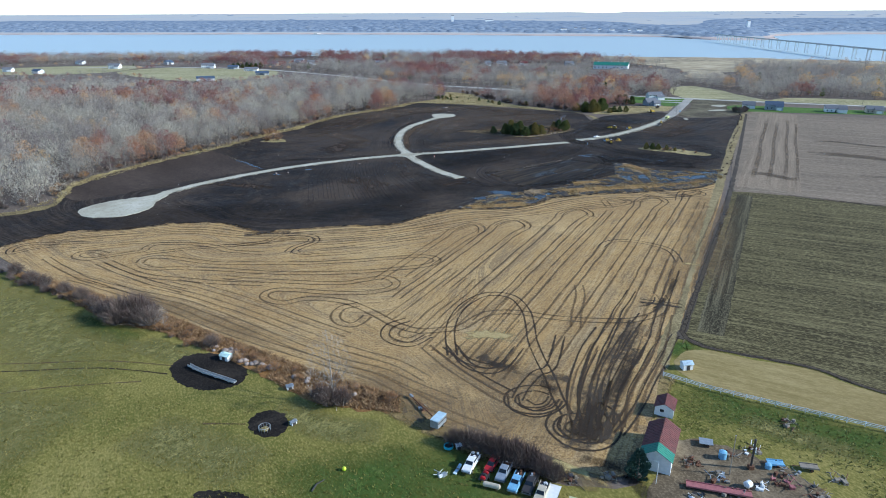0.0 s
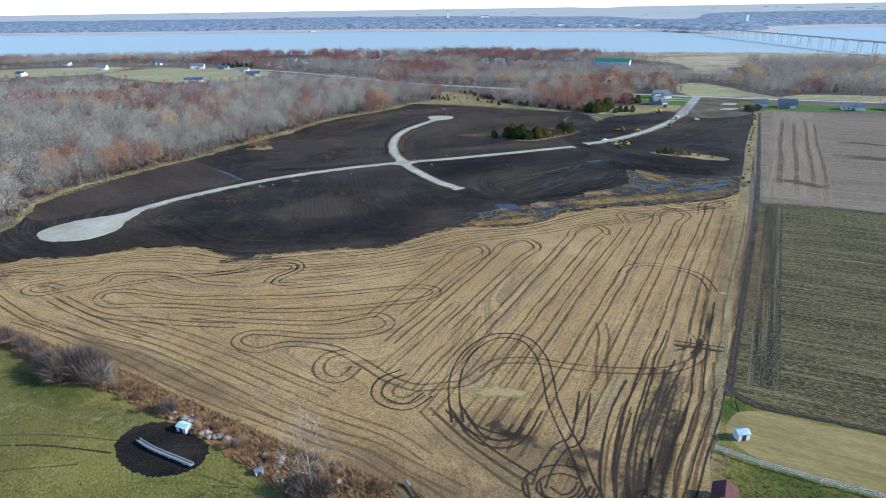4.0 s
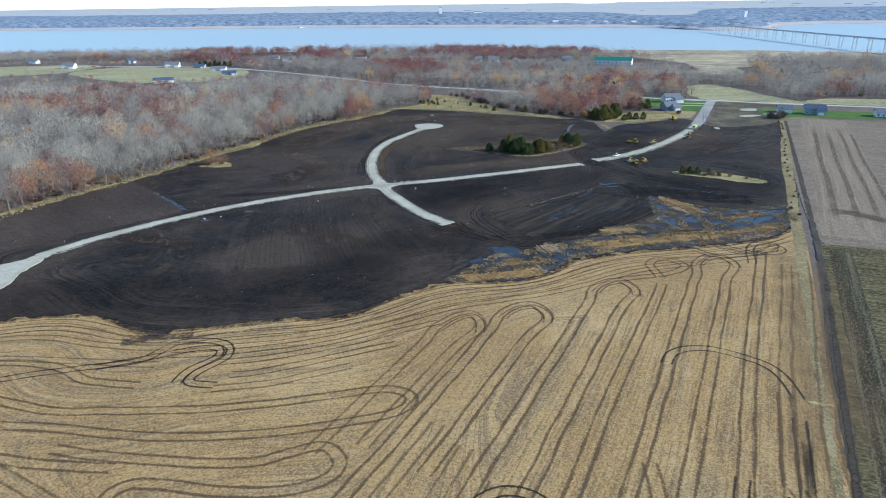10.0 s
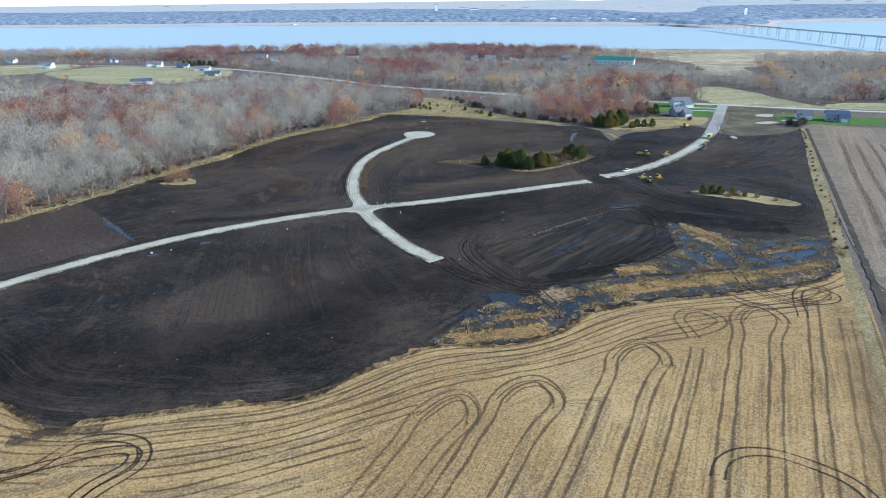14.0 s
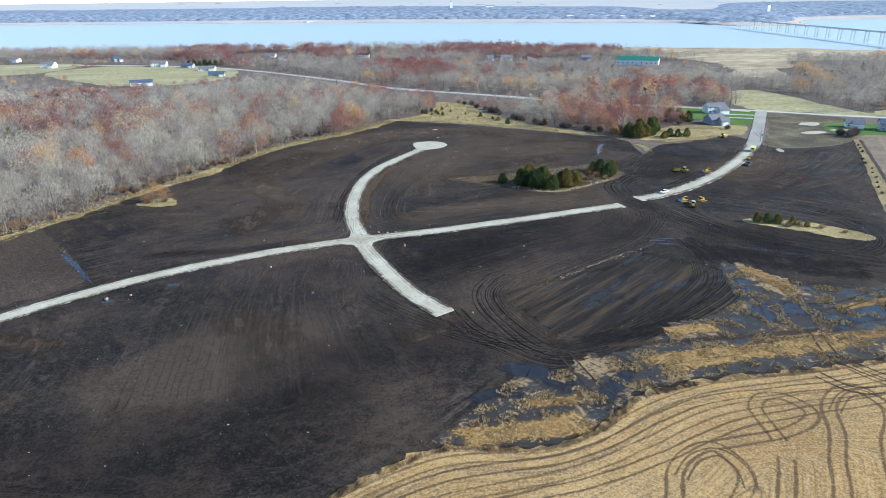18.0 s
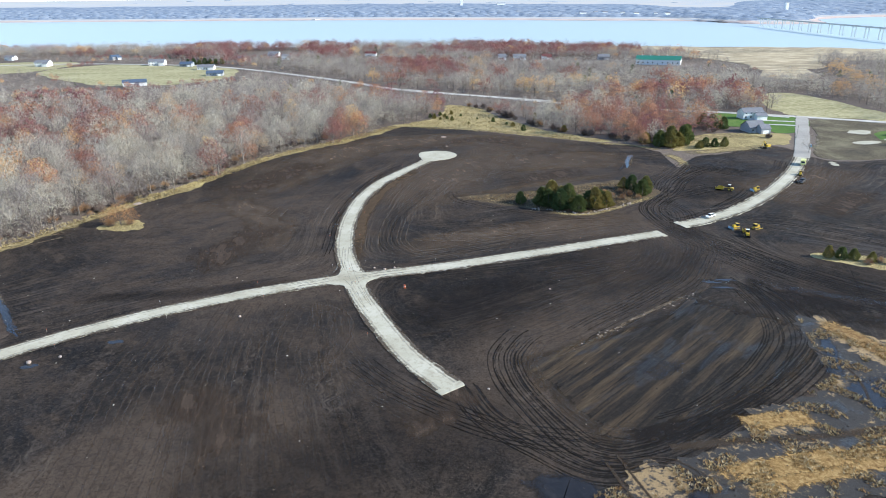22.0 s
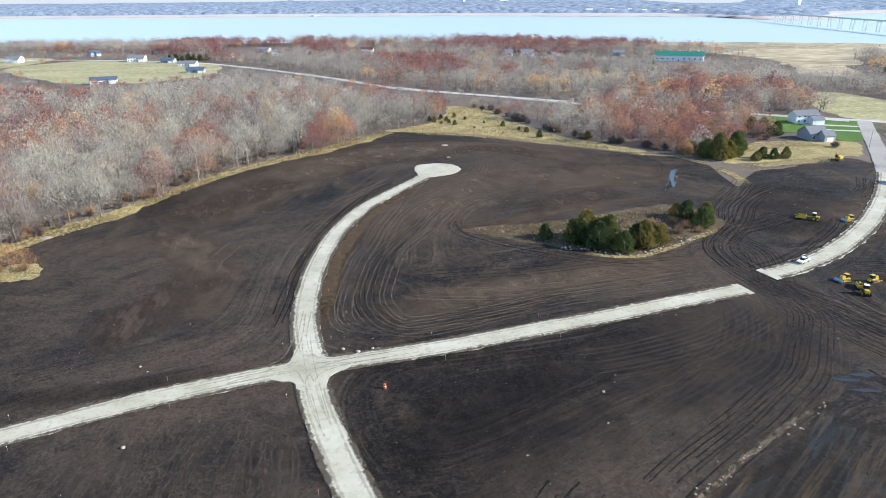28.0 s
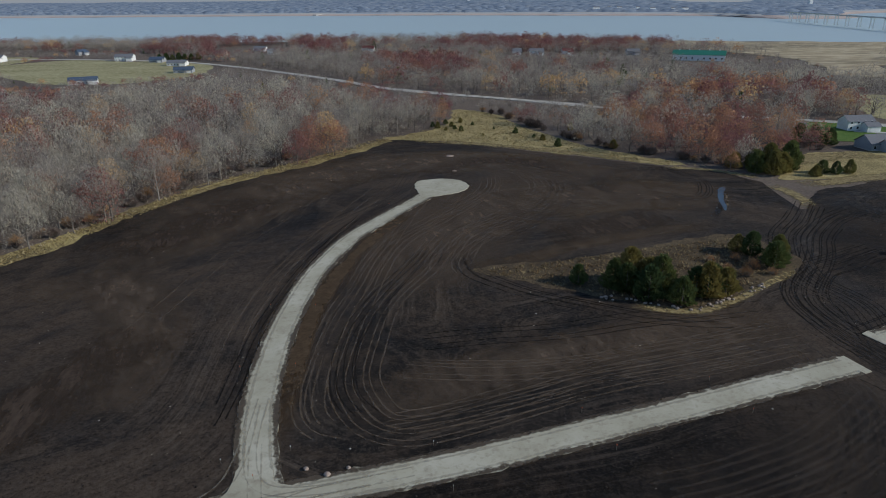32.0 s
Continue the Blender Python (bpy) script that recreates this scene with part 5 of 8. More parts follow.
def scatter_woods():
    rnd = random.Random(5)
    bare, leaf, pine, edge = [], [], [], []
    eye = np.array((0.0, 250.0))
    y = K * 225
    while y < K * 1240:
        far = y > K * 640
        step = 9.0 if not far else 10.0
        limit = 0.72 * (y - K * 5) + 60
        x = -limit
        while x < limit:
            px, py = x + rnd.uniform(-0.45, 0.45) * step, y + rnd.uniform(-0.45, 0.45) * step
            x += step
            near_bank = np.interp(px, RIVER_NEAR[:, 0], RIVER_NEAR[:, 1])
            if py > near_bank - 45 or is_open(px, py):
                continue
            d = math.hypot(px - eye[0], py - eye[1])
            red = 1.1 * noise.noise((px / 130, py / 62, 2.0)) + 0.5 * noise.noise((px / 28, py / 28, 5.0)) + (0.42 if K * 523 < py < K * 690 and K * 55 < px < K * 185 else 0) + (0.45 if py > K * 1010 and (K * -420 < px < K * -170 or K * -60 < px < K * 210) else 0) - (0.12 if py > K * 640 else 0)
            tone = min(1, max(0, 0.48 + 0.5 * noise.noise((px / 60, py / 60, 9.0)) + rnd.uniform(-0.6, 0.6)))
            # far trees keep to the greyer low tones: haze painted into colour
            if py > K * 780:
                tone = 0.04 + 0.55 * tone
            s, a = 0.55 + 0.85 * rnd.random() ** 0.8, rnd.uniform(0, 6.28)
            if any(inside(c, px, py) for c in LOW):
                if rnd.random() < 0.15:
                    continue
                s *= 0.42
            if px > K * 200 and py < K * 1000:
                red -= 0.5
            if py < K * 310 or px < K * -150 and py < K * 390:
                red -= 0.4
            elif px < K * -60 and py < K * 470:
                red -= 0.25
            gold = rnd.random() < 0.035
            if gold:
                tone = rnd.uniform(1.0, 1.35)
            if gold or red > 0.30 + rnd.uniform(-0.32, 0.32):
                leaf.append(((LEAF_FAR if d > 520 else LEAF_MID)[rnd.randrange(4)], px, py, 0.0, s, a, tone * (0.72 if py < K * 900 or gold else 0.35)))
            elif rnd.random() < 0.025 and d > 420:
                pine.append((PINE_FAR[rnd.randrange(3)], px, py, 0.0, s * 0.8, a, tone))
            else:
                t = BARE_FAR[rnd.randrange(6)] if d > 540 else BARE_MID[rnd.randrange(7)]
                bare.append((t, px, py, 0.0, s, a, tone))
        y += step
    return bare, leaf, pine


bare, leaf, pine = scatter_woods()


def near_things(rows, limit):
    """Split off the trees that stand closest to the flight as things of their own."""
    key = lambda r: math.hypot(r[1] + 40, (r[2] - K * 380) * 0.8)
    rows = sorted(rows, key=key)
    return rows[:limit], rows[limit:]


def understory():
    """Young growth and brush under the trees."""
    r = random.Random(21)
    kinds = [tree_arrays("bare", 80 + i, 34, 5.0, 2.8, 0.11, 0.06) for i in range(4)]
    rows = []
    for t, x, y, z, s, a, tone in bare + leaf:
        if math.hypot(x, y - 250) < 520 and r.random() < 0.75:
            rows.append((kinds[r.randrange(4)], x + r.uniform(-4, 4), y + r.uniform(-4, 4), 0.0, r.uniform(0.6, 1.2), r.uniform(0, 6.28), max(0, tone * 0.6)))
    return rows


brush = understory()
bare_near, bare = near_things(bare, 230)
leaf_near, leaf = near_things(leaf, 50)
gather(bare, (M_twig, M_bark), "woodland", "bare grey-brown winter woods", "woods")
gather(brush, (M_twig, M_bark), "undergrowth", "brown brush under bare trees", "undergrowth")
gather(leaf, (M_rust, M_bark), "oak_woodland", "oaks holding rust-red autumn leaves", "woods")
gather(pine, (M_green, M_bark), "cedar_woodland", "dark green cedars among bare woods", "woods")


def tree_mesh(name, arrays, flag, material):
    v, t, f = arrays
    tt = t[f == flag]
    used = np.unique(tt)
    back = np.zeros(len(v), np.int32)
    back[used] = np.arange(len(used))
    return big_mesh(name, v[used], back[tt], material)


def tree_thing(name, arrays, mats, label, category="tree", group=""):
    root = tagged(new(name), label, category, group)
    for part_name, flag, m in (("trunk", 1, mats[1]), ("crown", 0, mats[0])):
        ob = new(part_name, tree_mesh(part_name, arrays, flag, m))
        ob.parent = root
    return root


def plant(kinds, rows):
    for i, (_, x, y, z, s, a, tone) in enumerate(rows):
        k = kinds[i % len(kinds)]
        k.scale = (s, s, s)
        copy_thing(k, pose(x, y, z, 0, 0, math.degrees(a)))
    for k in kinds:
        for o in (*k.children_recursive, k):
            bpy.data.objects.remove(o)


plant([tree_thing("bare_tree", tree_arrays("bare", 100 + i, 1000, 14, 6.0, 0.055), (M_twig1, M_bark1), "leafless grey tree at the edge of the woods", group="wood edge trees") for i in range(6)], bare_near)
plant([tree_thing("oak_tree", tree_arrays("leaf", 120 + i, 1300, 12.5, 5.6, 0.20), (M_rust1, M_bark1), "oak with rust-brown autumn leaves", group="wood edge oaks") for i in range(3)], leaf_near)

# ---- builders for things ----
def part(name, bm, material, parent, label=""):
    """One mesh object from a bmesh, under a thing or a part."""
    me = bpy.data.meshes.new(name)
    bm.to_mesh(me)
    bm.free()
    me.materials.append(material)
    ob = new(name, me)
    ob.parent = parent
    if label:
        ob["label"] = label
    return ob


def thing(name, x, y, turn, label, category, group="", z=0.12):
    """An empty at the thing's base: plan place, degrees."""
    ob = tagged(new(name), label, category, group)
    ob.matrix_basis = pose(K * x, K * y, z, 0, 0, turn)
    return ob


def box(size, at=(0, 0, 0), bevel=0.0, turn=0.0, taper=1.0, bm=None):
    """A box on its base centre, rounded, narrowed at its top if asked."""
    bm = bm or bmesh.new()
    r = bmesh.ops.create_cube(bm, size=1.0)
    vs = r["verts"]
    for v in vs:
        k = taper if v.co.z > 0 else 1.0
        v.co = Vector((v.co.x * size[0] * k, v.co.y * size[1] * k, (v.co.z + 0.5) * size[2]))
    if bevel:
        es = list({e for v in vs for e in v.link_edges})
        res = bmesh.ops.bevel(bm, geom=es, offset=bevel, segments=2, affect="EDGES")
        vs = list({v for f in res["faces"] for v in f.verts} | {v for v in vs if v.is_valid})
    bmesh.ops.transform(bm, matrix=pose(*at, 0, 0, turn), verts=vs)
    return bm


def rod(a, b, r, r2=None, sides=8, bm=None):
    bm = bm or bmesh.new()
    a, b = Vector(a), Vector(b)
    d = b - a
    m = Matrix.Translation((a + b) / 2) @ d.to_track_quat("Z", "Y").to_matrix().to_4x4()
    bmesh.ops.create_cone(bm, cap_ends=True, segments=sides, radius1=r, radius2=r if r2 is None else r2, depth=d.length, matrix=m)
    return bm


def wheel(parent, x, y, r, w, rim):
    t = part("wheel", rod((x, y - w / 2, r), (x, y + w / 2, r), r, sides=16), M_tyre, parent)
    part("rim", rod((x, y - w / 2 - 0.015, r), (x, y + w / 2 + 0.015, r), r * 0.58, sides=12), rim, t)


def hull(profile, width, inset=0.0, bm=None):
    """A side profile (x, z) drawn out to a width, its upper points drawn in."""
    bm = bm or bmesh.new()
    top = max(z for _, z in profile)
    rows = []
    for s in (-1, 1):
        rows.append([bm.verts.new((x, s * (width / 2 - inset * (z / top)), z)) for x, z in profile])
    n = len(profile)
    for i in range(n):
        j = (i + 1) % n
        bm.faces.new((rows[0][i], rows[0][j], rows[1][j], rows[1][i]))
    bm.faces.new(rows[0][::-1])
    bm.faces.new(rows[1])
    bmesh.ops.recalc_face_normals(bm, faces=bm.faces)
    bmesh.ops.bevel(bm, geom=list(bm.edges), offset=0.035, segments=1, affect="EDGES")
    return bm


M_tyre = plain("tyre_rubber", (0.018, 0.018, 0.018), 0.85)
M_chrome = plain("worn_steel", (0.42, 0.42, 0.42), 0.4, 0.8)
M_glass = plain("tinted_glass", (0.02, 0.025, 0.03), 0.08, 0, 0.1)
M_white = plain("white_paint", (0.74, 0.74, 0.72), 0.5, 0, 0.12)
M_redpaint = plain("red_paint", (0.42, 0.02, 0.025), 0.35)
M_yellow = plain("machine_yellow", (0.56, 0.36, 0.03), 0.45, 0, 0.25)
M_bluepaint = plain("light_blue_paint", (0.20, 0.42, 0.60), 0.4)
M_silver = plain("silver_paint", (0.33, 0.37, 0.42), 0.35, 0.3)
M_darkpaint = plain("dark_paint", (0.045, 0.04, 0.038), 0.45)
M_beige = plain("beige_paint", (0.50, 0.44, 0.33), 0.5)
M_rusty = plain("rusted_iron", (0.16, 0.075, 0.04), 0.85, 0.2, 0.5, 2.5)
M_steel = plain("galvanised_steel", (0.36, 0.39, 0.41), 0.5, 0.5)
M_blade = plain("scoured_blade", (0.30, 0.42, 0.52), 0.35, 0.4)
M_redroof = plain("rusted_red_roof", (0.135, 0.036, 0.03), 0.65, 0.1, 0.5, 0.9)
M_greenroof = plain("green_roof", (0.03, 0.20, 0.13), 0.5, 0.1, 0.2)
M_greyroof = plain("grey_shingles", (0.16, 0.165, 0.18), 0.9, 0, 0.25)
M_blueroof = plain("blue_shingles", (0.06, 0.09, 0.14), 0.85, 0, 0.25)
M_siding = plain("grey_siding", (0.30, 0.32, 0.34), 0.7, 0, 0.12)
M_wood = plain("weathered_timber", (0.26, 0.22, 0.17), 0.85, 0, 0.35)
M_stone = plain("field_stone", (0.33, 0.26, 0.215), 0.9, 0, 0.35)
M_concrete = plain("concrete", (0.46, 0.45, 0.42), 0.85, 0, 0.15, 0.3)
M_pink = plain("faded_red_steel", (0.36, 0.13, 0.13), 0.7, 0.1)
M_lime = plain("lime_plastic", (0.62, 0.72, 0.03), 0.5)
M_orange = plain("orange_plastic", (0.65, 0.12, 0.03), 0.5)


def pickup(x, y, turn, paint, label, load=None):
    """A pickup that faces -x in its own frame."""
    t = thing("pickup_truck", x, y, turn, label, "truck", "parked farm trucks")
    part("body", hull([(-2.65, 0.45), (-2.68, 0.9), (-2.45, 1.05), (-1.05, 1.15), (2.6, 1.15), (2.68, 0.5), (2.0, 0.42), (-2.0, 0.42)], 1.9, 0.06), paint, t)
    part("cab", hull([(-1.15, 1.12), (-0.6, 1.78), (0.75, 1.82), (0.95, 1.12)], 1.72, 0.16), paint, t)
    part("windscreen", hull([(-1.13, 1.2), (-0.66, 1.72), (-0.60, 1.72), (-1.0, 1.2)], 1.52, 0.1), M_glass, t)
    part("rear_window", box((0.03, 1.3, 0.42), (0.87, 0, 1.28)), M_glass, t)
    bed = part("bed", box((1.62, 1.55, 0.06), (1.75, 0, 1.125)), M_darkpaint, t)
    for s in (-1, 1):
        part("bed_side", box((1.7, 0.1, 0.16), (1.78, s * 0.87, 1.12), 0.02), paint, t)
        part("side_window", box((1.15, 0.03, 0.42), (0.05, s * 0.79, 1.27)), M_glass, t)
        part("headlight", box((0.05, 0.32, 0.18), (-2.67, s * 0.7, 0.72)), M_chrome, t)
        for wx in (-1.75, 1.7):
            wheel(t, wx, s * 0.84, 0.38, 0.26, M_chrome)
    part("bumper", box((0.14, 1.8, 0.18), (-2.74, 0, 0.48), 0.03), M_chrome, t)
    rnd = random.Random(int(x * 10))
    for k in range(load or 0):
        part("load", box((rnd.uniform(.2, .6), rnd.uniform(.2, .5), rnd.uniform(.15, .5)), (rnd.uniform(1.2, 2.4), rnd.uniform(-.5, .5), 1.19), 0.03, rnd.uniform(0, 90)), rnd.choice((M_white, M_rusty, M_steel)), t)
    return t


def car(x, y, turn, paint, label, z=0.3):
    t = thing("car", x, y, turn, label, "car", z=z)
    part("body", hull([(-2.25, 0.35), (-2.3, 0.65), (-1.2, 0.88), (1.5, 0.92), (2.25, 0.85), (2.28, 0.4)], 1.8, 0.08), paint, t)
    part("cabin", hull([(-1.2, 0.86), (-0.5, 1.36), (0.8, 1.4), (1.6, 0.9)], 1.55, 0.2), M_glass, t)
    part("roof", box((1.25, 1.15, 0.05), (0.15, 0, 1.375), 0.02), paint, t)
    for s in (-1, 1):
        part("headlight", box((0.05, 0.35, 0.13), (-2.27, s * 0.6, 0.56)), M_chrome, t)
        for wx in (-1.4, 1.4):
            wheel(t, wx, s * 0.8, 0.32, 0.22, M_chrome)
    return t


def dozer(x, y, turn, label, blade=True):
    """A crawler tractor with a blade at -x."""
    t = thing("bulldozer", x, y, turn, label, "bulldozer", "parked earthmovers")
    t.scale = (0.76, 0.76, 0.76)
    for s in (-1, 1):
        tr = part("track", hull([(-1.7, 0.25), (-1.5, 0.9), (1.5, 0.9), (1.75, 0.3), (1.4, 0.0), (-1.4, 0.0)], 0.55), M_darkpaint, t)
        tr.location = (0, s * 1.05, 0)
        for k in range(5):
            part("roller", rod((-1.2 + 0.6 * k, s * 1.35, 0.22), (-1.2 + 0.6 * k, s * 0.78, 0.22), 0.17, sides=10), M_yellow, tr).location = (0, -s * 1.05, 0)
        part("push_arm", box((2.2, 0.16, 0.22), (-1.3, s * 1.42, 0.45)), M_yellow, t)
    part("body", box((3.0, 1.5, 0.7), (0, 0, 0.65), 0.08), M_yellow, t)
    part("hood", box((1.5, 1.1, 0.75), (-0.75, 0, 1.3), 0.1), M_yellow, t)
    cab = part("cab", box((1.3, 1.4, 1.15), (0.65, 0, 1.35), 0.06, 0, 0.9), M_glass, t)
    part("cab_roof", box((1.5, 1.55, 0.12), (0.65, 0, 2.5), 0.04), M_yellow, cab)
    part("exhaust", rod((-0.6, 0.3, 2.0), (-0.6, 0.3, 2.75), 0.06), M_darkpaint, t)
    part("ripper", box((0.5, 1.2, 0.6), (1.9, 0, 0.35), 0.05), M_yellow, t)
    if blade:
        part("blade", hull([(-2.55, 0.0), (-2.7, 0.5), (-2.55, 1.15), (-2.42, 1.15), (-2.5, 0.5), (-2.4, 0.0)], 3.6), M_blade, t)
    return t


def scraper(x, y, turn, label):
    """A wheeled tractor drawing an earth pan."""
    t = thing("scraper", x, y, turn, label, "earthmover", "parked earthmovers")
    t.scale = (0.76, 0.76, 0.76)
    part("tractor", box((3.0, 1.5, 1.1), (-3.2, 0, 0.9), 0.1), M_yellow, t)
    c = part("cab", box((1.4, 1.5, 1.3), (-2.4, 0, 1.95), 0.06, 0, 0.9), M_glass, t)
    part("cab_roof", box((1.6, 1.65, 0.12), (-2.4, 0, 3.22), 0.04), M_white, c)
    part("gooseneck", rod((-1.7, 0, 1.3), (0.4, 0, 1.6), 0.2), M_yellow, t)
    for s in (-1, 1):
        part("pan_side", box((3.4, 0.12, 1.3), (2.2, s * 1.35, 0.5), 0.03), M_yellow, t)
        for wx, r in ((-4.1, 0.75), (-2.5, 0.9), (4.2, 0.8)):
            wheel(t, wx, s * 1.05, r, 0.55, M_yellow)
    part("pan_floor", box((3.2, 2.6, 0.15), (2.2, 0, 0.5)), M_rusty, t)
    part("apron", box((0.15, 2.6, 1.0), (0.55, 0, 0.6)), M_yellow, t)
    part("tail_frame", box((1.2, 0.5, 0.4), (4.4, 0, 0.9), 0.05), M_yellow, t)
    return t


def lorry(x, y, turn, paint, label):
    t = thing("work_truck", x, y, turn, label, "truck", z=0.3)
    part("cab", hull([(-3.2, 0.6), (-3.2, 1.4), (-2.8, 2.3), (-1.6, 2.35), (-1.5, 0.6)], 2.2, 0.12), paint, t)
    part("windscreen", hull([(-3.22, 1.45), (-2.86, 2.2), (-2.78, 2.2), (-3.1, 1.45)], 1.8, 0.1), M_glass, t)
    part("box_body", box((4.4, 2.3, 1.5), (0.9, 0, 0.9), 0.05), paint, t)
    part("chassis", box((6.2, 0.9, 0.25), (0, 0, 0.55)), M_darkpaint, t)
    for s in (-1, 1):
        for wx in (-2.4, 1.2, 2.3):
            wheel(t, wx, s * 0.95, 0.48, 0.3, M_chrome)
    return t


def gable(parent, L, W, h, rise, roof, wall, over=0.35, ribs=0, name="roof", at=(0, 0, 0)):
    """Walls with gable ends and two roof slopes; the ridge runs along x."""
    bm = bmesh.new()
    for s in (-1, 1):
        vs = [bm.verts.new((s * L / 2, y, z)) for y, z in ((-W / 2, 0), (W / 2, 0), (W / 2, h), (0, h + rise), (-W / 2, h))]
        bm.faces.new(vs if s > 0 else vs[::-1])
    bm.verts.ensure_lookup_table()
    for i, j in ((0, 4), (1, 2), (2, 3), (3, 4), (0, 1)):
        bm.faces.new((bm.verts[i], bm.verts[j], bm.verts[5 + j], bm.verts[5 + i]))
    bmesh.ops.recalc_face_normals(bm, faces=bm.faces)
    w = part("wall", bm, wall, parent)
    w.location = at
    slope = math.hypot(W / 2, rise)
    an = math.degrees(math.atan2(rise, W / 2))
    for s in (-1, 1):
        b = box((L + 2 * over, slope + over, 0.12), (0, 0, 0), 0.02)
        o = part(name, b, roof, parent)
        for k in range(ribs):
            part("seam", box((0.06, slope + over, 0.045), (-L / 2 + L * (k + 0.5) / ribs, 0, 0.118)), roof, o)
        o.matrix_basis = pose(at[0], at[1] + s * (W / 4 + over * 0.35), at[2] + h + rise / 2 - over * 0.12 + 0.03, -s * an, 0, 0)
    return w


def openings(wall, L, W, h, n, side, door=False, z0=1.0, size=(1.0, 1.2)):
    """Windows along one long side (side -1 or 1), each a frame with a pane."""
    for k in range(n):
        x = -L / 2 + L * (k + 0.5) / n
        y = side * (W / 2 + 0.02)
        is_door = door and k == n // 2
        sz = (1.0, 2.05) if is_door else size
        z = 0.05 if is_door else z0
        f = part("door" if is_door else "window", box((sz[0] + 0.16, 0.06, sz[1] + 0.16), (x, y, z - 0.08)), M_white, wall)
        part("panel" if is_door else "pane", box((sz[0], 0.04, sz[1]), (x, y + side * 0.02, z)), M_darkpaint if is_door else M_glass, f)


def house(x, y, turn, L, W, h, rise, wall, roof, label, wing=None, name="house", storeys=1):
    t = thing(name, x, y, turn, label, "house", z=0.0)
    w = gable(t, L, W, h, rise, roof, wall, 0.5)
    for s in (-1, 1):
        for st in range(storeys):
            openings(w, L, W, h, max(2, int(L / 3)), s, st == 0, 1.0 + 2.8 * st)
    part("foundation", box((L + 0.1, W + 0.1, 0.35), (0, 0, 0)), M_concrete, t)
    part("chimney", box((0.7, 0.7, 1.2), (L * 0.2, W * 0.12, h + rise * 0.7)), M_stone, t)
    if wing:
        wl, ww, wh = wing
        v = gable(t, ww, wl, wh, rise * 0.7, roof, wall, 0.4, at=(L / 2 - ww / 2, -(W + wl) / 2 + 1.0, 0))
        part("garage_door", box((ww * 0.6, 0.08, 2.2), (L / 2 - ww / 2, -(W + 2 * wl) / 2 + 0.95, 0.1)), M_white, t)
    return t


def lump(r, seed, squash=0.7, rough=0.3):
    bm = bmesh.new()
    bmesh.ops.create_icosphere(bm, subdivisions=2, radius=r)
    for v in bm.verts:
        k = 1 + rough * noise.noise(v.co / r * 1.3 + Vector((seed, seed * 2, 0)))
        v.co = Vector((v.co.x * k, v.co.y * k, v.co.z * k * squash + r * squash * 0.7))
    return bm


def brush_arrays(seed, twigs, h, spread, sliver):
    """A many-stemmed leafless shrub: stems and twigs fanning from its foot."""
    rnd = np.random.RandomState(seed)
    V, T, F = [], [], []
    for k in range(twigs):
        an, u = rnd.uniform(0, 2 * math.pi), rnd.rand() ** 0.6
        top = np.array((spread * u * math.cos(an), spread * u * math.sin(an), h * (1 - 0.55 * u * u) * rnd.uniform(0.6, 1.0)))
        foot = np.array((top[0] * 0.35, top[1] * 0.35, 0.0)) if k < twigs * 0.25 else top * rnd.uniform(0.45, 0.75)
        d = top - foot
        d += rnd.normal(0, 0.12 * h, 3)
        s = np.cross(d, rnd.normal(0, 1, 3))
        s /= np.linalg.norm(s) + 1e-9
        wd = sliver * (1.6 if k < twigs * 0.25 else 1)
        o = len(V)
        V += [foot - s * wd, foot + s * wd, foot + d]
        T.append((o, o + 1, o + 2))
        F.append(1 if k < twigs * 0.25 else 0)
    return np.array(V), np.array(T), np.array(F)


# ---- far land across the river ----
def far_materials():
    """Distant land: haze painted into its blue-grey colours, with an added even glow."""
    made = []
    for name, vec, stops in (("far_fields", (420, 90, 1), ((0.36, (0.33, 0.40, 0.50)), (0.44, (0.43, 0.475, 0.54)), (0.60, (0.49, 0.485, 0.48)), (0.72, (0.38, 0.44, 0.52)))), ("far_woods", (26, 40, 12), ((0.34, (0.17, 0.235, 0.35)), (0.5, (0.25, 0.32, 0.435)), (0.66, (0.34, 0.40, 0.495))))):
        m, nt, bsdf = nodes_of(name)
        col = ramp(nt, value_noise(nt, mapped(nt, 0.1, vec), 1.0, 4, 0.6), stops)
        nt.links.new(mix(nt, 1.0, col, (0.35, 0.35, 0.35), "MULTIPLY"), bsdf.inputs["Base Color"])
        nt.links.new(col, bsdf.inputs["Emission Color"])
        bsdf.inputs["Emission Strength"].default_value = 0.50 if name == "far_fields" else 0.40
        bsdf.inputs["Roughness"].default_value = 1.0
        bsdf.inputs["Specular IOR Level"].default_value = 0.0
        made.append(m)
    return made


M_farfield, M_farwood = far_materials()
M_sand = soil_like("river_sand", (0.42, 0.33, 0.29), (0.55, 0.44, 0.38), (0.62, 0.52, 0.46), 0.01, 0.1, 0.5)


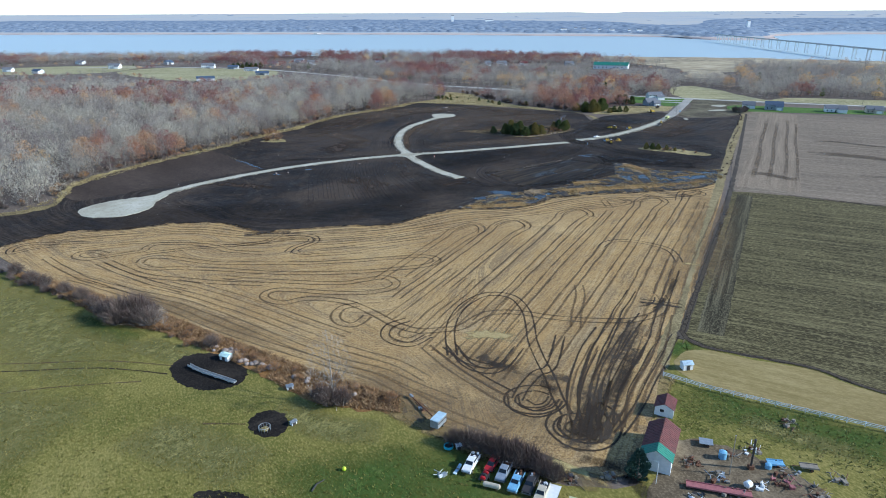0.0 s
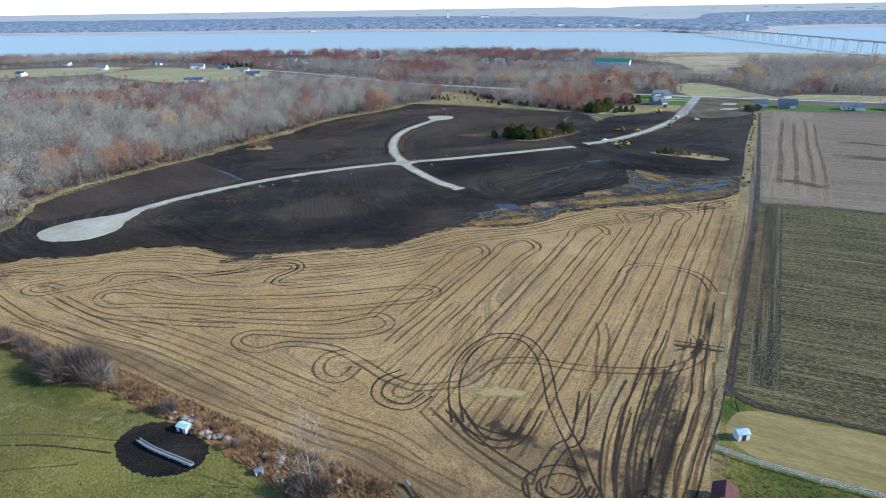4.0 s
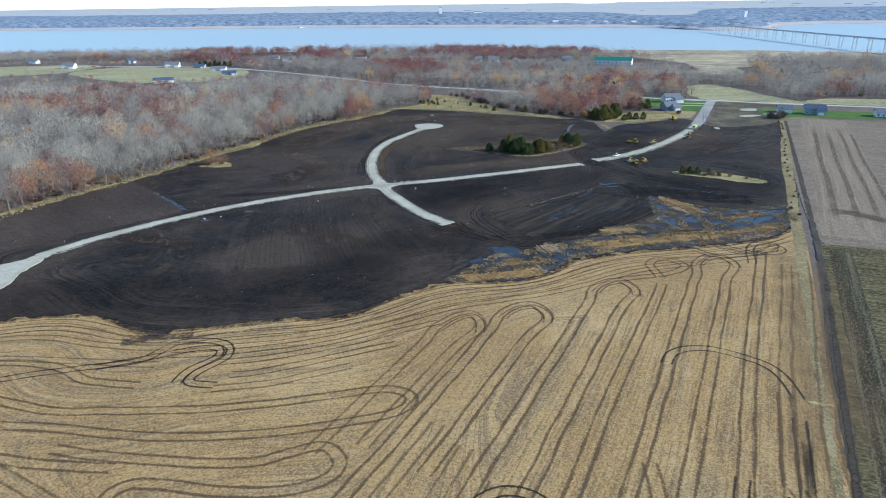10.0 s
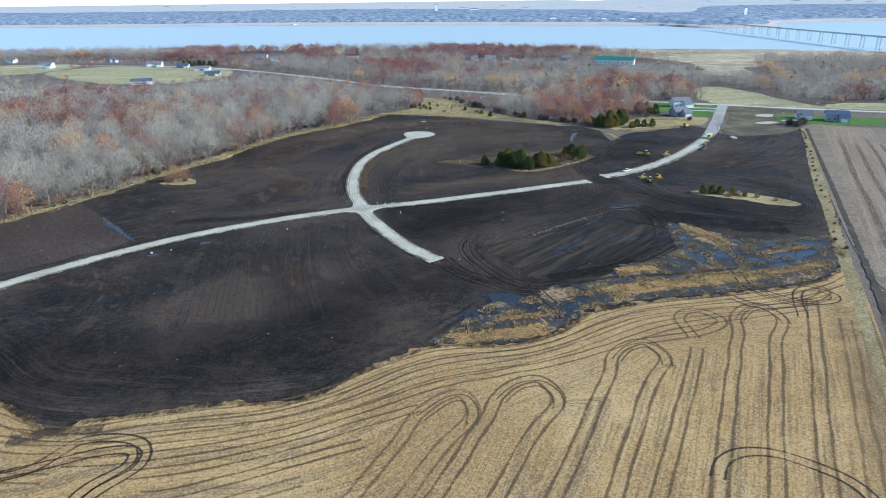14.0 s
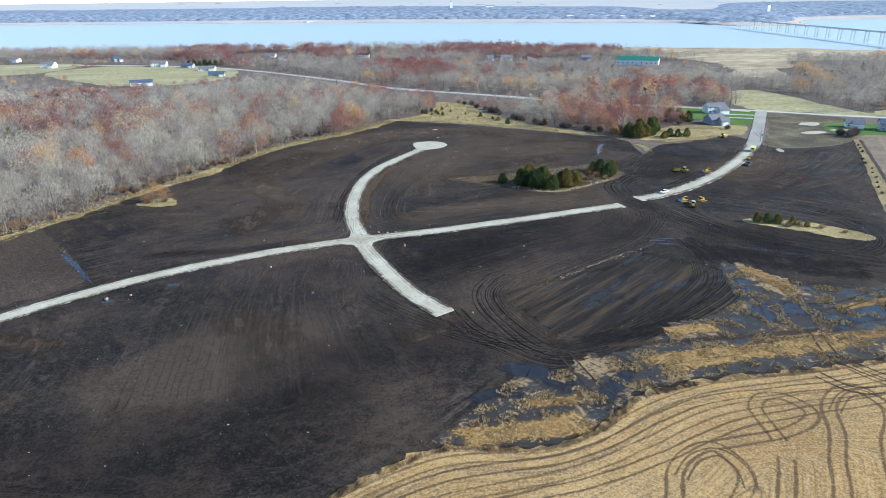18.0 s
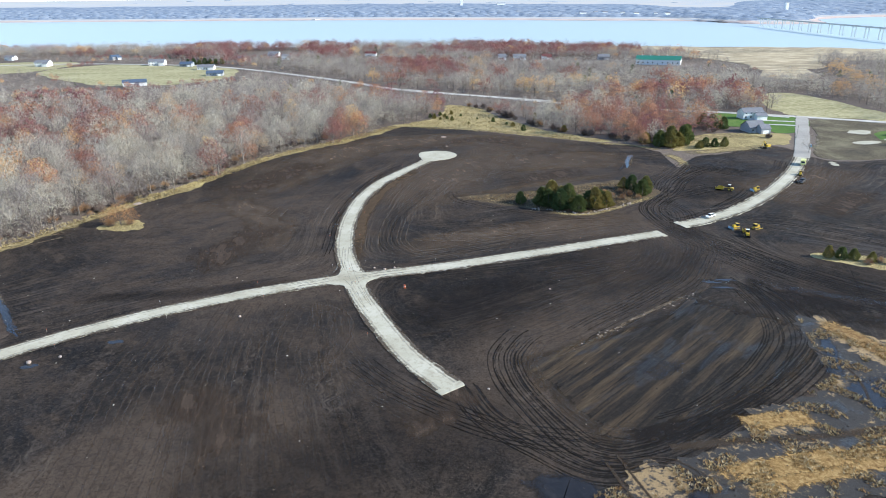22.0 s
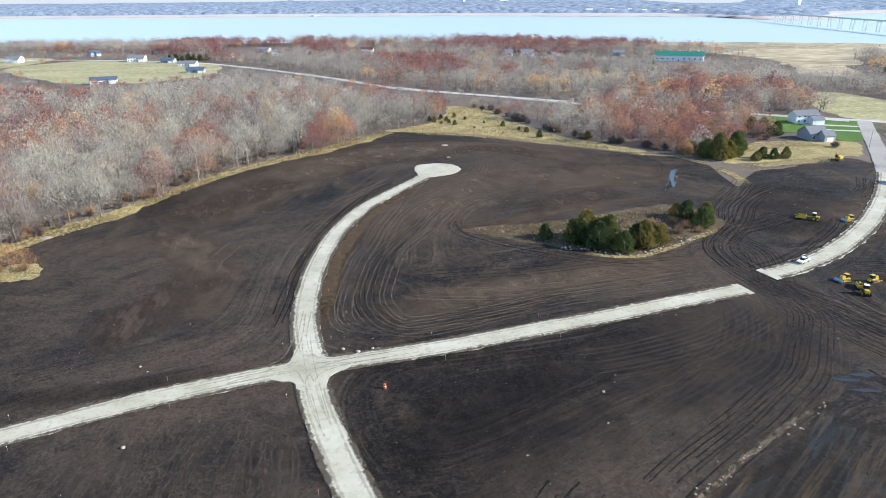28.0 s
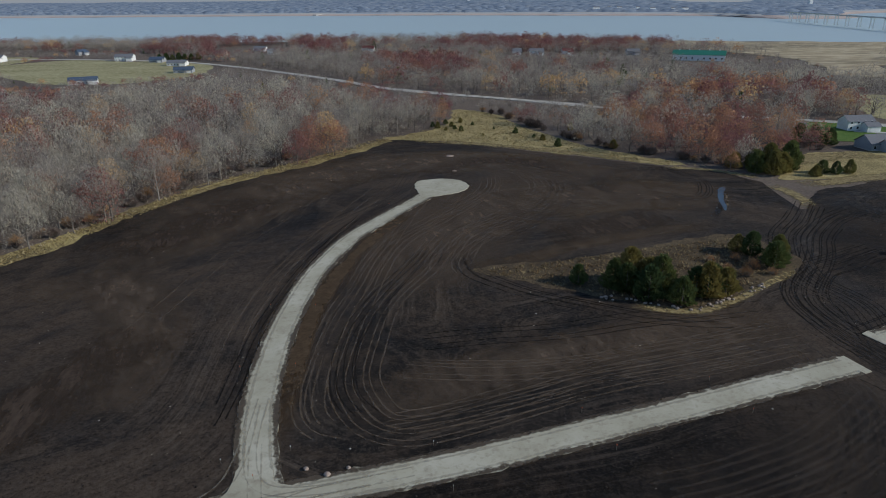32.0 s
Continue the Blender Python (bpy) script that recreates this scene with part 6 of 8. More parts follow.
def far_land():
    xs = np.linspace(-3900, 3600, 150)
    verts, faces = [], []
    steps = [0, 60, 120, 300, 500, 700, 900, 1200, 1500, 1800, 2200]
    for x in xs:
        f = np.interp(x, RIVER_FAR[:, 0], RIVER_FAR[:, 1])
        for s in steps:
            y = f + 25 + s
            verts.append((x, y, height(x, y) + 1.2 + 7 * min(1, s / 300)))
    n = len(steps)
    wooded = []
    for i in range(len(xs) - 1):
        for j in range(n - 1):
            faces.append((i * n + j, (i + 1) * n + j, (i + 1) * n + j + 1, i * n + j + 1))
            wooded.append(1 if 1 <= j and steps[j + 1] <= 700 else 0)
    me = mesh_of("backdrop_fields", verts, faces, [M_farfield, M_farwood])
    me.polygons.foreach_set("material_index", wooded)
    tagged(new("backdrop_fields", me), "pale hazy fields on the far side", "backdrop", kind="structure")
    bank, quads = [], []
    for k, (x, y) in enumerate(RIVER_FAR):
        w = 70 + 40 * noise.noise((x / 200, 4, 2))
        for d in (-14 + 10 * noise.noise((x / 90, 1, 2)), 20, w, w + 30):
            bank.append((x, y + d, max(-0.3, height(x, y + d)) + 1.6 * min(1, max(0, d + 14) / 30)))
        if k:
            quads += [((k - 1) * 4 + i, k * 4 + i, k * 4 + i + 1, (k - 1) * 4 + i + 1) for i in range(3)]
    tagged(new("far_bank", mesh_of("far_bank", bank, quads, M_sand)), "pinkish sandy river bank on the far side", "river bank", kind="structure")
    rnd = random.Random(9)
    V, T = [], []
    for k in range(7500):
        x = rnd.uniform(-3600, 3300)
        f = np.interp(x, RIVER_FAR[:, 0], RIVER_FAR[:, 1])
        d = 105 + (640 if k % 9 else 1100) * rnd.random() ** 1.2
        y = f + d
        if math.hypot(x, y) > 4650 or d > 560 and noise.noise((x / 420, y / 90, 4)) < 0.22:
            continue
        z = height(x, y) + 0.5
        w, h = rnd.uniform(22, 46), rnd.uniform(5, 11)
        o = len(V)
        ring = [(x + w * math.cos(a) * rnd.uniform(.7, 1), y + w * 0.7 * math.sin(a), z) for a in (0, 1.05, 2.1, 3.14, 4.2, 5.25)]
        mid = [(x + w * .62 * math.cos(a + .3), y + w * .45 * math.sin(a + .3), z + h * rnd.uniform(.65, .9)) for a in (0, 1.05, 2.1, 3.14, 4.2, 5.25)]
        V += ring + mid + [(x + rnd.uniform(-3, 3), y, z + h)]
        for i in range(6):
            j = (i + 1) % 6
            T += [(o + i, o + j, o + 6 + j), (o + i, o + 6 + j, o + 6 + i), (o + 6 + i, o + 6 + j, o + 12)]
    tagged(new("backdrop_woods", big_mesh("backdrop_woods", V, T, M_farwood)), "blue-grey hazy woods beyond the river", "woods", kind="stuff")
    # pale buildings and a ramp among the far woods
    for x, y, w, h in ((350, 2480, 26, 7), (395, 2500, 14, 6), (420, 2470, 18, 6), (470, 2440, 14, 6), (505, 2400, 20, 7), (560, 2380, 14, 6), (590, 2360, 22, 7), (1010, 2500, 12, 26), (100, 3000, 40, 8), (-60, 3050, 12, 30)):
        t = thing("far_building", x, y, 10, "white building among far woods", "building", "far buildings", z=height(K * x, K * y) + 6)
        gable(t, w, 9, h, 2.5, M_greyroof, M_white)


far_land()
sheet("boat_ramp", np.array(pts("-592,2652 -580,2652 -560,2690 -572,2694")), 4.4, M_concrete, "pale concrete boat ramp on the far bank", "ramp", skirt=6)


def bridge():
    t = tagged(new("river_bridge"), "long concrete road bridge on tall piers", "bridge")
    a, b = Vector((K * 618, K * 1010, 19)), Vector((K * 662, K * 1840, 19))
    d = b - a
    an = math.degrees(math.atan2(d.y, d.x))
    m = part("deck", box((d.length, 10, 1.2), (0, 0, 0)), M_concrete, t)
    m.matrix_basis = pose(*((a + b) / 2), 0, 0, an)
    for s in (-1, 1):
        o = part("parapet", box((d.length, 0.4, 0.8), (0, s * 4.8, 1.2)), M_concrete, t)
        o.matrix_basis = m.matrix_basis.copy()
    n = 19
    for k in range(n):
        p = a + d * (k + 0.5) / n
        q = part("pier", box((1.6, 1.8, 20.6), (0, -3.0, 0)), M_white, t)
        q.matrix_basis = pose(p.x, p.y, -3, 0, 0, an)
        q2 = part("pier", box((1.6, 1.8, 20.6), (0, 3.0, 0)), M_white, t)
        q2.matrix_basis = pose(p.x, p.y, -3, 0, 0, an)
        c = part("pier_cap", box((1.9, 9, 1.3), (0, 0, 0), 0.1), M_white, t)
        c.matrix_basis = pose(p.x, p.y, 17.7, 0, 0, an)


bridge()

# ---- clearings in the woods ----
sheet("meadow", ragged(smooth(pts("-46,567 -37,577 -21,600 -17,645 2,632 16,596 40,553 70,526 60,523.5 37,536 13,548.5 -13,562.5"), True, 3), 2.0, 8), 0.12, M_straw, "pale dry meadow dotted with cedars", "meadow")
M_field = soil_like("hay_meadow", (0.21, 0.19, 0.09), (0.35, 0.315, 0.165), (0.48, 0.43, 0.26), 0.03, 0.12, 0.7, grain=0.8, stretch=(3, 1, 1))
sheet("hay_meadow", ragged(smooth(pts("-462,882 -430,965 -358,945 -325,952 -258,908 -238,815 -278,764 -346,776"), True, 8), 3, 20), 0.12, M_field, "yellow-green mown meadow beside homes", "meadow")
sheet("hay_meadow", ragged(smooth(pts("-670,880 -650,965 -545,1005 -482,990 -472,892 -545,850"), True, 8), 4, 20), 0.12, M_field, "pale green meadow round scattered homes", "meadow")
sheet("hay_meadow", ragged(smooth(pts("190,608 204,682 231,697 245,660 247,628 256,574 225,585"), True, 4), 2, 10), 0.12, M_field, "yellow-green meadow beside the cross road", "meadow")
sheet("hay_meadow", ragged(smooth(pts("256,582 300,596 420,548 420,512 262,571"), True, 6), 2, 10), 0.125, M_field, "pale meadow beside the rural road", "meadow")
sheet("far_meadow", ragged(smooth(pts("430,720 470,755 600,725 740,685 700,645 560,670"), True, 8), 4, 20), 0.13, M_field, "pale meadow ringed by woods", "meadow")
sheet("lawn", ragged(smooth(pts("133,575 138,600 150,609 193,590 176,552 160,545 158,560 140,566"), True, 2), 0.6, 4), 0.14, M_lawn, "bright green lawn round the white house", "lawn")
sheet("lawn", ragged(smooth(pts("205,520 214,548 250,540 330,505 320,494 240,508"), True, 3), 0.8, 5), 0.14, M_lawn, "green house lawns behind the fields", "lawn")
sheet("weedy_ground", ragged(smooth(pts("96,503 98,512 106,520 118,540 140,545 158,545 164,538 152,516 146,516 128,508 112,505"), True, 2), 1.0, 4), 0.13, M_straw, "weedy yellow ground beside the street", "dry grass")
M_frayed = soft_patch("frayed_weeds", (0.09, 0.07, 0.035), (0.24, 0.185, 0.09), (0.42, 0.34, 0.18), 0.46, 0, (1, 1, 1), 0.5)
patch("weedy_ground", "88,498 91,490 92,480 90,470", 7, 0.16, M_frayed, None, "tongue of yellow grass amid bare soil", "dry grass")
for k, (line, w) in enumerate((("96,497 120,504 145,514", 10), ("60,520 75,516 90,505", 6), ("100,520 122,535 150,540", 16), ("-40,566 0,556 40,538 70,520", 7), ("-150,340 -128,398 -112,436", 5), ("-104,462 -80,512 -48,562", 5))):
    patch("weedy_fringe", line, w, 0.17 + 0.002 * k, M_frayed, None, "frayed dry weeds at the soil edge", "dry grass")
sheet("weedy_ground", ragged(smooth(pts("155,490 178,540 197,585 232,566 222,530 212,510 184,488"), True, 2), 1.0, 5), 0.13, soil_like("rough_lot", (0.05, 0.04, 0.03), (0.11, 0.09, 0.055), (0.24, 0.21, 0.13), 0.05, 0.3, 2.0), "rough building lot with weeds and rubble", "rough ground")
sheet("wood_edge_grass", ragged(np.concatenate([smooth(pts("-320,204 -230,231 -176,242 -167,249 -166,260 -174,281 -172,307 -156,341 -140,373 -130,402 -126,424 -115,437 -108,461 -96,491 -79,515 -63,534 -45,568"), False, 2), smooth(pts("-42,563 -60,529 -75,510 -91,488 -103,459 -109,433 -117,420 -126,400 -137,371 -152,339 -168,306 -170,280 -162,258 -164,246 -174,237 -230,225 -320,196"), False, 2)]), 1.9, 8), 0.15, soil_like("edge_grass", (0.055, 0.040, 0.026), (0.20, 0.150, 0.070), (0.60, 0.49, 0.21), 0.035, 0.4, 2.2, bump=0.9, grain=0.6), "strip of yellow grass along the wood edge", "dry grass")
for line in ("150,612.5 187,592.5", "160,585 184,578", "158,572 180,566"):
    road("driveway", line, 3.2, 0.2, M_concrete, "pale concrete driveway")
# slabs of white stone, rubble on the rough lot
for x, y, w, d in ((-120.8, 415.5, 3.4, 2.5), (-15.7, 535.7, 3.4, 3), (-13, 513, 2.0, 2)):
    t = tagged(new("stone_slab", None), "white slab of stone lying on soil", "stone", "white slabs")
    t.matrix_basis = pose(K * x, K * y, 0.1)
    part("slab", lump(w / 2, x, 0.12, 0.5), M_stone, t)
for line in ("196,545 203,552 210,550 204,541", "185,520 196,525 200,521 190,516", "205,528 214,531 216,527 208,524", "153,476 155,480 156.5,479 155,473"):
    sheet("rubble_patch", ragged(smooth(pts(line), True, 1), 1.0, 2), 0.2, M_gravel, "spilled pale rubble and broken concrete", "rubble")

# ---- homes ----
house(149.5, 551, 12, 10, 10.5, 3.0, 3.4, M_siding, M_greyroof, "grey gabled house beside the new street", (6, 6, 3))
house(163, 590, 8, 14, 8.5, 4.8, 2.4, M_white, M_greyroof, "white two storey house on a green lawn", (6, 7, 3), storeys=2)
house(139, 590, 20, 5, 4, 2.4, 1.2, M_white, M_greyroof, "small white shed behind the house")
for x, y, tr, L, W, h, wall, roof, lab in ((-500, 952, 5, 18, 11, 5.5, M_white, M_greyroof, "white farmhouse with a grey roof"), (-458, 1032, 60, 12, 9, 4.5, M_siding, M_blueroof, "small blue-grey house by the meadow"),
                                           (-366, 955, 10, 20, 12, 5.2, M_white, M_greyroof, "white two storey home by the meadow"), (-325, 940, 5, 16, 10, 3.2, M_siding, M_blueroof, "low blue-roofed house by the meadow"), (-288, 903, 8, 20, 11, 3.2, M_white, M_greyroof, "long low white house by the meadow"),
                                           (-255, 842, 12, 18, 10, 3.0, M_siding, M_blueroof, "low house with a blue-grey roof"), (-298, 766, 25, 22, 10, 3.4, M_white, M_blueroof, "white house with a dark blue roof"), (-284, 1003, 0, 12, 9, 4, M_beige, M_greyroof, "tan house near dark pines"),
                                           (-264, 1072, 0, 16, 10, 4, M_white, M_greyroof, "white house in the far clearing"), (-233, 1022, 10, 14, 10, 4.5, M_white, M_greyroof, "white house with steep gables"), (-213, 1076, 0, 11, 9, 4.5, M_white, M_blueroof, "white cottage among bare trees"),
                                           (-134, 1060, 0, 16, 9, 4, M_white, M_redroof, "pale house with a reddish roof"), (52, 990, 0, 16, 9, 5, M_white, M_greyroof, "pale house showing above bare trees"), (83, 988, 5, 12, 9, 5, M_white, M_redroof, "white house with a tan roof"), (148, 983, 0, 14, 9, 4.5, M_siding, M_greyroof, "grey house among bare trees"), (32, 992, 0, 10, 8, 5, M_white, M_greyroof, "small pale house among trees"),
                                           (237, 526, -20, 14, 9, 4.5, M_siding, M_blueroof, "blue-roofed house behind the tan field"), (222, 536, -20, 10, 7, 3, M_white, M_greyroof, "low white garage behind the field"), (276, 512, -20, 16, 9, 3.2, M_white, M_greyroof, "long white house behind the field"), (302, 508, -20, 12, 9, 3.2, M_beige, M_greyroof, "low tan house behind the field"),
                                           (-620, 900, 10, 14, 9, 4, M_white, M_greyroof, "white house among bare trees"), (-560, 870, -10, 14, 9, 4, M_white, M_blueroof, "pale house in the woods"), (-600, 1040, 0, 14, 9, 4, M_white, M_greyroof, "white house on the wooded slope")):
    house(x, y, tr, L, W, h, 2.6, wall, roof, lab, (4.5, 6.5, min(h, 3.6)), storeys=2 if h > 5 else 1)
barn = thing("riding_barn", 196, 925, -20, "long white barn with a green metal roof", "barn", z=0)
bw = gable(barn, 52, 20, 6.0, 4.0, M_greenroof, M_white, 0.6, 24)
openings(bw, 52, 20, 6, 9, -1, True, 2.0, (1.6, 1.4))
for k in range(5):
    part("vent", box((1.0, 1.0, 1.3), (-20 + 10 * k, 0, 9.8), 0.05), M_white, barn)

# ---- meadow, island and hollow plants ----
JUNIPERS = [tree_thing("juniper", conifer_arrays(200 + i, 1500, 6.6, 3.1, 0.46), (M_green1, M_bark1), "dense dark green juniper with bronzed tips", "tree", "junipers") for i in range(4)]
SHRUBS = [tree_thing("shrub", brush_arrays(220 + i, 850, 4.0, 2.6, 0.03), (growth("shrub_twigs", [(0.095, 0.066, 0.057), (0.14, 0.098, 0.082), (0.21, 0.155, 0.125)], use_tone=False), M_bark1), "leafless purplish-brown shrub beside dry grass", "shrub", "bare shrubs") for i in range(3)]
M_russet = growth("russet_twigs", [(0.26, 0.135, 0.062), (0.36, 0.195, 0.09), (0.46, 0.285, 0.145)], use_tone=False)
RUSSETS = [tree_thing("russet_shrub", brush_arrays(240 + i, 480, 4.2, 3.0, 0.035), (M_russet, M_bark1), "russet brushy thicket in dry grass", "shrub", "russet thickets") for i in range(2)]
TALL = tree_thing("bare_tree", tree_arrays("bare", 300, 900, 13, 4.6, 0.028, 0.22), (growth("pale_twigs", [(0.26, 0.215, 0.175), (0.33, 0.28, 0.23), (0.40, 0.35, 0.29)], use_tone=False), M_bark1), "tall pale leafless tree in the hedge", "tree")


THICKET = tree_thing("russet_tree", tree_arrays("bare", 320, 1100, 7.5, 4.3, 0.035, 0.14), (M_russet, M_bark1), "small russet bare tree in yellow grass", "tree")


def put(kind, x, y, s, turn=0.0, z=0.1, flat=1.0):
    kind.scale = (s, s, s * flat)
    return copy_thing(kind, pose(K * x, K * y, z, 0, 0, turn))


for i, (x, y, s) in enumerate(((17.3, 418, 0.62), (24.5, 416, 0.85), (26.7, 414.6, 1.0), (28, 418, 1.1), (30.4, 411, 1.0), (31.5, 416, 1.1), (33.5, 414, 1.05), (36.5, 409, 0.85), (40.5, 413.5, 0.9), (42.4, 412.4, 0.95), (44.5, 416, 0.9), (46.6, 413.8, 0.8), (60, 436, 0.75), (62.5, 429, 0.95), (64.5, 432.5, 0.8), (57.5, 438, 0.6),
                               (-26.7, 596, 0.5), (-24, 592, 0.55), (-17.8, 596, 0.5), (-16, 590, 0.4), (-12.9, 585, 0.45), (-21, 603, 0.5), (-14, 607, 0.45), (11.5, 580, 0.5), (22.3, 565.5, 0.55), (27.4, 553, 0.6), (49, 550, 0.7), (-3, 575, 0.25), (2, 590, 0.22), (19, 571, 0.35), (-20, 587, 0.35), (-8, 600, 0.3),
                               (85, 519, 0.9), (90, 512, 1.0), (95, 510, 1.1), (99, 513, 1.1), (103, 517, 1.2), (98, 521, 1.2), (92, 519, 1.0), (106, 523, 1.1), (112, 512, 0.7), (116, 511, 0.6), (121, 512, 0.6), (108, 508, 0.6), (131, 560, 1.0), (136, 557, 0.9), (128, 566, 1.1),
                               (99, 368, 0.6), (102, 367, 0.7), (105, 366.5, 0.65), (109, 365, 0.5), (113, 363, 0.4), (-330, 955, 1.2), (-324, 957, 1.3), (-318, 958, 1.2), (-312, 960, 1.3), (-306, 960, 1.2), (-300, 962, 1.3), (-294, 965, 1.2))):
    put(JUNIPERS[i % 4], x, y, s * (1.28 if i < 16 else 1.3 if 31 < i < 47 else 0.95), i * 47, flat=0.94 + 0.12 * math.sin(i * 2.3))
for i, (x, y, s) in enumerate(((54, 423, 0.75), (57, 427, 0.8), (51, 426, 0.6), (60, 424, 0.6), (49, 431, 0.55), (55, 432, 0.6), (-117.5, 391, 0.8), (-112, 393, 0.7), (-119.5, 393, 0.7), (111, 364.5, 0.6), (117, 361.5, 0.55), (107, 363, 0.6), (122, 357, 0.4))):
    put(RUSSETS[i % 2], x, y, s, i * 61)
sheet("island_grass", ragged(smooth(pts("-5.7,424 1.5,428 16,431 34,438.5 48,446 61.6,449 69.5,436 67.5,428 52,415 40,405.8 30,408 15,414 1.4,420.5"), True, 1.2), 0.8, 3), 0.135, soil_like("island_weeds", (0.042, 0.031, 0.021), (0.092, 0.067, 0.042), (0.19, 0.142, 0.08), 0.07, 0.5, 2.5), "weedy brown rise amid graded soil", "rough ground")
M_rim = soft_patch("frayed_straw", (0.16, 0.115, 0.05), (0.30, 0.23, 0.11), (0.42, 0.34, 0.18), 0.36, 0, (1, 1, 1), 0.9)
patch("island_rim", "16,411 30,406.5 39,405.6 48,411 56,418 66,427.5 69,437", 4.0, 0.17, M_rim, None, "rim of yellow grass on the rise", "dry grass")
sheet("island_grass", ragged(smooth(pts("97,371 115,367.5 128,355.5 127,350.5 120,351 110.5,358 96.5,366.5"), True, 1.0), 0.8, 3), 0.14, M_straw, "narrow grassy strip with shrubs", "dry grass")
for k, (x, y, s_) in enumerate(((-117.6, 391.6, 0.9), (-114, 391, 1.05), (-116, 394, 1.0), (-111.6, 393.4, 0.8))):
    put(THICKET, x, y, s_, 70 * k)
sheet("island_grass", ragged(smooth(pts("-121,389 -119,395 -112,397 -107,392 -107,388 -113,386"), True, 0.8), 0.8, 2), 0.16, M_straw, "patch of yellow grass round a thicket", "dry grass")
rnd = random.Random(3)
for i in range(46):
    f = rnd.random()
    x, y = np.interp(f, [0, .5, 1], [20, 39, 56]) + rnd.uniform(-1, 1), np.interp(f, [0, .5, 1], [411.5, 405.6, 418]) + rnd.uniform(-.8, .8)
    t = tagged(new("field_stone"), "pale field stone at the edge of the soil", "stone", "field stones")
    t.matrix_basis = pose(K * x, K * y, 0.1, 0, 0, rnd.uniform(0, 360))
    part("stone", lump(rnd.uniform(0.2, 0.5), i, 0.7), M_stone, t)
# thin bushes along the fence line
for i in range(26):
    f = i / 25
    put(SHRUBS[i % 3], np.interp(f, [0, 1], [118, 204]) + rnd.uniform(-1.5, 1.5), np.interp(f, [0, 1], [306, 503]) + rnd.uniform(-1, 1), rnd.uniform(0.15, 0.4), i * 50)
for x, y, s in ((205, 508, 1.5), (209, 512, 1.6), (203, 514, 1.4), (212, 517, 1.3), (125, 553, 0.9), (128, 548, 0.8), (150, 532, 0.9)):
    put(SHRUBS[0], x, y, s)
# brush along the woods behind the meadow
for i in range(46):
    ex, ey = smooth(pts("-16,640 4,628 18,598 42,556 62,536 80,524 96,526 112,540 128,552"), False, 3)[int(rnd.random() * 70)]
    put((SHRUBS if i % 4 else RUSSETS)[i % 2], ex / K + rnd.uniform(-1, 3), ey / K + rnd.uniform(-1, 5), rnd.uniform(0.6, 1.3), i * 41)
# undergrowth in front of the woods
for i in range(150):
    j = rnd.random()
    ex, ey = smooth(pts("-176,244 -168,262 -175,284 -172,308 -156,343 -140,376 -128,405 -114,440 -97,494 -80,518 -64,537 -46,570"), False, 3)[int(j * 118) % 118]
    put((SHRUBS if i % 3 else RUSSETS)[i % 2], (ex - rnd.uniform(1, 9)) / K, (ey + rnd.uniform(0, 5)) / K, rnd.uniform(0.4, 1.0), i * 37)

# ---- hedge along the pasture ----
sheet("hedge_bank", ragged(smooth(pts("-134,183.5 -124,179 -104,169 -92,162 -73,153 -55,142 -40,133 -26,125 -14,119 -13,114.5 -28,117 -44,128 -55,136 -70,145 -86,151 -110,167 -130,180"), True, 1.5), 0.8, 3), 0.13, M_redgrass, "bank of russet dead grass between field and pasture", "dry grass")
for i in range(70):
    f = rnd.random()
    x = np.interp(f, [0, 0.35, 0.6, 1], [-134, -92, -58, -14]) + rnd.uniform(-2, 2)
    y = np.interp(f, [0, 0.35, 0.6, 1], [180, 158, 139, 116]) + rnd.uniform(-2, 3)
    put((RUSSETS[i % 2] if f > 0.42 else SHRUBS[i % 3]), x, y, rnd.uniform(0.3, 0.65), i * 71)
for i, (x, y, s) in enumerate(((-88, 153, 1.7), (-84, 152, 2.2), (-80, 151.5, 2.2), (-76, 149.5, 1.7), (-82, 155, 1.9), (-84.5, 150, 1.7), (-78.5, 153, 1.8), (-91, 156, 1.2), (-96, 160, 1.1), (-101, 164, 1.2), (-108, 168, 1.1), (-116, 172, 1.2), (-122, 176, 1.1), (-130, 181, 1.2), (-57, 139, 1.0), (-26, 116.8, 1.4), (-23.5, 117, 1.1), (-28, 118, 1.1),
                               (-2, 105.5, 1.0), (0.5, 104.5, 1.2), (3, 103.5, 1.3), (5.5, 102.5, 1.3), (8, 101.5, 1.4), (10.5, 100, 1.3), (12.5, 98, 1.2), (9, 99.5, 1.1), (14.5, 96.5, 1.0), (6.5, 100.5, 1.1))):
    put(SHRUBS[i % 3], x, y, s, i * 83)
put(TALL, -25.3, 117.2, 1.3)
put(TALL, -71.6, 147.4, 0.5)
for i in range(34):
    f = rnd.random()
    t = tagged(new("boulder"), "pinkish rounded boulder in russet grass", "boulder", "hedge boulders")
    t.matrix_basis = pose(K * (np.interp(f, [0, .6, 1], [-56, -42, -18]) + rnd.uniform(-1.2, 1.2)), K * (np.interp(f, [0, .6, 1], [138, 130, 117]) + rnd.uniform(-1.5, 1.5)), 0.1, 0, 0, rnd.uniform(0, 360))
    part("stone", lump(rnd.uniform(0.35, 0.85), i + 50, 0.75), M_stone, t)
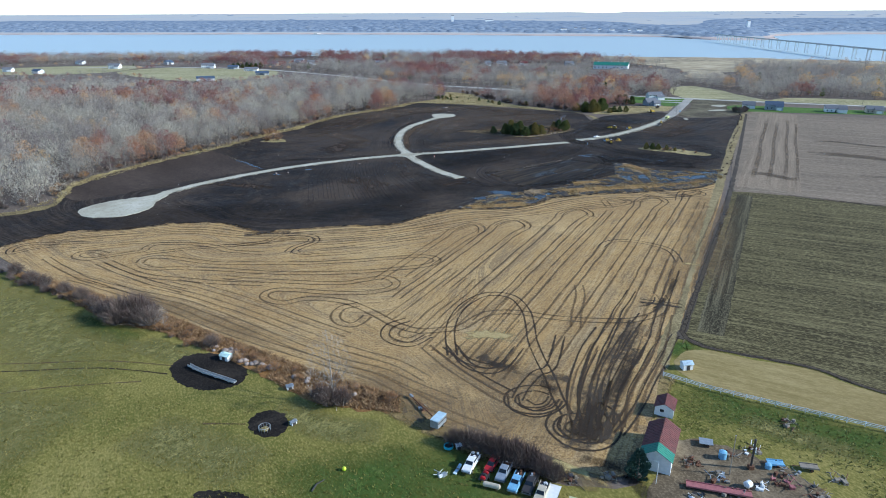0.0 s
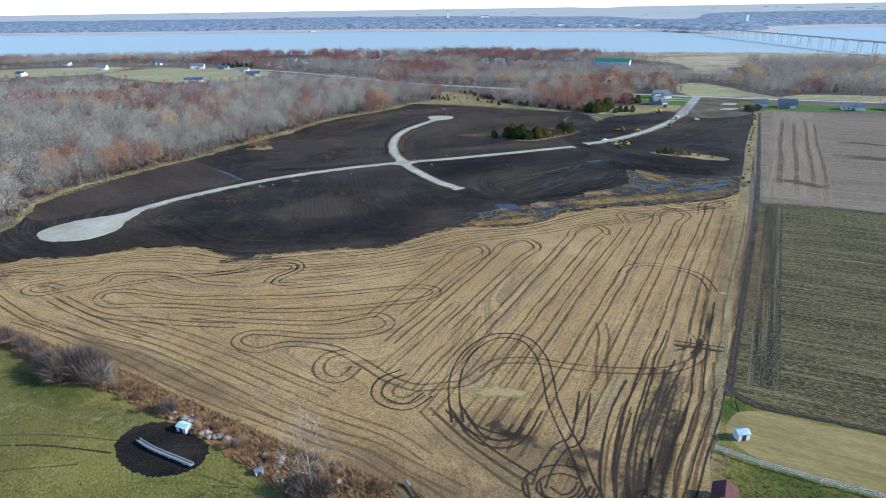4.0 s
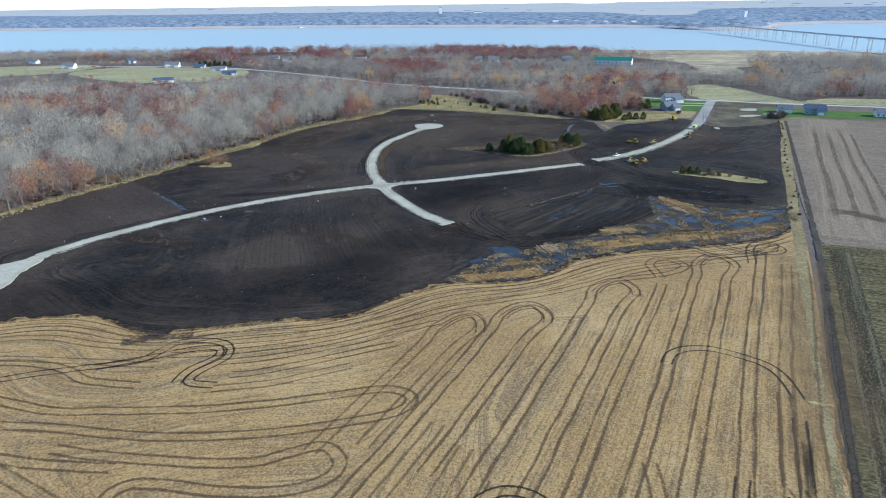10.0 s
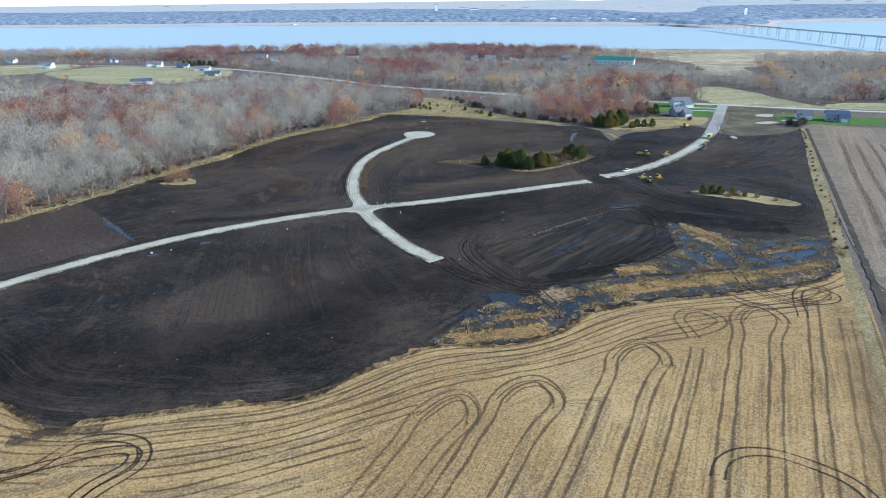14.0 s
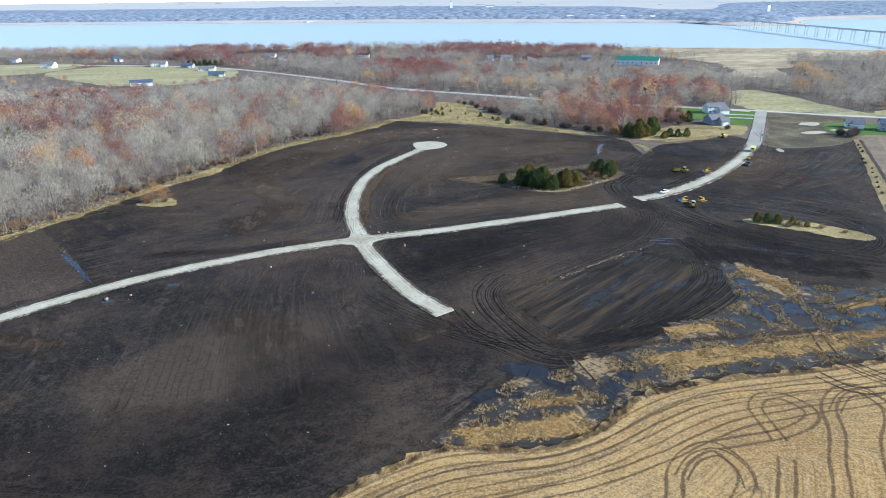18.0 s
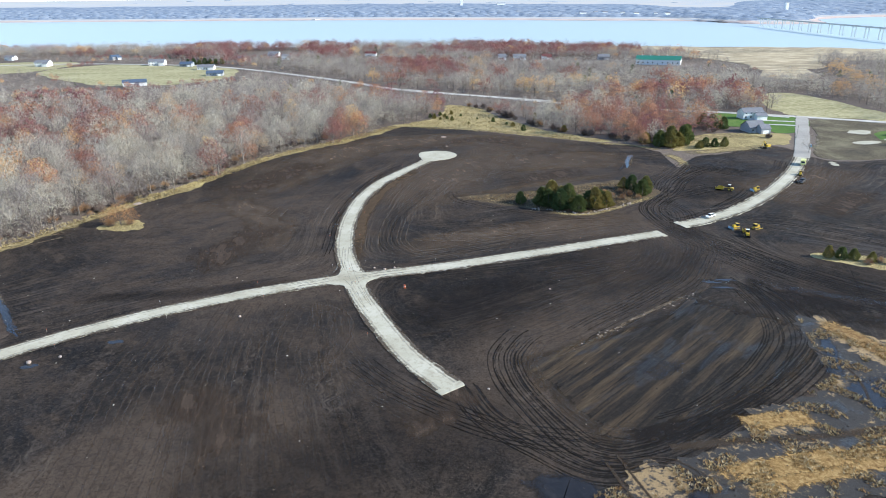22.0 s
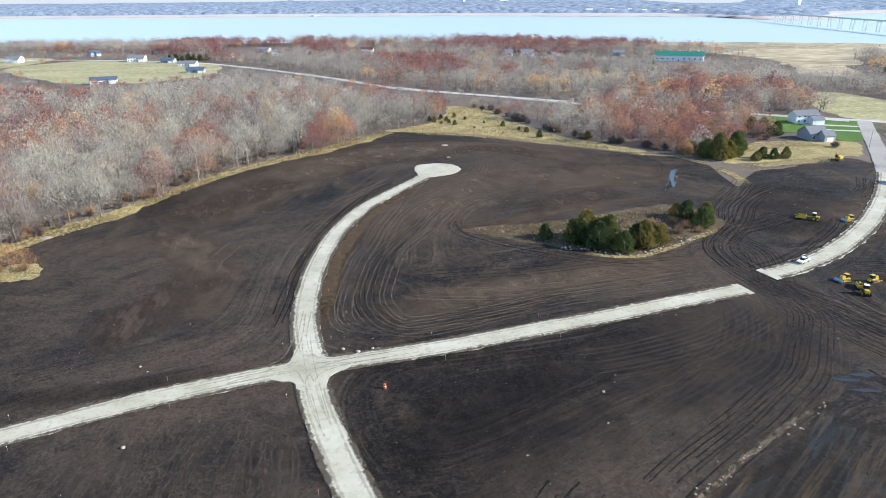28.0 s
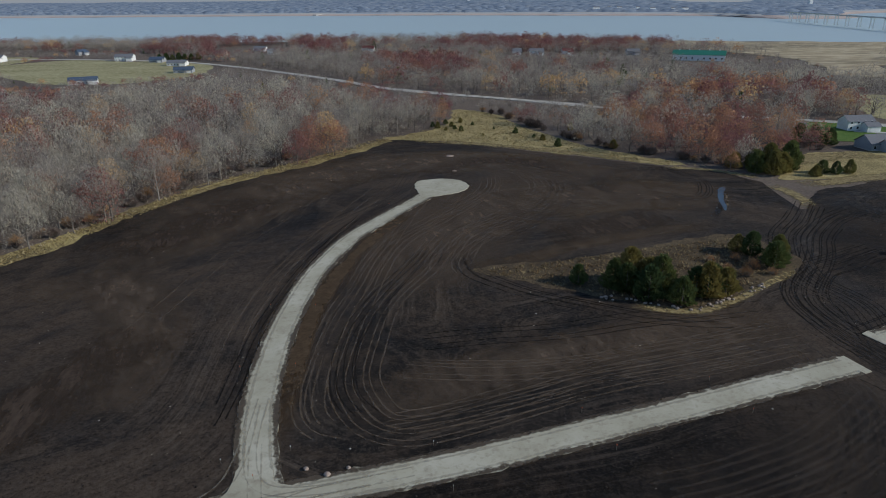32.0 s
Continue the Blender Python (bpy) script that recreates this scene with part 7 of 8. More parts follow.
# mud wallows with feed bunks
M_wallow = soil_like("trampled_mud", (0.009, 0.0078, 0.0068), (0.020, 0.0165, 0.0135), (0.055, 0.044, 0.034), 0.12, 0.6, 3.0, grain=0.5)
for line, label in (("-45.6,128.4 -45.9,123.6 -50.2,121.2 -55.3,121.9 -60,125.4 -62.6,130.5 -60.6,134.8 -55.2,135.9 -49.4,133.2", "black trampled mud in the pasture"), ("-32.3,110.3 -32.5,107.7 -34.2,106.2 -36.6,106.6 -39,108.7 -39.8,111.4 -38.8,113.8 -36.4,114.4 -33.8,113", "small black mud patch in the pasture"), ("-42,91.6 -38,92.4 -33,91 -31.6,88.8 -35,87.6 -40,88.6", "dark mud at the pasture edge")):
    sheet("mud_wallow", ragged(smooth(pts(line), True, 0.5), 0.5, 0.9), 0.09, M_wallow, label, "mud")
bunk = tagged(new("feed_bunk"), "weathered concrete feed bunk lying in mud", "feed trough")
for (ax, ay), (bx, by) in (((-58.6, 130), (-55.8, 128.1)), ((-55.8, 128.1), (-53, 126.6)), ((-53, 126.6), (-49.6, 125)), ((-49.6, 125), (-46.4, 123.4))):
    L = math.hypot(bx - ax, by - ay) * K
    for n, w, h, off, z in (("trough_floor", 0.7, 0.12, 0, 0.35), ("trough_side", 0.1, 0.5, 0.38, 0.35), ("trough_side", 0.1, 0.5, -0.38, 0.35), ("trough_leg", 0.6, 0.36, 0, 0)):
        o = part(n, box((L * (0.98 if n != "trough_leg" else 0.12), w, h), (0, off, z), 0.02), M_concrete, bunk)
        o.matrix_basis = pose(K * (ax + bx) / 2, K * (ay + by) / 2, 0.1, 0, 0, math.degrees(math.atan2(by - ay, bx - ax)))
ring = thing("hay_feeder", -36, 108.3, 0, "broken round hay feeder with trampled hay", "feeder")
for k in range(12):
    a, b = 0.5 * k, 0.5 * (k + 1)
    part("rail", rod((1.2 * math.cos(a), 1.2 * math.sin(a), 0.9), (1.2 * math.cos(b), 1.2 * math.sin(b), 0.9), 0.05), M_steel, ring)
    part("bar", rod((1.2 * math.cos(a), 1.2 * math.sin(a), 0), (1.2 * math.cos(a), 1.2 * math.sin(a), 0.9), 0.04), M_steel, ring)
part("hay", lump(0.9, 4, 0.4), M_straw, ring)


def shack(x, y, turn, L, W, h, rise, wall, roof, label, name="small_shed"):
    t = thing(name, x, y, turn, label, "shed", z=0.05)
    w = gable(t, L, W, h, rise, roof, wall, 0.15, 8)
    part("door", box((0.8, 0.06, min(1.8, h * 0.85)), (0, -W / 2 - 0.03, 0.05)), M_darkpaint, w)
    return t


shack(-51.8, 133.4, -25, 2.6, 1.8, 1.2, 0.4, M_white, plain("mint_tin", (0.50, 0.66, 0.62), 0.5), "small mint-roofed calf hutch by the hedge")
shack(-35, 122, 30, 1.4, 1.2, 0.8, 0.2, M_white, M_steel, "small white crate on the grass", "stock_crate")
shack(-31.3, 110.2, 50, 1.2, 0.8, 0.7, 0.15, M_white, M_steel, "little white water box on the grass", "water_box")
shack(46.2, 131.9, 10, 2.4, 1.9, 1.5, 0.5, M_white, plain("pale_blue_tin", (0.55, 0.66, 0.72), 0.5), "small white shed with a pale blue roof")

# ---- farmyard ----
M_bank = soft_patch("tan_bank_grass", (0.10, 0.070, 0.030), (0.22, 0.155, 0.065), (0.38, 0.28, 0.12), 0.62, 0.5, (1, 2, 1), 0.7)
patch("bank_grass", "-16,120 -8,112 0,106.5 8,102 16,98.4 25,95", 7.5, 0.150, M_bank, None, "tan trampled grass beside the brush", "dry grass")
patch("bank_grass", "13,101 17,99.4 21,98", 3.4, 0.156, soft_patch("pale_straw", (0.26, 0.19, 0.07), (0.44, 0.34, 0.14), (0.56, 0.46, 0.22), 0.55, 0.4, (1, 2, 1), 0.8), None, "heap of pale spilt straw", "dry grass")
patch("muddy_way", "23,106 25,101 26.4,97 28.6,92 30,87", 4.6, 0.158, M_smudge, None, "muddy way from field to yard", "mud")
patch("bank_grass", "29,104 33,112 38,122 43,131", 4.0, 0.152, M_bank, None, "trampled grass along the field fence", "dry grass")
AX = 66     # the farm buildings' long side, degrees from +x
sheet("yard", ragged(smooth(pts("33.5,109 38,108 45,106 51,101.5 55,97 55,89 45,86 28,88 29,95 31,99"), True, 1.2), 1.2, 3), 0.085, soil_like("trodden_yard", (0.085, 0.063, 0.040), (0.165, 0.125, 0.078), (0.30, 0.235, 0.150), 0.12, 0.5, 2.2, grain=0.4), "bare trodden farmyard with scattered scrap", "yard")
b = thing("farm_barn", 32.6, 103.3, AX, "old white barn under a rusted red metal roof", "barn", z=0.05)
bw = gable(b, 8.2, 5.6, 3.0, 1.7, M_redroof, M_white, 0.3, 14, at=(1.4, 0, 0))
gable(b, 2.8, 5.56, 3.0, 1.7, M_greenroof, M_white, 0.28, 5, name="green_roof", at=(-4.12, 0, 0))
part("barn_door", box((0.08, 2.0, 2.3), (-5.55, 0.3, 0.05)), M_white, b)
for k in range(4):
    f = part("window", box((0.7, 0.06, 0.8), (-3 + 2.4 * k, -2.81, 1.3)), M_wood, bw)
    part("pane", box((0.56, 0.04, 0.66), (-3 + 2.4 * k, -2.83, 1.37)), M_glass, f)
s = thing("chicken_shed", 37.2, 116, AX, "small white shed with a red tin roof", "shed", z=0.05)
sw = gable(s, 4.2, 3.8, 2.1, 1.0, M_redroof, M_white, 0.25, 8)
part("door", box((0.8, 0.06, 1.7), (-0.8, -1.93, 0.05)), M_wood, sw)
part("window", box((0.06, 0.8, 0.6), (-2.13, 0.4, 1.1)), M_glass, sw)
spruce = tree_thing("blue_spruce", conifer_arrays(400, 1500, 6.0, 2.3, 0.38), (growth("spruce_needles", [(0.03, 0.06, 0.045), (0.05, 0.09, 0.07), (0.09, 0.13, 0.11)], use_tone=False), M_bark1), "blue-green spruce against the barn", "tree")
spruce.matrix_basis = pose(K * 27.6, K * 97.5, 0.05)
fence = tagged(new("rail_fence"), "long white board fence with three rails", "fence")
line = smooth(pts("40.5,128.6 46.5,124.6 52,121.6 60.9,117.2 69.1,113.3 74.4,110.8 84,106.4 96,101"), False, 2.35)
rail = box((1.0, 0.05, 0.14), (0, 0, 0))
rail_me = bpy.data.meshes.new("rail")
rail.to_mesh(rail_me)
rail.free()
post_bm = box((0.13, 0.13, 1.35), (0, 0, 0), 0.01)
post_me = bpy.data.meshes.new("post")
post_bm.to_mesh(post_me)
post_bm.free()
for me in (rail_me, post_me):
    me.materials.append(M_white)
for i in range(len(line)):
    o = new("post", post_me)
    o.parent = fence
    o.matrix_basis = pose(line[i][0], line[i][1], 0.05)
    if i + 1 < len(line):
        d = line[i + 1] - line[i]
        for z in (0.45, 0.8, 1.15):
            o = new("rail", rail_me)
            o.parent = fence
            o.matrix_basis = pose(*((line[i] + line[i + 1]) / 2), z, 0, 0, math.degrees(math.atan2(d[1], d[0]))) @ Matrix.Diagonal((float(np.hypot(*d)), 1, 1, 1))
for x, y, h, r, m, lab in ((42.5, 98.4, 8.6, 0.11, M_wood, "tall bare wooden pole in the yard"), (30.1, 95.9, 4.6, 0.07, M_white, "white pole beside the barn"), (163, 530, 8, 0.12, M_wood, "wooden utility pole by the street"), (176, 596, 9, 0.14, M_wood, "wooden utility pole by the road"), (300, 520, 9, 0.14, M_wood, "wooden utility pole by the homes"), (338, 500, 9, 0.14, M_wood, "wooden utility pole by the homes")):
    t = thing("pole", x, y, 0, lab, "pole", z=0.05)
    part("shaft", rod((0, 0, 0), (0, 0, h), r, r * 0.7), m, t)
    part("cap", rod((0, 0, h), (0, 0, h + 0.12), r * 1.1, sides=8), M_steel, t)
t = thing("flue_pipe", 46.5, 100, 0, "tall black steel pipe on a stove base", "pipe", z=0.05)
part("pipe", rod((0, 0, 0.6), (0, 0, 6.4), 0.2), M_darkpaint, t)
part("base", box((1.0, 1.0, 0.8), (0, 0, 0), 0.05), M_rusty, t)
part("cowl", rod((0, 0, 6.4), (0, 0, 6.7), 0.28, 0.1), M_darkpaint, t)


def scrap(x, y, n, spread, mats, label, seed):
    """A heap of separate bent bars and sheets."""
    r = random.Random(seed)
    t = thing("scrap_heap", x, y, r.uniform(0, 360), label, "scrap", z=0.05)
    for k in range(n):
        a, q = r.uniform(0, 6.28), spread * math.sqrt(r.random())
        px, py, pz = q * math.cos(a), q * math.sin(a), r.uniform(0.05, 0.6)
        if k % 3:
            part("bar", rod((px, py, pz), (px + r.uniform(-1.3, 1.3), py + r.uniform(-1.3, 1.3), max(0.05, pz + r.uniform(-0.3, 0.6))), r.uniform(0.04, 0.1), sides=6), r.choice(mats), t)
        else:
            part("block", box((r.uniform(.3, 1.1), r.uniform(.3, .9), r.uniform(.15, .7)), (px, py, 0), 0.03, r.uniform(0, 90)), r.choice(mats), t)
    return t


scrap(37.2, 101.2, 26, 1.6, (M_rusty, M_rusty, M_wood), "rusty heap of farm scrap", 1)
scrap(44.5, 103.5, 18, 1.5, (M_rusty, M_wood), "rusted implement parts in weeds", 2)
scrap(50.3, 96.8, 34, 2.4, (M_rusty, M_rusty, M_pink), "large rusty pile of machine parts", 3)
scrap(58.5, 112.4, 24, 1.8, (M_wood, M_wood, M_rusty), "heap of grey brush and boards", 4)
scrap(46.5, 95.3, 14, 1.2, (M_darkpaint, M_white), "black and white junk on bare ground", 5)
scrap(41.5, 93.6, 16, 2.0, (M_rusty, M_darkpaint, M_wood), "scattered old machine frames", 6)
scrap(52.5, 99.3, 12, 1.6, (M_wood, M_steel), "loose boards and pipes", 7)
scrap(17.5, 96.3, 18, 1.6, (M_darkpaint, M_rusty, M_wood), "dark tangle of junk under the brush", 8)
scrap(54.5, 94.5, 26, 2.2, (M_rusty, M_darkpaint, M_wood), "weathered machinery parts on bare ground", 21)
scrap(48.5, 104.8, 20, 1.8, (M_rusty, M_wood, M_white), "tangle of boards and rusty bars", 22)
scrap(40.5, 97.5, 22, 1.8, (M_wood, M_rusty, M_steel), "loose timber and steel offcuts", 23)
scrap(59, 97.5, 20, 2.0, (M_wood, M_rusty), "old boards rotting in the grass", 24)
scrap(36, 92.5, 18, 1.8, (M_wood, M_darkpaint, M_white), "mixed junk beside the barn", 25)
scrap(23, 97.2, 16, 1.4, (M_wood, M_wood, M_rusty), "broken timber at the field corner", 26)
scrap(-8.2, 116, 12, 1.2, (M_rusty, M_steel), "old implement in weeds", 9)
scrap(-3.9, 97, 10, 0.7, (M_white, M_steel), "small heap of white pipe on grass", 10)


def tank(x, y, turn, L, r, m, label, upright=False):
    t = thing("tank", x, y, turn, label, "tank", z=0.05)
    if upright:
        part("shell", rod((0, 0, 0.1), (0, 0, L), r, sides=20), m, t)
        part("lid", rod((0, 0, L), (0, 0, L + 0.18), r, r * 0.3, 20), m, t)
        part("base", box((r * 1.6, r * 1.6, 0.1)), M_wood, t)
    else:
        part("shell", rod((-L / 2, 0, r + 0.2), (L / 2, 0, r + 0.2), r, sides=20), m, t)
        for s_ in (-1, 1):
            part("end", rod((s_ * L / 2, 0, r + 0.2), (s_ * (L / 2 + r * 0.35), 0, r + 0.2), r, r * 0.45, 20), m, t)
            part("cradle", box((0.2, r * 1.5, 0.45), (s_ * L / 3, 0, 0)), M_rusty, t)
    return t


tank(42.9, 102.6, 0, 1.5, 0.75, M_bluepaint, "light blue round plastic tank", True)
tank(49.4, 100.2, 0, 0.9, 0.6, M_bluepaint, "pale blue drum in the yard", True)
tank(44.2, 95.4, 30, 1.0, 0.65, M_white, "white propane tank lying in the yard")
tank(4.1, 94.2, -18, 2.9, 0.48, M_beige, "cream cylindrical fuel tank on cradles")


def flat_trailer(x, y, turn, L, W, m, label, rails=False, z=0.7):
    t = thing("trailer", x, y, turn, label, "trailer", z=0.05)
    part("deck", box((L, W, 0.12), (0, 0, z), 0.02), m, t)
    part("tongue", rod((-L / 2, 0, z), (-L / 2 - 1.3, 0, z - 0.15), 0.06), M_rusty, t)
    for s_ in (-1, 1):
        part("side_rail", box((L, 0.08, 0.3 if rails else 0.12), (0, s_ * W / 2, z)), m, t)
        wheel(t, L * 0.1, s_ * (W / 2 - 0.1), 0.34, 0.2, M_rusty)
    return t


flat_trailer(41.4, 106.2, -15, 2.6, 2.0, M_steel, "grey flatbed trailer with a long tongue")
flat_trailer(39.3, 94.4, -14, 11, 1.6, M_pink, "long faded red implement trailer", True, 0.5)
flat_trailer(50.9, 101, -8, 3.0, 1.6, M_bluepaint, "pale blue boat trailer load", True, 0.5)
flat_trailer(55.8, 100, -10, 3.2, 1.5, M_wood, "old wooden cart in weeds", True)
flat_trailer(13.3, 92.8, 68, 4.2, 2.4, M_white, "flat white covered trailer")
flat_trailer(16.3, 91.2, 68, 2.2, 1.6, plain("pale_boards", (0.50, 0.50, 0.30), 0.8), "small pale board trailer", False, 0.4)
ht = thing("horse_trailer", -4.9, 110.4, 62, "blue-grey metal stock trailer", "trailer", z=0.05)
part("body", box((3.6, 1.9, 1.7), (0, 0, 0.5), 0.08), M_steel, ht)
part("roof", box((3.7, 2.0, 0.12), (0, 0, 2.2), 0.05), plain("pale_blue_roof", (0.42, 0.55, 0.62), 0.5), ht)
for k in range(3):
    for s_ in (-1, 1):
        part("vent_slot", box((0.9, 0.04, 0.3), (-1.15 + 1.15 * k, s_ * 0.96, 1.5)), M_darkpaint, ht)
for s_ in (-1, 1):
    wheel(ht, 0.3, s_ * 0.98, 0.36, 0.2, M_chrome)
part("tongue", rod((-1.8, 0, 0.5), (-3.0, 0, 0.45), 0.06), M_rusty, ht)
au = thing("grain_auger", -8.2, 115.6, -57, "long dark grain auger lying by the hedge", "auger", z=0.05)
part("tube", rod((-4.5, 0, 0.6), (4.5, 0, 0.9), 0.16), M_rusty, au)
part("hood", box((1.2, 0.5, 0.5), (-4.8, 0, 0.5), 0.05), M_steel, au)
part("stand", rod((0, -0.8, 0), (0, 0, 0.75), 0.05), M_rusty, au)
part("stand", rod((0, 0.8, 0), (0, 0, 0.75), 0.05), M_rusty, au)
pool = thing("stock_tank", -2.9, 104.2, 0, "round turquoise stock tank holding water", "tank", z=0.05)
bm = bmesh.new()
for k in range(20):
    a, c = 0.314159 * k, 0.314159 * (k + 1)
    for r0, r1, z0, z1 in ((0.95, 0.95, 0.05, 0.6), (0.95, 0.86, 0.6, 0.6), (0.86, 0.86, 0.6, 0.1)):
        bm.faces.new([bm.verts.new(p) for p in ((r0 * math.cos(a), r0 * math.sin(a), z0), (r0 * math.cos(c), r0 * math.sin(c), z0), (r1 * math.cos(c), r1 * math.sin(c), z1), (r1 * math.cos(a), r1 * math.sin(a), z1))])
part("rim", bm, plain("turquoise_plastic", (0.08, 0.45, 0.55), 0.5), pool)
part("water", rod((0, 0, 0.1), (0, 0, 0.35), 0.86, sides=20), M_puddle, pool)
shack(-1.2, 104, 20, 0.9, 0.9, 0.8, 0.2, M_white, M_white, "small white plastic crate beside the tank", "crate")
ball = thing("play_ball", -19.8, 97.8, 0, "bright lime-yellow ball on the grass", "ball", z=0.05)
bm = bmesh.new()
bmesh.ops.create_uvsphere(bm, u_segments=20, v_segments=12, radius=0.42, matrix=Matrix.Translation((0, 0, 0.42)))
part("ball_skin", bm, M_lime, ball)
part("valve", rod((0.1, 0, 0.82), (0.1, 0, 0.85), 0.03), M_darkpaint, ball)
lg = thing("fallen_branch", -23.2, 94, 60, "dark curved fallen branch in the grass", "branch", z=0.05)
part("limb", rod((-1.8, 0, 0.12), (0, 0.5, 0.2), 0.16, 0.13), M_darkpaint, lg)
part("limb", rod((0, 0.5, 0.2), (1.8, 0.1, 0.15), 0.13, 0.07), M_darkpaint, lg)
boat = thing("canoe", -1.3, 98.3, 68, "narrow white canoe beside a pickup", "canoe", z=0.05)
bm = hull([(-1.6, 0.45), (-1.3, 0.05), (1.3, 0.05), (1.6, 0.45), (1.2, 0.36), (-1.2, 0.36)], 0.6, -0.02)
part("shell", bm, plain("pale_blue_hull", (0.55, 0.66, 0.72), 0.4), boat)
part("seat", box((0.3, 0.5, 0.04), (0, 0, 0.37)), M_wood, boat)
pickup(0.9, 99.3, 68, M_white, "white pickup loaded with junk on grass", 9)
pickup(6.2, 97.4, 68, M_silver, "silver-blue pickup with a loaded bed", 6)
pickup(8.0, 95.0, 68, M_bluepaint, "light blue and white old pickup", 3)
pickup(10.2, 94.6, 68, M_darkpaint, "dark brown pickup with a ladder rack", 4)
pickup(12.3 - 0.6, 92.6, 68, M_beige, "beige pickup in the row", 4)
car(4.4, 99.6, 66, M_redpaint, "small red car under the brush", 0.05)
atv = thing("utility_trailer", 3.0, 96.4, 68, "trailer carrying red machines", "trailer", z=0.05)
part("deck", box((2.6, 1.5, 0.12), (0, 0, 0.5), 0.02), M_darkpaint, atv)
for k, m in enumerate((M_redpaint, M_darkpaint, M_redpaint)):
    part("machine", box((0.7, 1.1, 0.55), (-0.8 + 0.8 * k, 0, 0.62), 0.12, 0, 0.7), m, atv)
for s_ in (-1, 1):
    wheel(atv, 0.2, s_ * 0.8, 0.32, 0.2, M_chrome)

# ---- building site ----
dozer(82.5, 391.8, 20, "yellow bulldozer with a blue-grey blade on soil")
scraper(83.8, 386.4, 75, "yellow pull scraper behind a tractor")
dozer(88.8, 391.6, 200, "yellow crawler tractor on dark soil", False)
dozer(105.6, 434.6, 15, "yellow bulldozer beside the street base")
scraper(94.5, 435.8, 150, "yellow tractor and earth pan on soil")
car(78.3, 402.6, 40, M_white, "white car parked on the crushed stone")
lorry(141, 474.8, 62, plain("lemon_paint", (0.62, 0.60, 0.22), 0.5), "pale yellow work truck on the street base")
dozer(132, 457.5, 60, "yellow grader tractor on the street base", False)
pickup(127.8, 446.6, 50, M_darkpaint, "dark pickup on the crushed stone", 2)
ex = thing("excavator", 139.5, 508, 30, "yellow excavator on weedy ground", "excavator")
for s_ in (-1, 1):
    part("track", box((3.4, 0.6, 0.8), (0, s_ * 1.0, 0), 0.15), M_darkpaint, ex)
part("house_body", box((2.6, 2.2, 1.2), (0.3, 0, 0.9), 0.1), M_yellow, ex)
part("cab", box((1.2, 1.0, 1.2), (-0.7, 0.6, 1.6), 0.06), M_glass, ex)
part("boom", rod((-0.8, -0.2, 1.8), (-3.2, -0.2, 4.2), 0.2), M_yellow, ex)
part("stick", rod((-3.2, -0.2, 4.2), (-4.8, -0.2, 1.6), 0.15), M_yellow, ex)
part("bucket", box((0.8, 1.0, 0.8), (-4.9, -0.2, 0.7), 0.08), M_darkpaint, ex)
cb = thing("utility_box", 161, 511, 0, "small blue utility cabinet by the kerb", "utility box")
part("cabinet", box((1.2, 0.8, 1.3), (0, 0, 0), 0.04), M_bluepaint, cb)
part("lid", box((1.25, 0.85, 0.08), (0, 0, 1.3), 0.02), M_steel, cb)
# survey stakes beside the roads
stakes = []
for p, side in ((ROADS["gravel_road"][0], 1), (ROADS["gravel_road"][0], -1), (ROADS["gravel_road"][1], 1), (ROADS["gravel_road"][1], -1), (ROADS["gravel_road"][2], -1)):
    q = shifted(p, side * 5.2)
    stakes += [q[i] for i in range(8, len(q) - 4, 17)]
for i, (x, y) in enumerate(stakes):
    t = tagged(new("survey_stake"), "thin survey stake with a bright ribbon", "stake", "survey stakes")
    t.matrix_basis = pose(x, y, 0.1)
    part("lath", box((0.05, 0.03, 1.1)), M_wood, t)
    part("ribbon", box((0.12, 0.05, 0.22), (0, 0, 0.85)), M_orange if i % 3 else M_white, t)
bl = thing("barrel", -16.4, 344.9, 0, "orange traffic barrel on soil", "barrel")
part("drum", rod((0, 0, 0.05), (0, 0, 1.0), 0.3, 0.24, 14), M_orange, bl)
part("band", rod((0, 0, 0.45), (0, 0, 0.62), 0.285, 0.275, 14), M_white, bl)
for x, y, s_ in ((-61.3, 350.1, 0.3), (-52.9, 328, 0.4), (-89, 306.5, 0.6), (20, 345, 0.3), (4, 300, 0.3), (-84, 309, 0.4), (-26, 357.5, 0.4), (-23, 356.5, 0.5), (-20.5, 358, 0.35)):
    t = tagged(new("field_stone"), "pale stone lying on bare soil", "stone", "field stones")
    t.matrix_basis = pose(K * x, K * y, 0.1)
    part("stone", lump(s_, x, 0.7), M_stone, t)
for i in range(26):
    f = rnd.random()
    t = tagged(new("field_stone"), "pale broken stone along the spoil ridge", "stone", "ridge stones")
    t.matrix_basis = pose(K * (np.interp(f, [0, .45, 1], [21.5, 37, 56]) + rnd.uniform(-.9, .9)), K * (np.interp(f, [0, .45, 1], [314, 329, 343]) + rnd.uniform(-.9, .9)), 0.1, 0, 0, rnd.uniform(0, 360))
    part("stone", lump(rnd.uniform(0.08, 0.24), i + 90, 0.5, 0.6), M_stone, t)
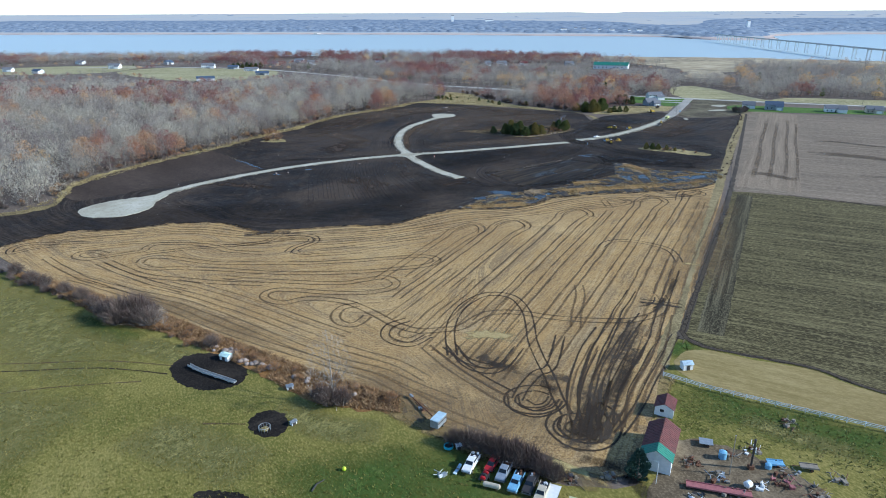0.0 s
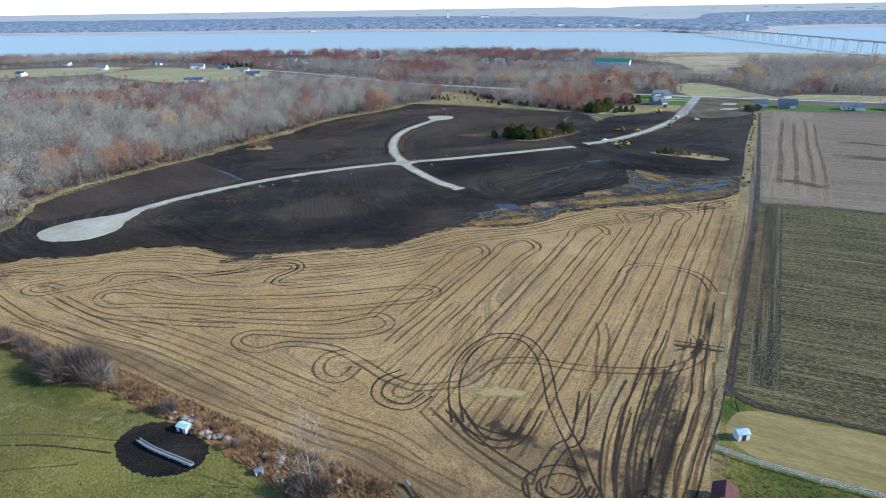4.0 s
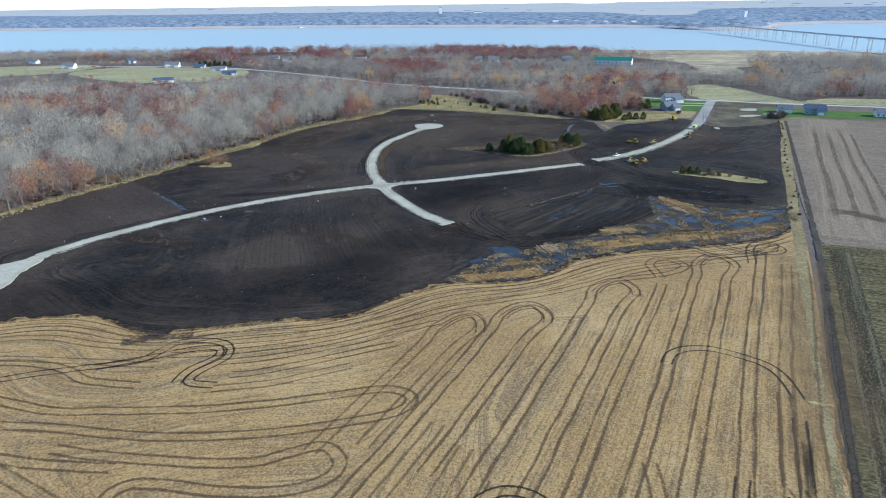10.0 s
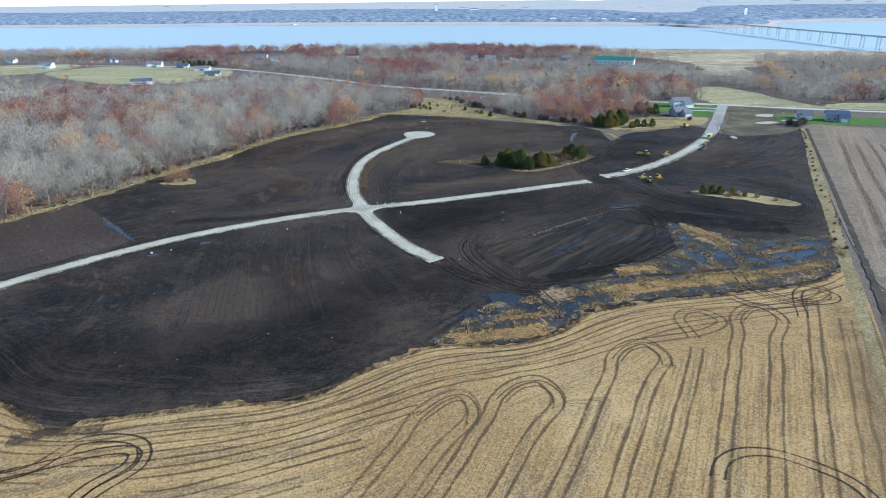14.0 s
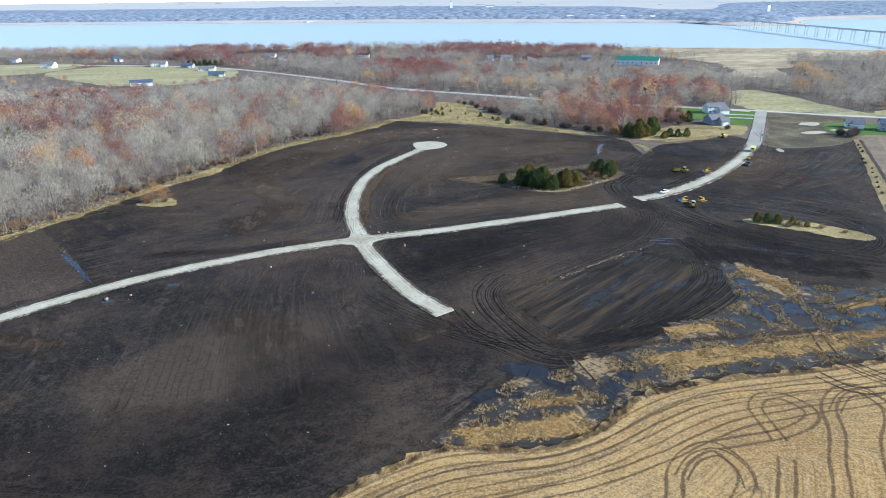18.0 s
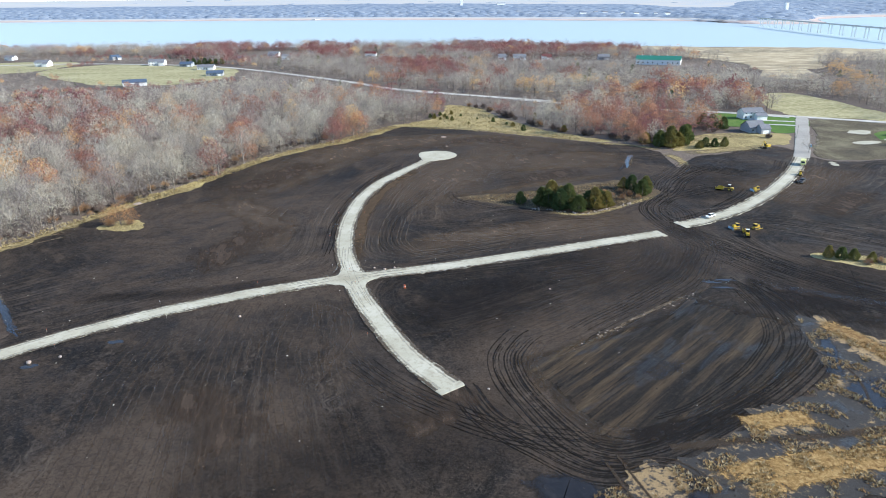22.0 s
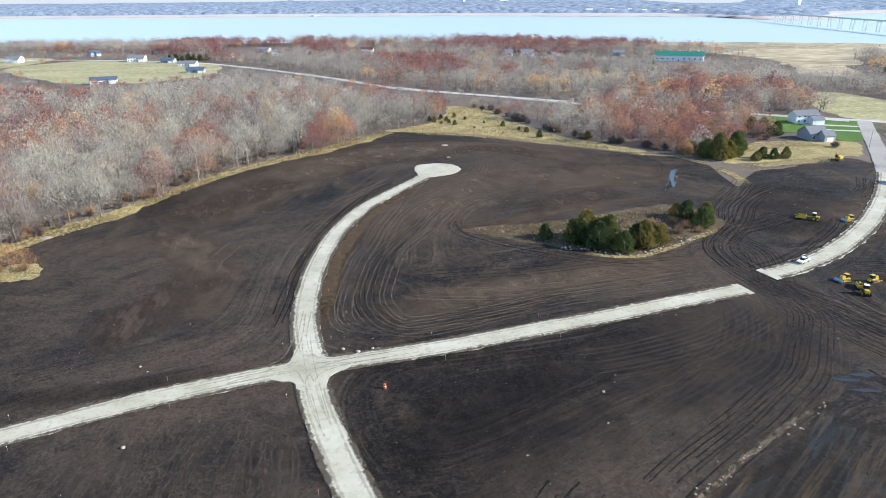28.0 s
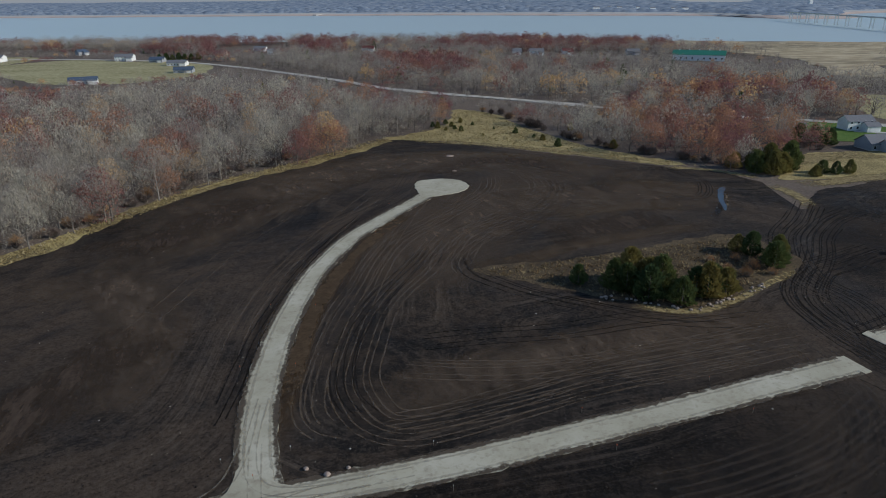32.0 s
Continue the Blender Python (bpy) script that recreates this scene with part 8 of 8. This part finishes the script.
for k, line in enumerate(("-50,342.6 -40,347.4 -33.4,350.6 -29.6,346 -26,338", "-15,356.4 -24,353.2 -29.4,348.4 -27.6,341 -23,332", "-36.6,373 -34.6,361 -31,354 -24,353.6 -14,357", "-37.4,371 -35.4,359 -36.6,352 -44,346", "-44,345.8 -34,349.8 -24,353.2 -12,357.6", "-34.2,362 -31.4,353 -28,344 -24,334")):
    o = new("wheel_line", ribbon_mesh("wheel_line", [(shifted(smooth(pts(line), False, 1.0), 0.95), 0.55, 0.300 + 0.003 * k), (shifted(smooth(pts(line), False, 1.0), -0.95), 0.55, 0.3015 + 0.003 * k)], M_worn))
    o.parent = corner
for kinds in (JUNIPERS, SHRUBS, RUSSETS, [TALL, THICKET]):
    for k in kinds:
        for o in (*k.children_recursive, k):
            bpy.data.objects.remove(o)

# ---- stalks, tufts and tussocks ----
def tufts(name, polygon, count, size, colors, label, seed, z=0.15, blades=5, clump=0.0):
    """Small upright stalks strewn over a patch."""
    r = np.random.RandomState(seed)
    poly = np.array(pts(polygon))
    lo, hi = poly.min(0), poly.max(0)
    V, T, C = [], [], []
    tries = 0
    while len(T) < count * blades and tries < count * 12:
        tries += 1
        x, y = r.uniform(lo[0], hi[0]), r.uniform(lo[1], hi[1])
        if not inside(poly, x, y) or (clump and noise.noise((x / 4.5, y / 4.5, seed)) < clump) or any(math.hypot(x / K - a, y / K - b) < q for a, b, q in ((-58, 128, 9), (-49, 124, 9), (-36, 108.5, 6))):
            continue
        tone = r.rand()
        for k in range(blades):
            a = r.uniform(0, 6.28)
            s_ = size * r.uniform(0.5, 1.3)
            bx, by = x + r.normal(0, size * 0.3), y + r.normal(0, size * 0.3)
            o = len(V)
            w = s_ * 0.22
            V += [(bx - w * math.sin(a), by + w * math.cos(a), z), (bx + w * math.sin(a), by - w * math.cos(a), z), (bx + s_ * 0.8 * math.cos(a), by + s_ * 0.8 * math.sin(a), z + s_ * r.uniform(0.4, 1.0))]
            T.append((o, o + 1, o + 2))
            C.append(tone)
    tagged(new(name, big_mesh(name, V, T, growth(name + "_blades", colors), C)), label, "grass", kind="stuff")


HOLLOW = "-2,250.5 3,259 9,268 15,273 25,275 31,279 42,286 57,297 69,306 74,331 85,320 100,314 121,319 116,301 104,288 96,283.5 83,279 68,275.5 55,273.6 40,269 33,265 26,257 15,251"
tufts("hollow_stalks", HOLLOW, 9000, 0.42, [(0.16, 0.085, 0.03), (0.28, 0.165, 0.06), (0.42, 0.31, 0.15), (0.52, 0.44, 0.28)], "broken brown and straw stalks in mud", 1, 0.16, 4, 0.06)
tufts("hedge_grass", "-134,184 -104,170 -73,154 -55,143 -26,126 -13,120 -12,114 -28,117 -44,128 -70,145 -86,151 -130,180", 8000, 0.62, [(0.19, 0.105, 0.05), (0.28, 0.165, 0.08), (0.39, 0.26, 0.135)], "tall russet dead grass along the hedge", 2, 0.12, 5)
tufts("pasture_tussocks", "-125,172 -70,143 -28,114 10,94 24,92 20,70 -90,70 -140,130", 9000, 0.36, [(0.11, 0.11, 0.025), (0.18, 0.155, 0.04), (0.27, 0.22, 0.075)], "yellowed tussocks of grazed grass", 3, 0.05, 4, 0.0)
tufts("yard_weeds", "33,112 41,127 52,121 75,110 84,105 80,88 60,90 64,99 45,108", 1800, 0.35, [(0.09, 0.115, 0.025), (0.16, 0.15, 0.04), (0.28, 0.23, 0.09)], "rough weeds and grass round the yard", 4, 0.06, 4, 0.0)
tufts("meadow_grass", "-46,567 -37,577 -21,600 -17,645 2,632 16,596 40,551 78,520 60,522.5 13,547.5", 2600, 0.7, [(0.26, 0.20, 0.09), (0.38, 0.30, 0.15), (0.48, 0.40, 0.22)], "tussocks of pale dry meadow grass", 5, 0.12, 4)
tufts("rise_weeds", "-4,424 34,437.5 60,447 68,434 52,416 40,407 15,415", 2400, 0.55, [(0.12, 0.08, 0.04), (0.24, 0.16, 0.08), (0.38, 0.30, 0.16)], "dead weeds on the brown rise", 6, 0.13, 4)
tufts("edge_grass", "-174,240 -164,258 -171,281 -153,340 -138,372 -110,434 -92,489 -61,531 -43,565 -48,569 -66,536 -97,493 -115,438 -143,376 -158,343 -177,283 -168,262", 3600, 0.7, [(0.22, 0.16, 0.07), (0.36, 0.28, 0.13), (0.48, 0.40, 0.22)], "tall dry grass before the woods", 7, 0.12, 4)
# worn cattle paths
for line, m in (("-135,128 -100,127 -78,129 -62,127", M_black), ("-130,108 -104,115 -84,121 -66,124", M_track), ("-135,131 -100,130.2 -78,132 -60,130", M_track), ("-48,110 -40,110", M_track)):
    Z += 0.001
    o = new("worn_path", ribbon_mesh("worn_path", [(smooth(pts(line), False, 1.5), 0.7, 0.07)], m))
    o.parent = pasture
M_lush = soft_patch("lush_grass", (0.035, 0.075, 0.012), (0.06, 0.11, 0.02), (0.13, 0.15, 0.04), 0.46, 0.6, (1, 2, 1), 0.5, fade=0.45, top=0.8)
M_parched = soft_patch("parched_grass", (0.10, 0.10, 0.03), (0.19, 0.175, 0.06), (0.40, 0.335, 0.125), 0.50, -0.5, (1, 2, 1), 0.6, fade=0.5, top=0.8)
for k, (line, w, m) in enumerate((("-30,88 -14,95 0,96 14,90", 22, M_lush), ("39,121 52,115.5 64,109.5 82,101", 15, M_lush), ("-96,152 -84,145 -74,142", 8, M_lush), ("44,136 48,142 53,140", 6, M_lush), ("-45,84 -36,88 -28,86", 12, M_lush), ("27,92 31,94 33,91", 5, M_lush),
                                  ("-140,170 -115,158 -95,140 -70,128", 26, M_parched), ("-120,120 -95,112 -70,104", 28, M_parched), ("-60,108 -44,102 -34,96", 14, M_parched), ("-36,118 -26,110 -14,108", 9, M_parched), ("50,115 58,109 68,103", 6, M_parched), ("-75,141 -62,134 -54,132", 8, M_parched))):
    patch("grass_patch", line, w, 0.058 + 0.001 * k, m, pasture)
patch("straw_spill", "-2,144.6 6,146 13,143.4", 6.5, Z + 0.004, soft_patch("spilt_straw", (0.30, 0.215, 0.090), (0.42, 0.315, 0.140), (0.52, 0.41, 0.20), 0.40, 0, (1, 1, 1), 0.6), stubble_field)
patch("straw_spill", "63,193.5 66,192.5 70,191.5", 2.4, Z + 0.006, bpy.data.materials["spilt_straw"], stubble_field)


# ---- clods and specks of stone on the worked soil ----
def clods(name, count, low, high, material, label, category, seed, y0, y1):
    """Small uneven lumps pressed into the soil, thicker in some places."""
    r = np.random.RandomState(seed)
    V, T, C = [], [], []
    poly = soil_line[::5]
    walls = np.concatenate(ROADS["gravel_road"])[::2]
    while len(C) < count * 8:
        x, y = r.uniform(K * -150, K * 150), K * (y0 + (y1 - y0) * r.rand() ** 1.3)
        if noise.noise((x / 14, y / 14, seed)) + 0.5 * noise.noise((x / 4, y / 4, seed)) < r.uniform(-0.25, 0.45) or not inside(poly, x, y):
            continue
        if np.min(np.abs(walls[:, 0] - x) + np.abs(walls[:, 1] - y)) < 5.5:
            continue
        s_ = low + (high - low) * r.rand() ** 2.5
        o = len(V)
        a = r.uniform(0, 6.28)
        for k in range(4):
            q = s_ * r.uniform(0.7, 1.3)
            V.append((x + q * math.cos(a + 1.57 * k), y + q * math.sin(a + 1.57 * k), 0.15 + s_ * 0.15))
        V += [(x, y, 0.15 + s_ * r.uniform(0.5, 0.9)), (x, y, 0.08)]
        for k in range(4):
            T += [(o + k, o + (k + 1) % 4, o + 4), (o + (k + 1) % 4, o + k, o + 5)]
        C += [r.rand()] * 8
    tagged(new(name, big_mesh(name, V, T, material, C)), label, category, kind="stuff")


clods("soil_clods", 9000, 0.06, 0.24, growth("clod_earth", [(0.022, 0.018, 0.015), (0.04, 0.031, 0.025), (0.08, 0.06, 0.046)]), "dark lumps of turned soil", "soil clods", 11, 225, 520)
clods("soil_stones", 420, 0.08, 0.26, growth("pale_pebble", [(0.22, 0.20, 0.16), (0.36, 0.33, 0.27), (0.5, 0.47, 0.40)]), "pale stones and rubble strewn over soil", "stones", 12, 235, 520)
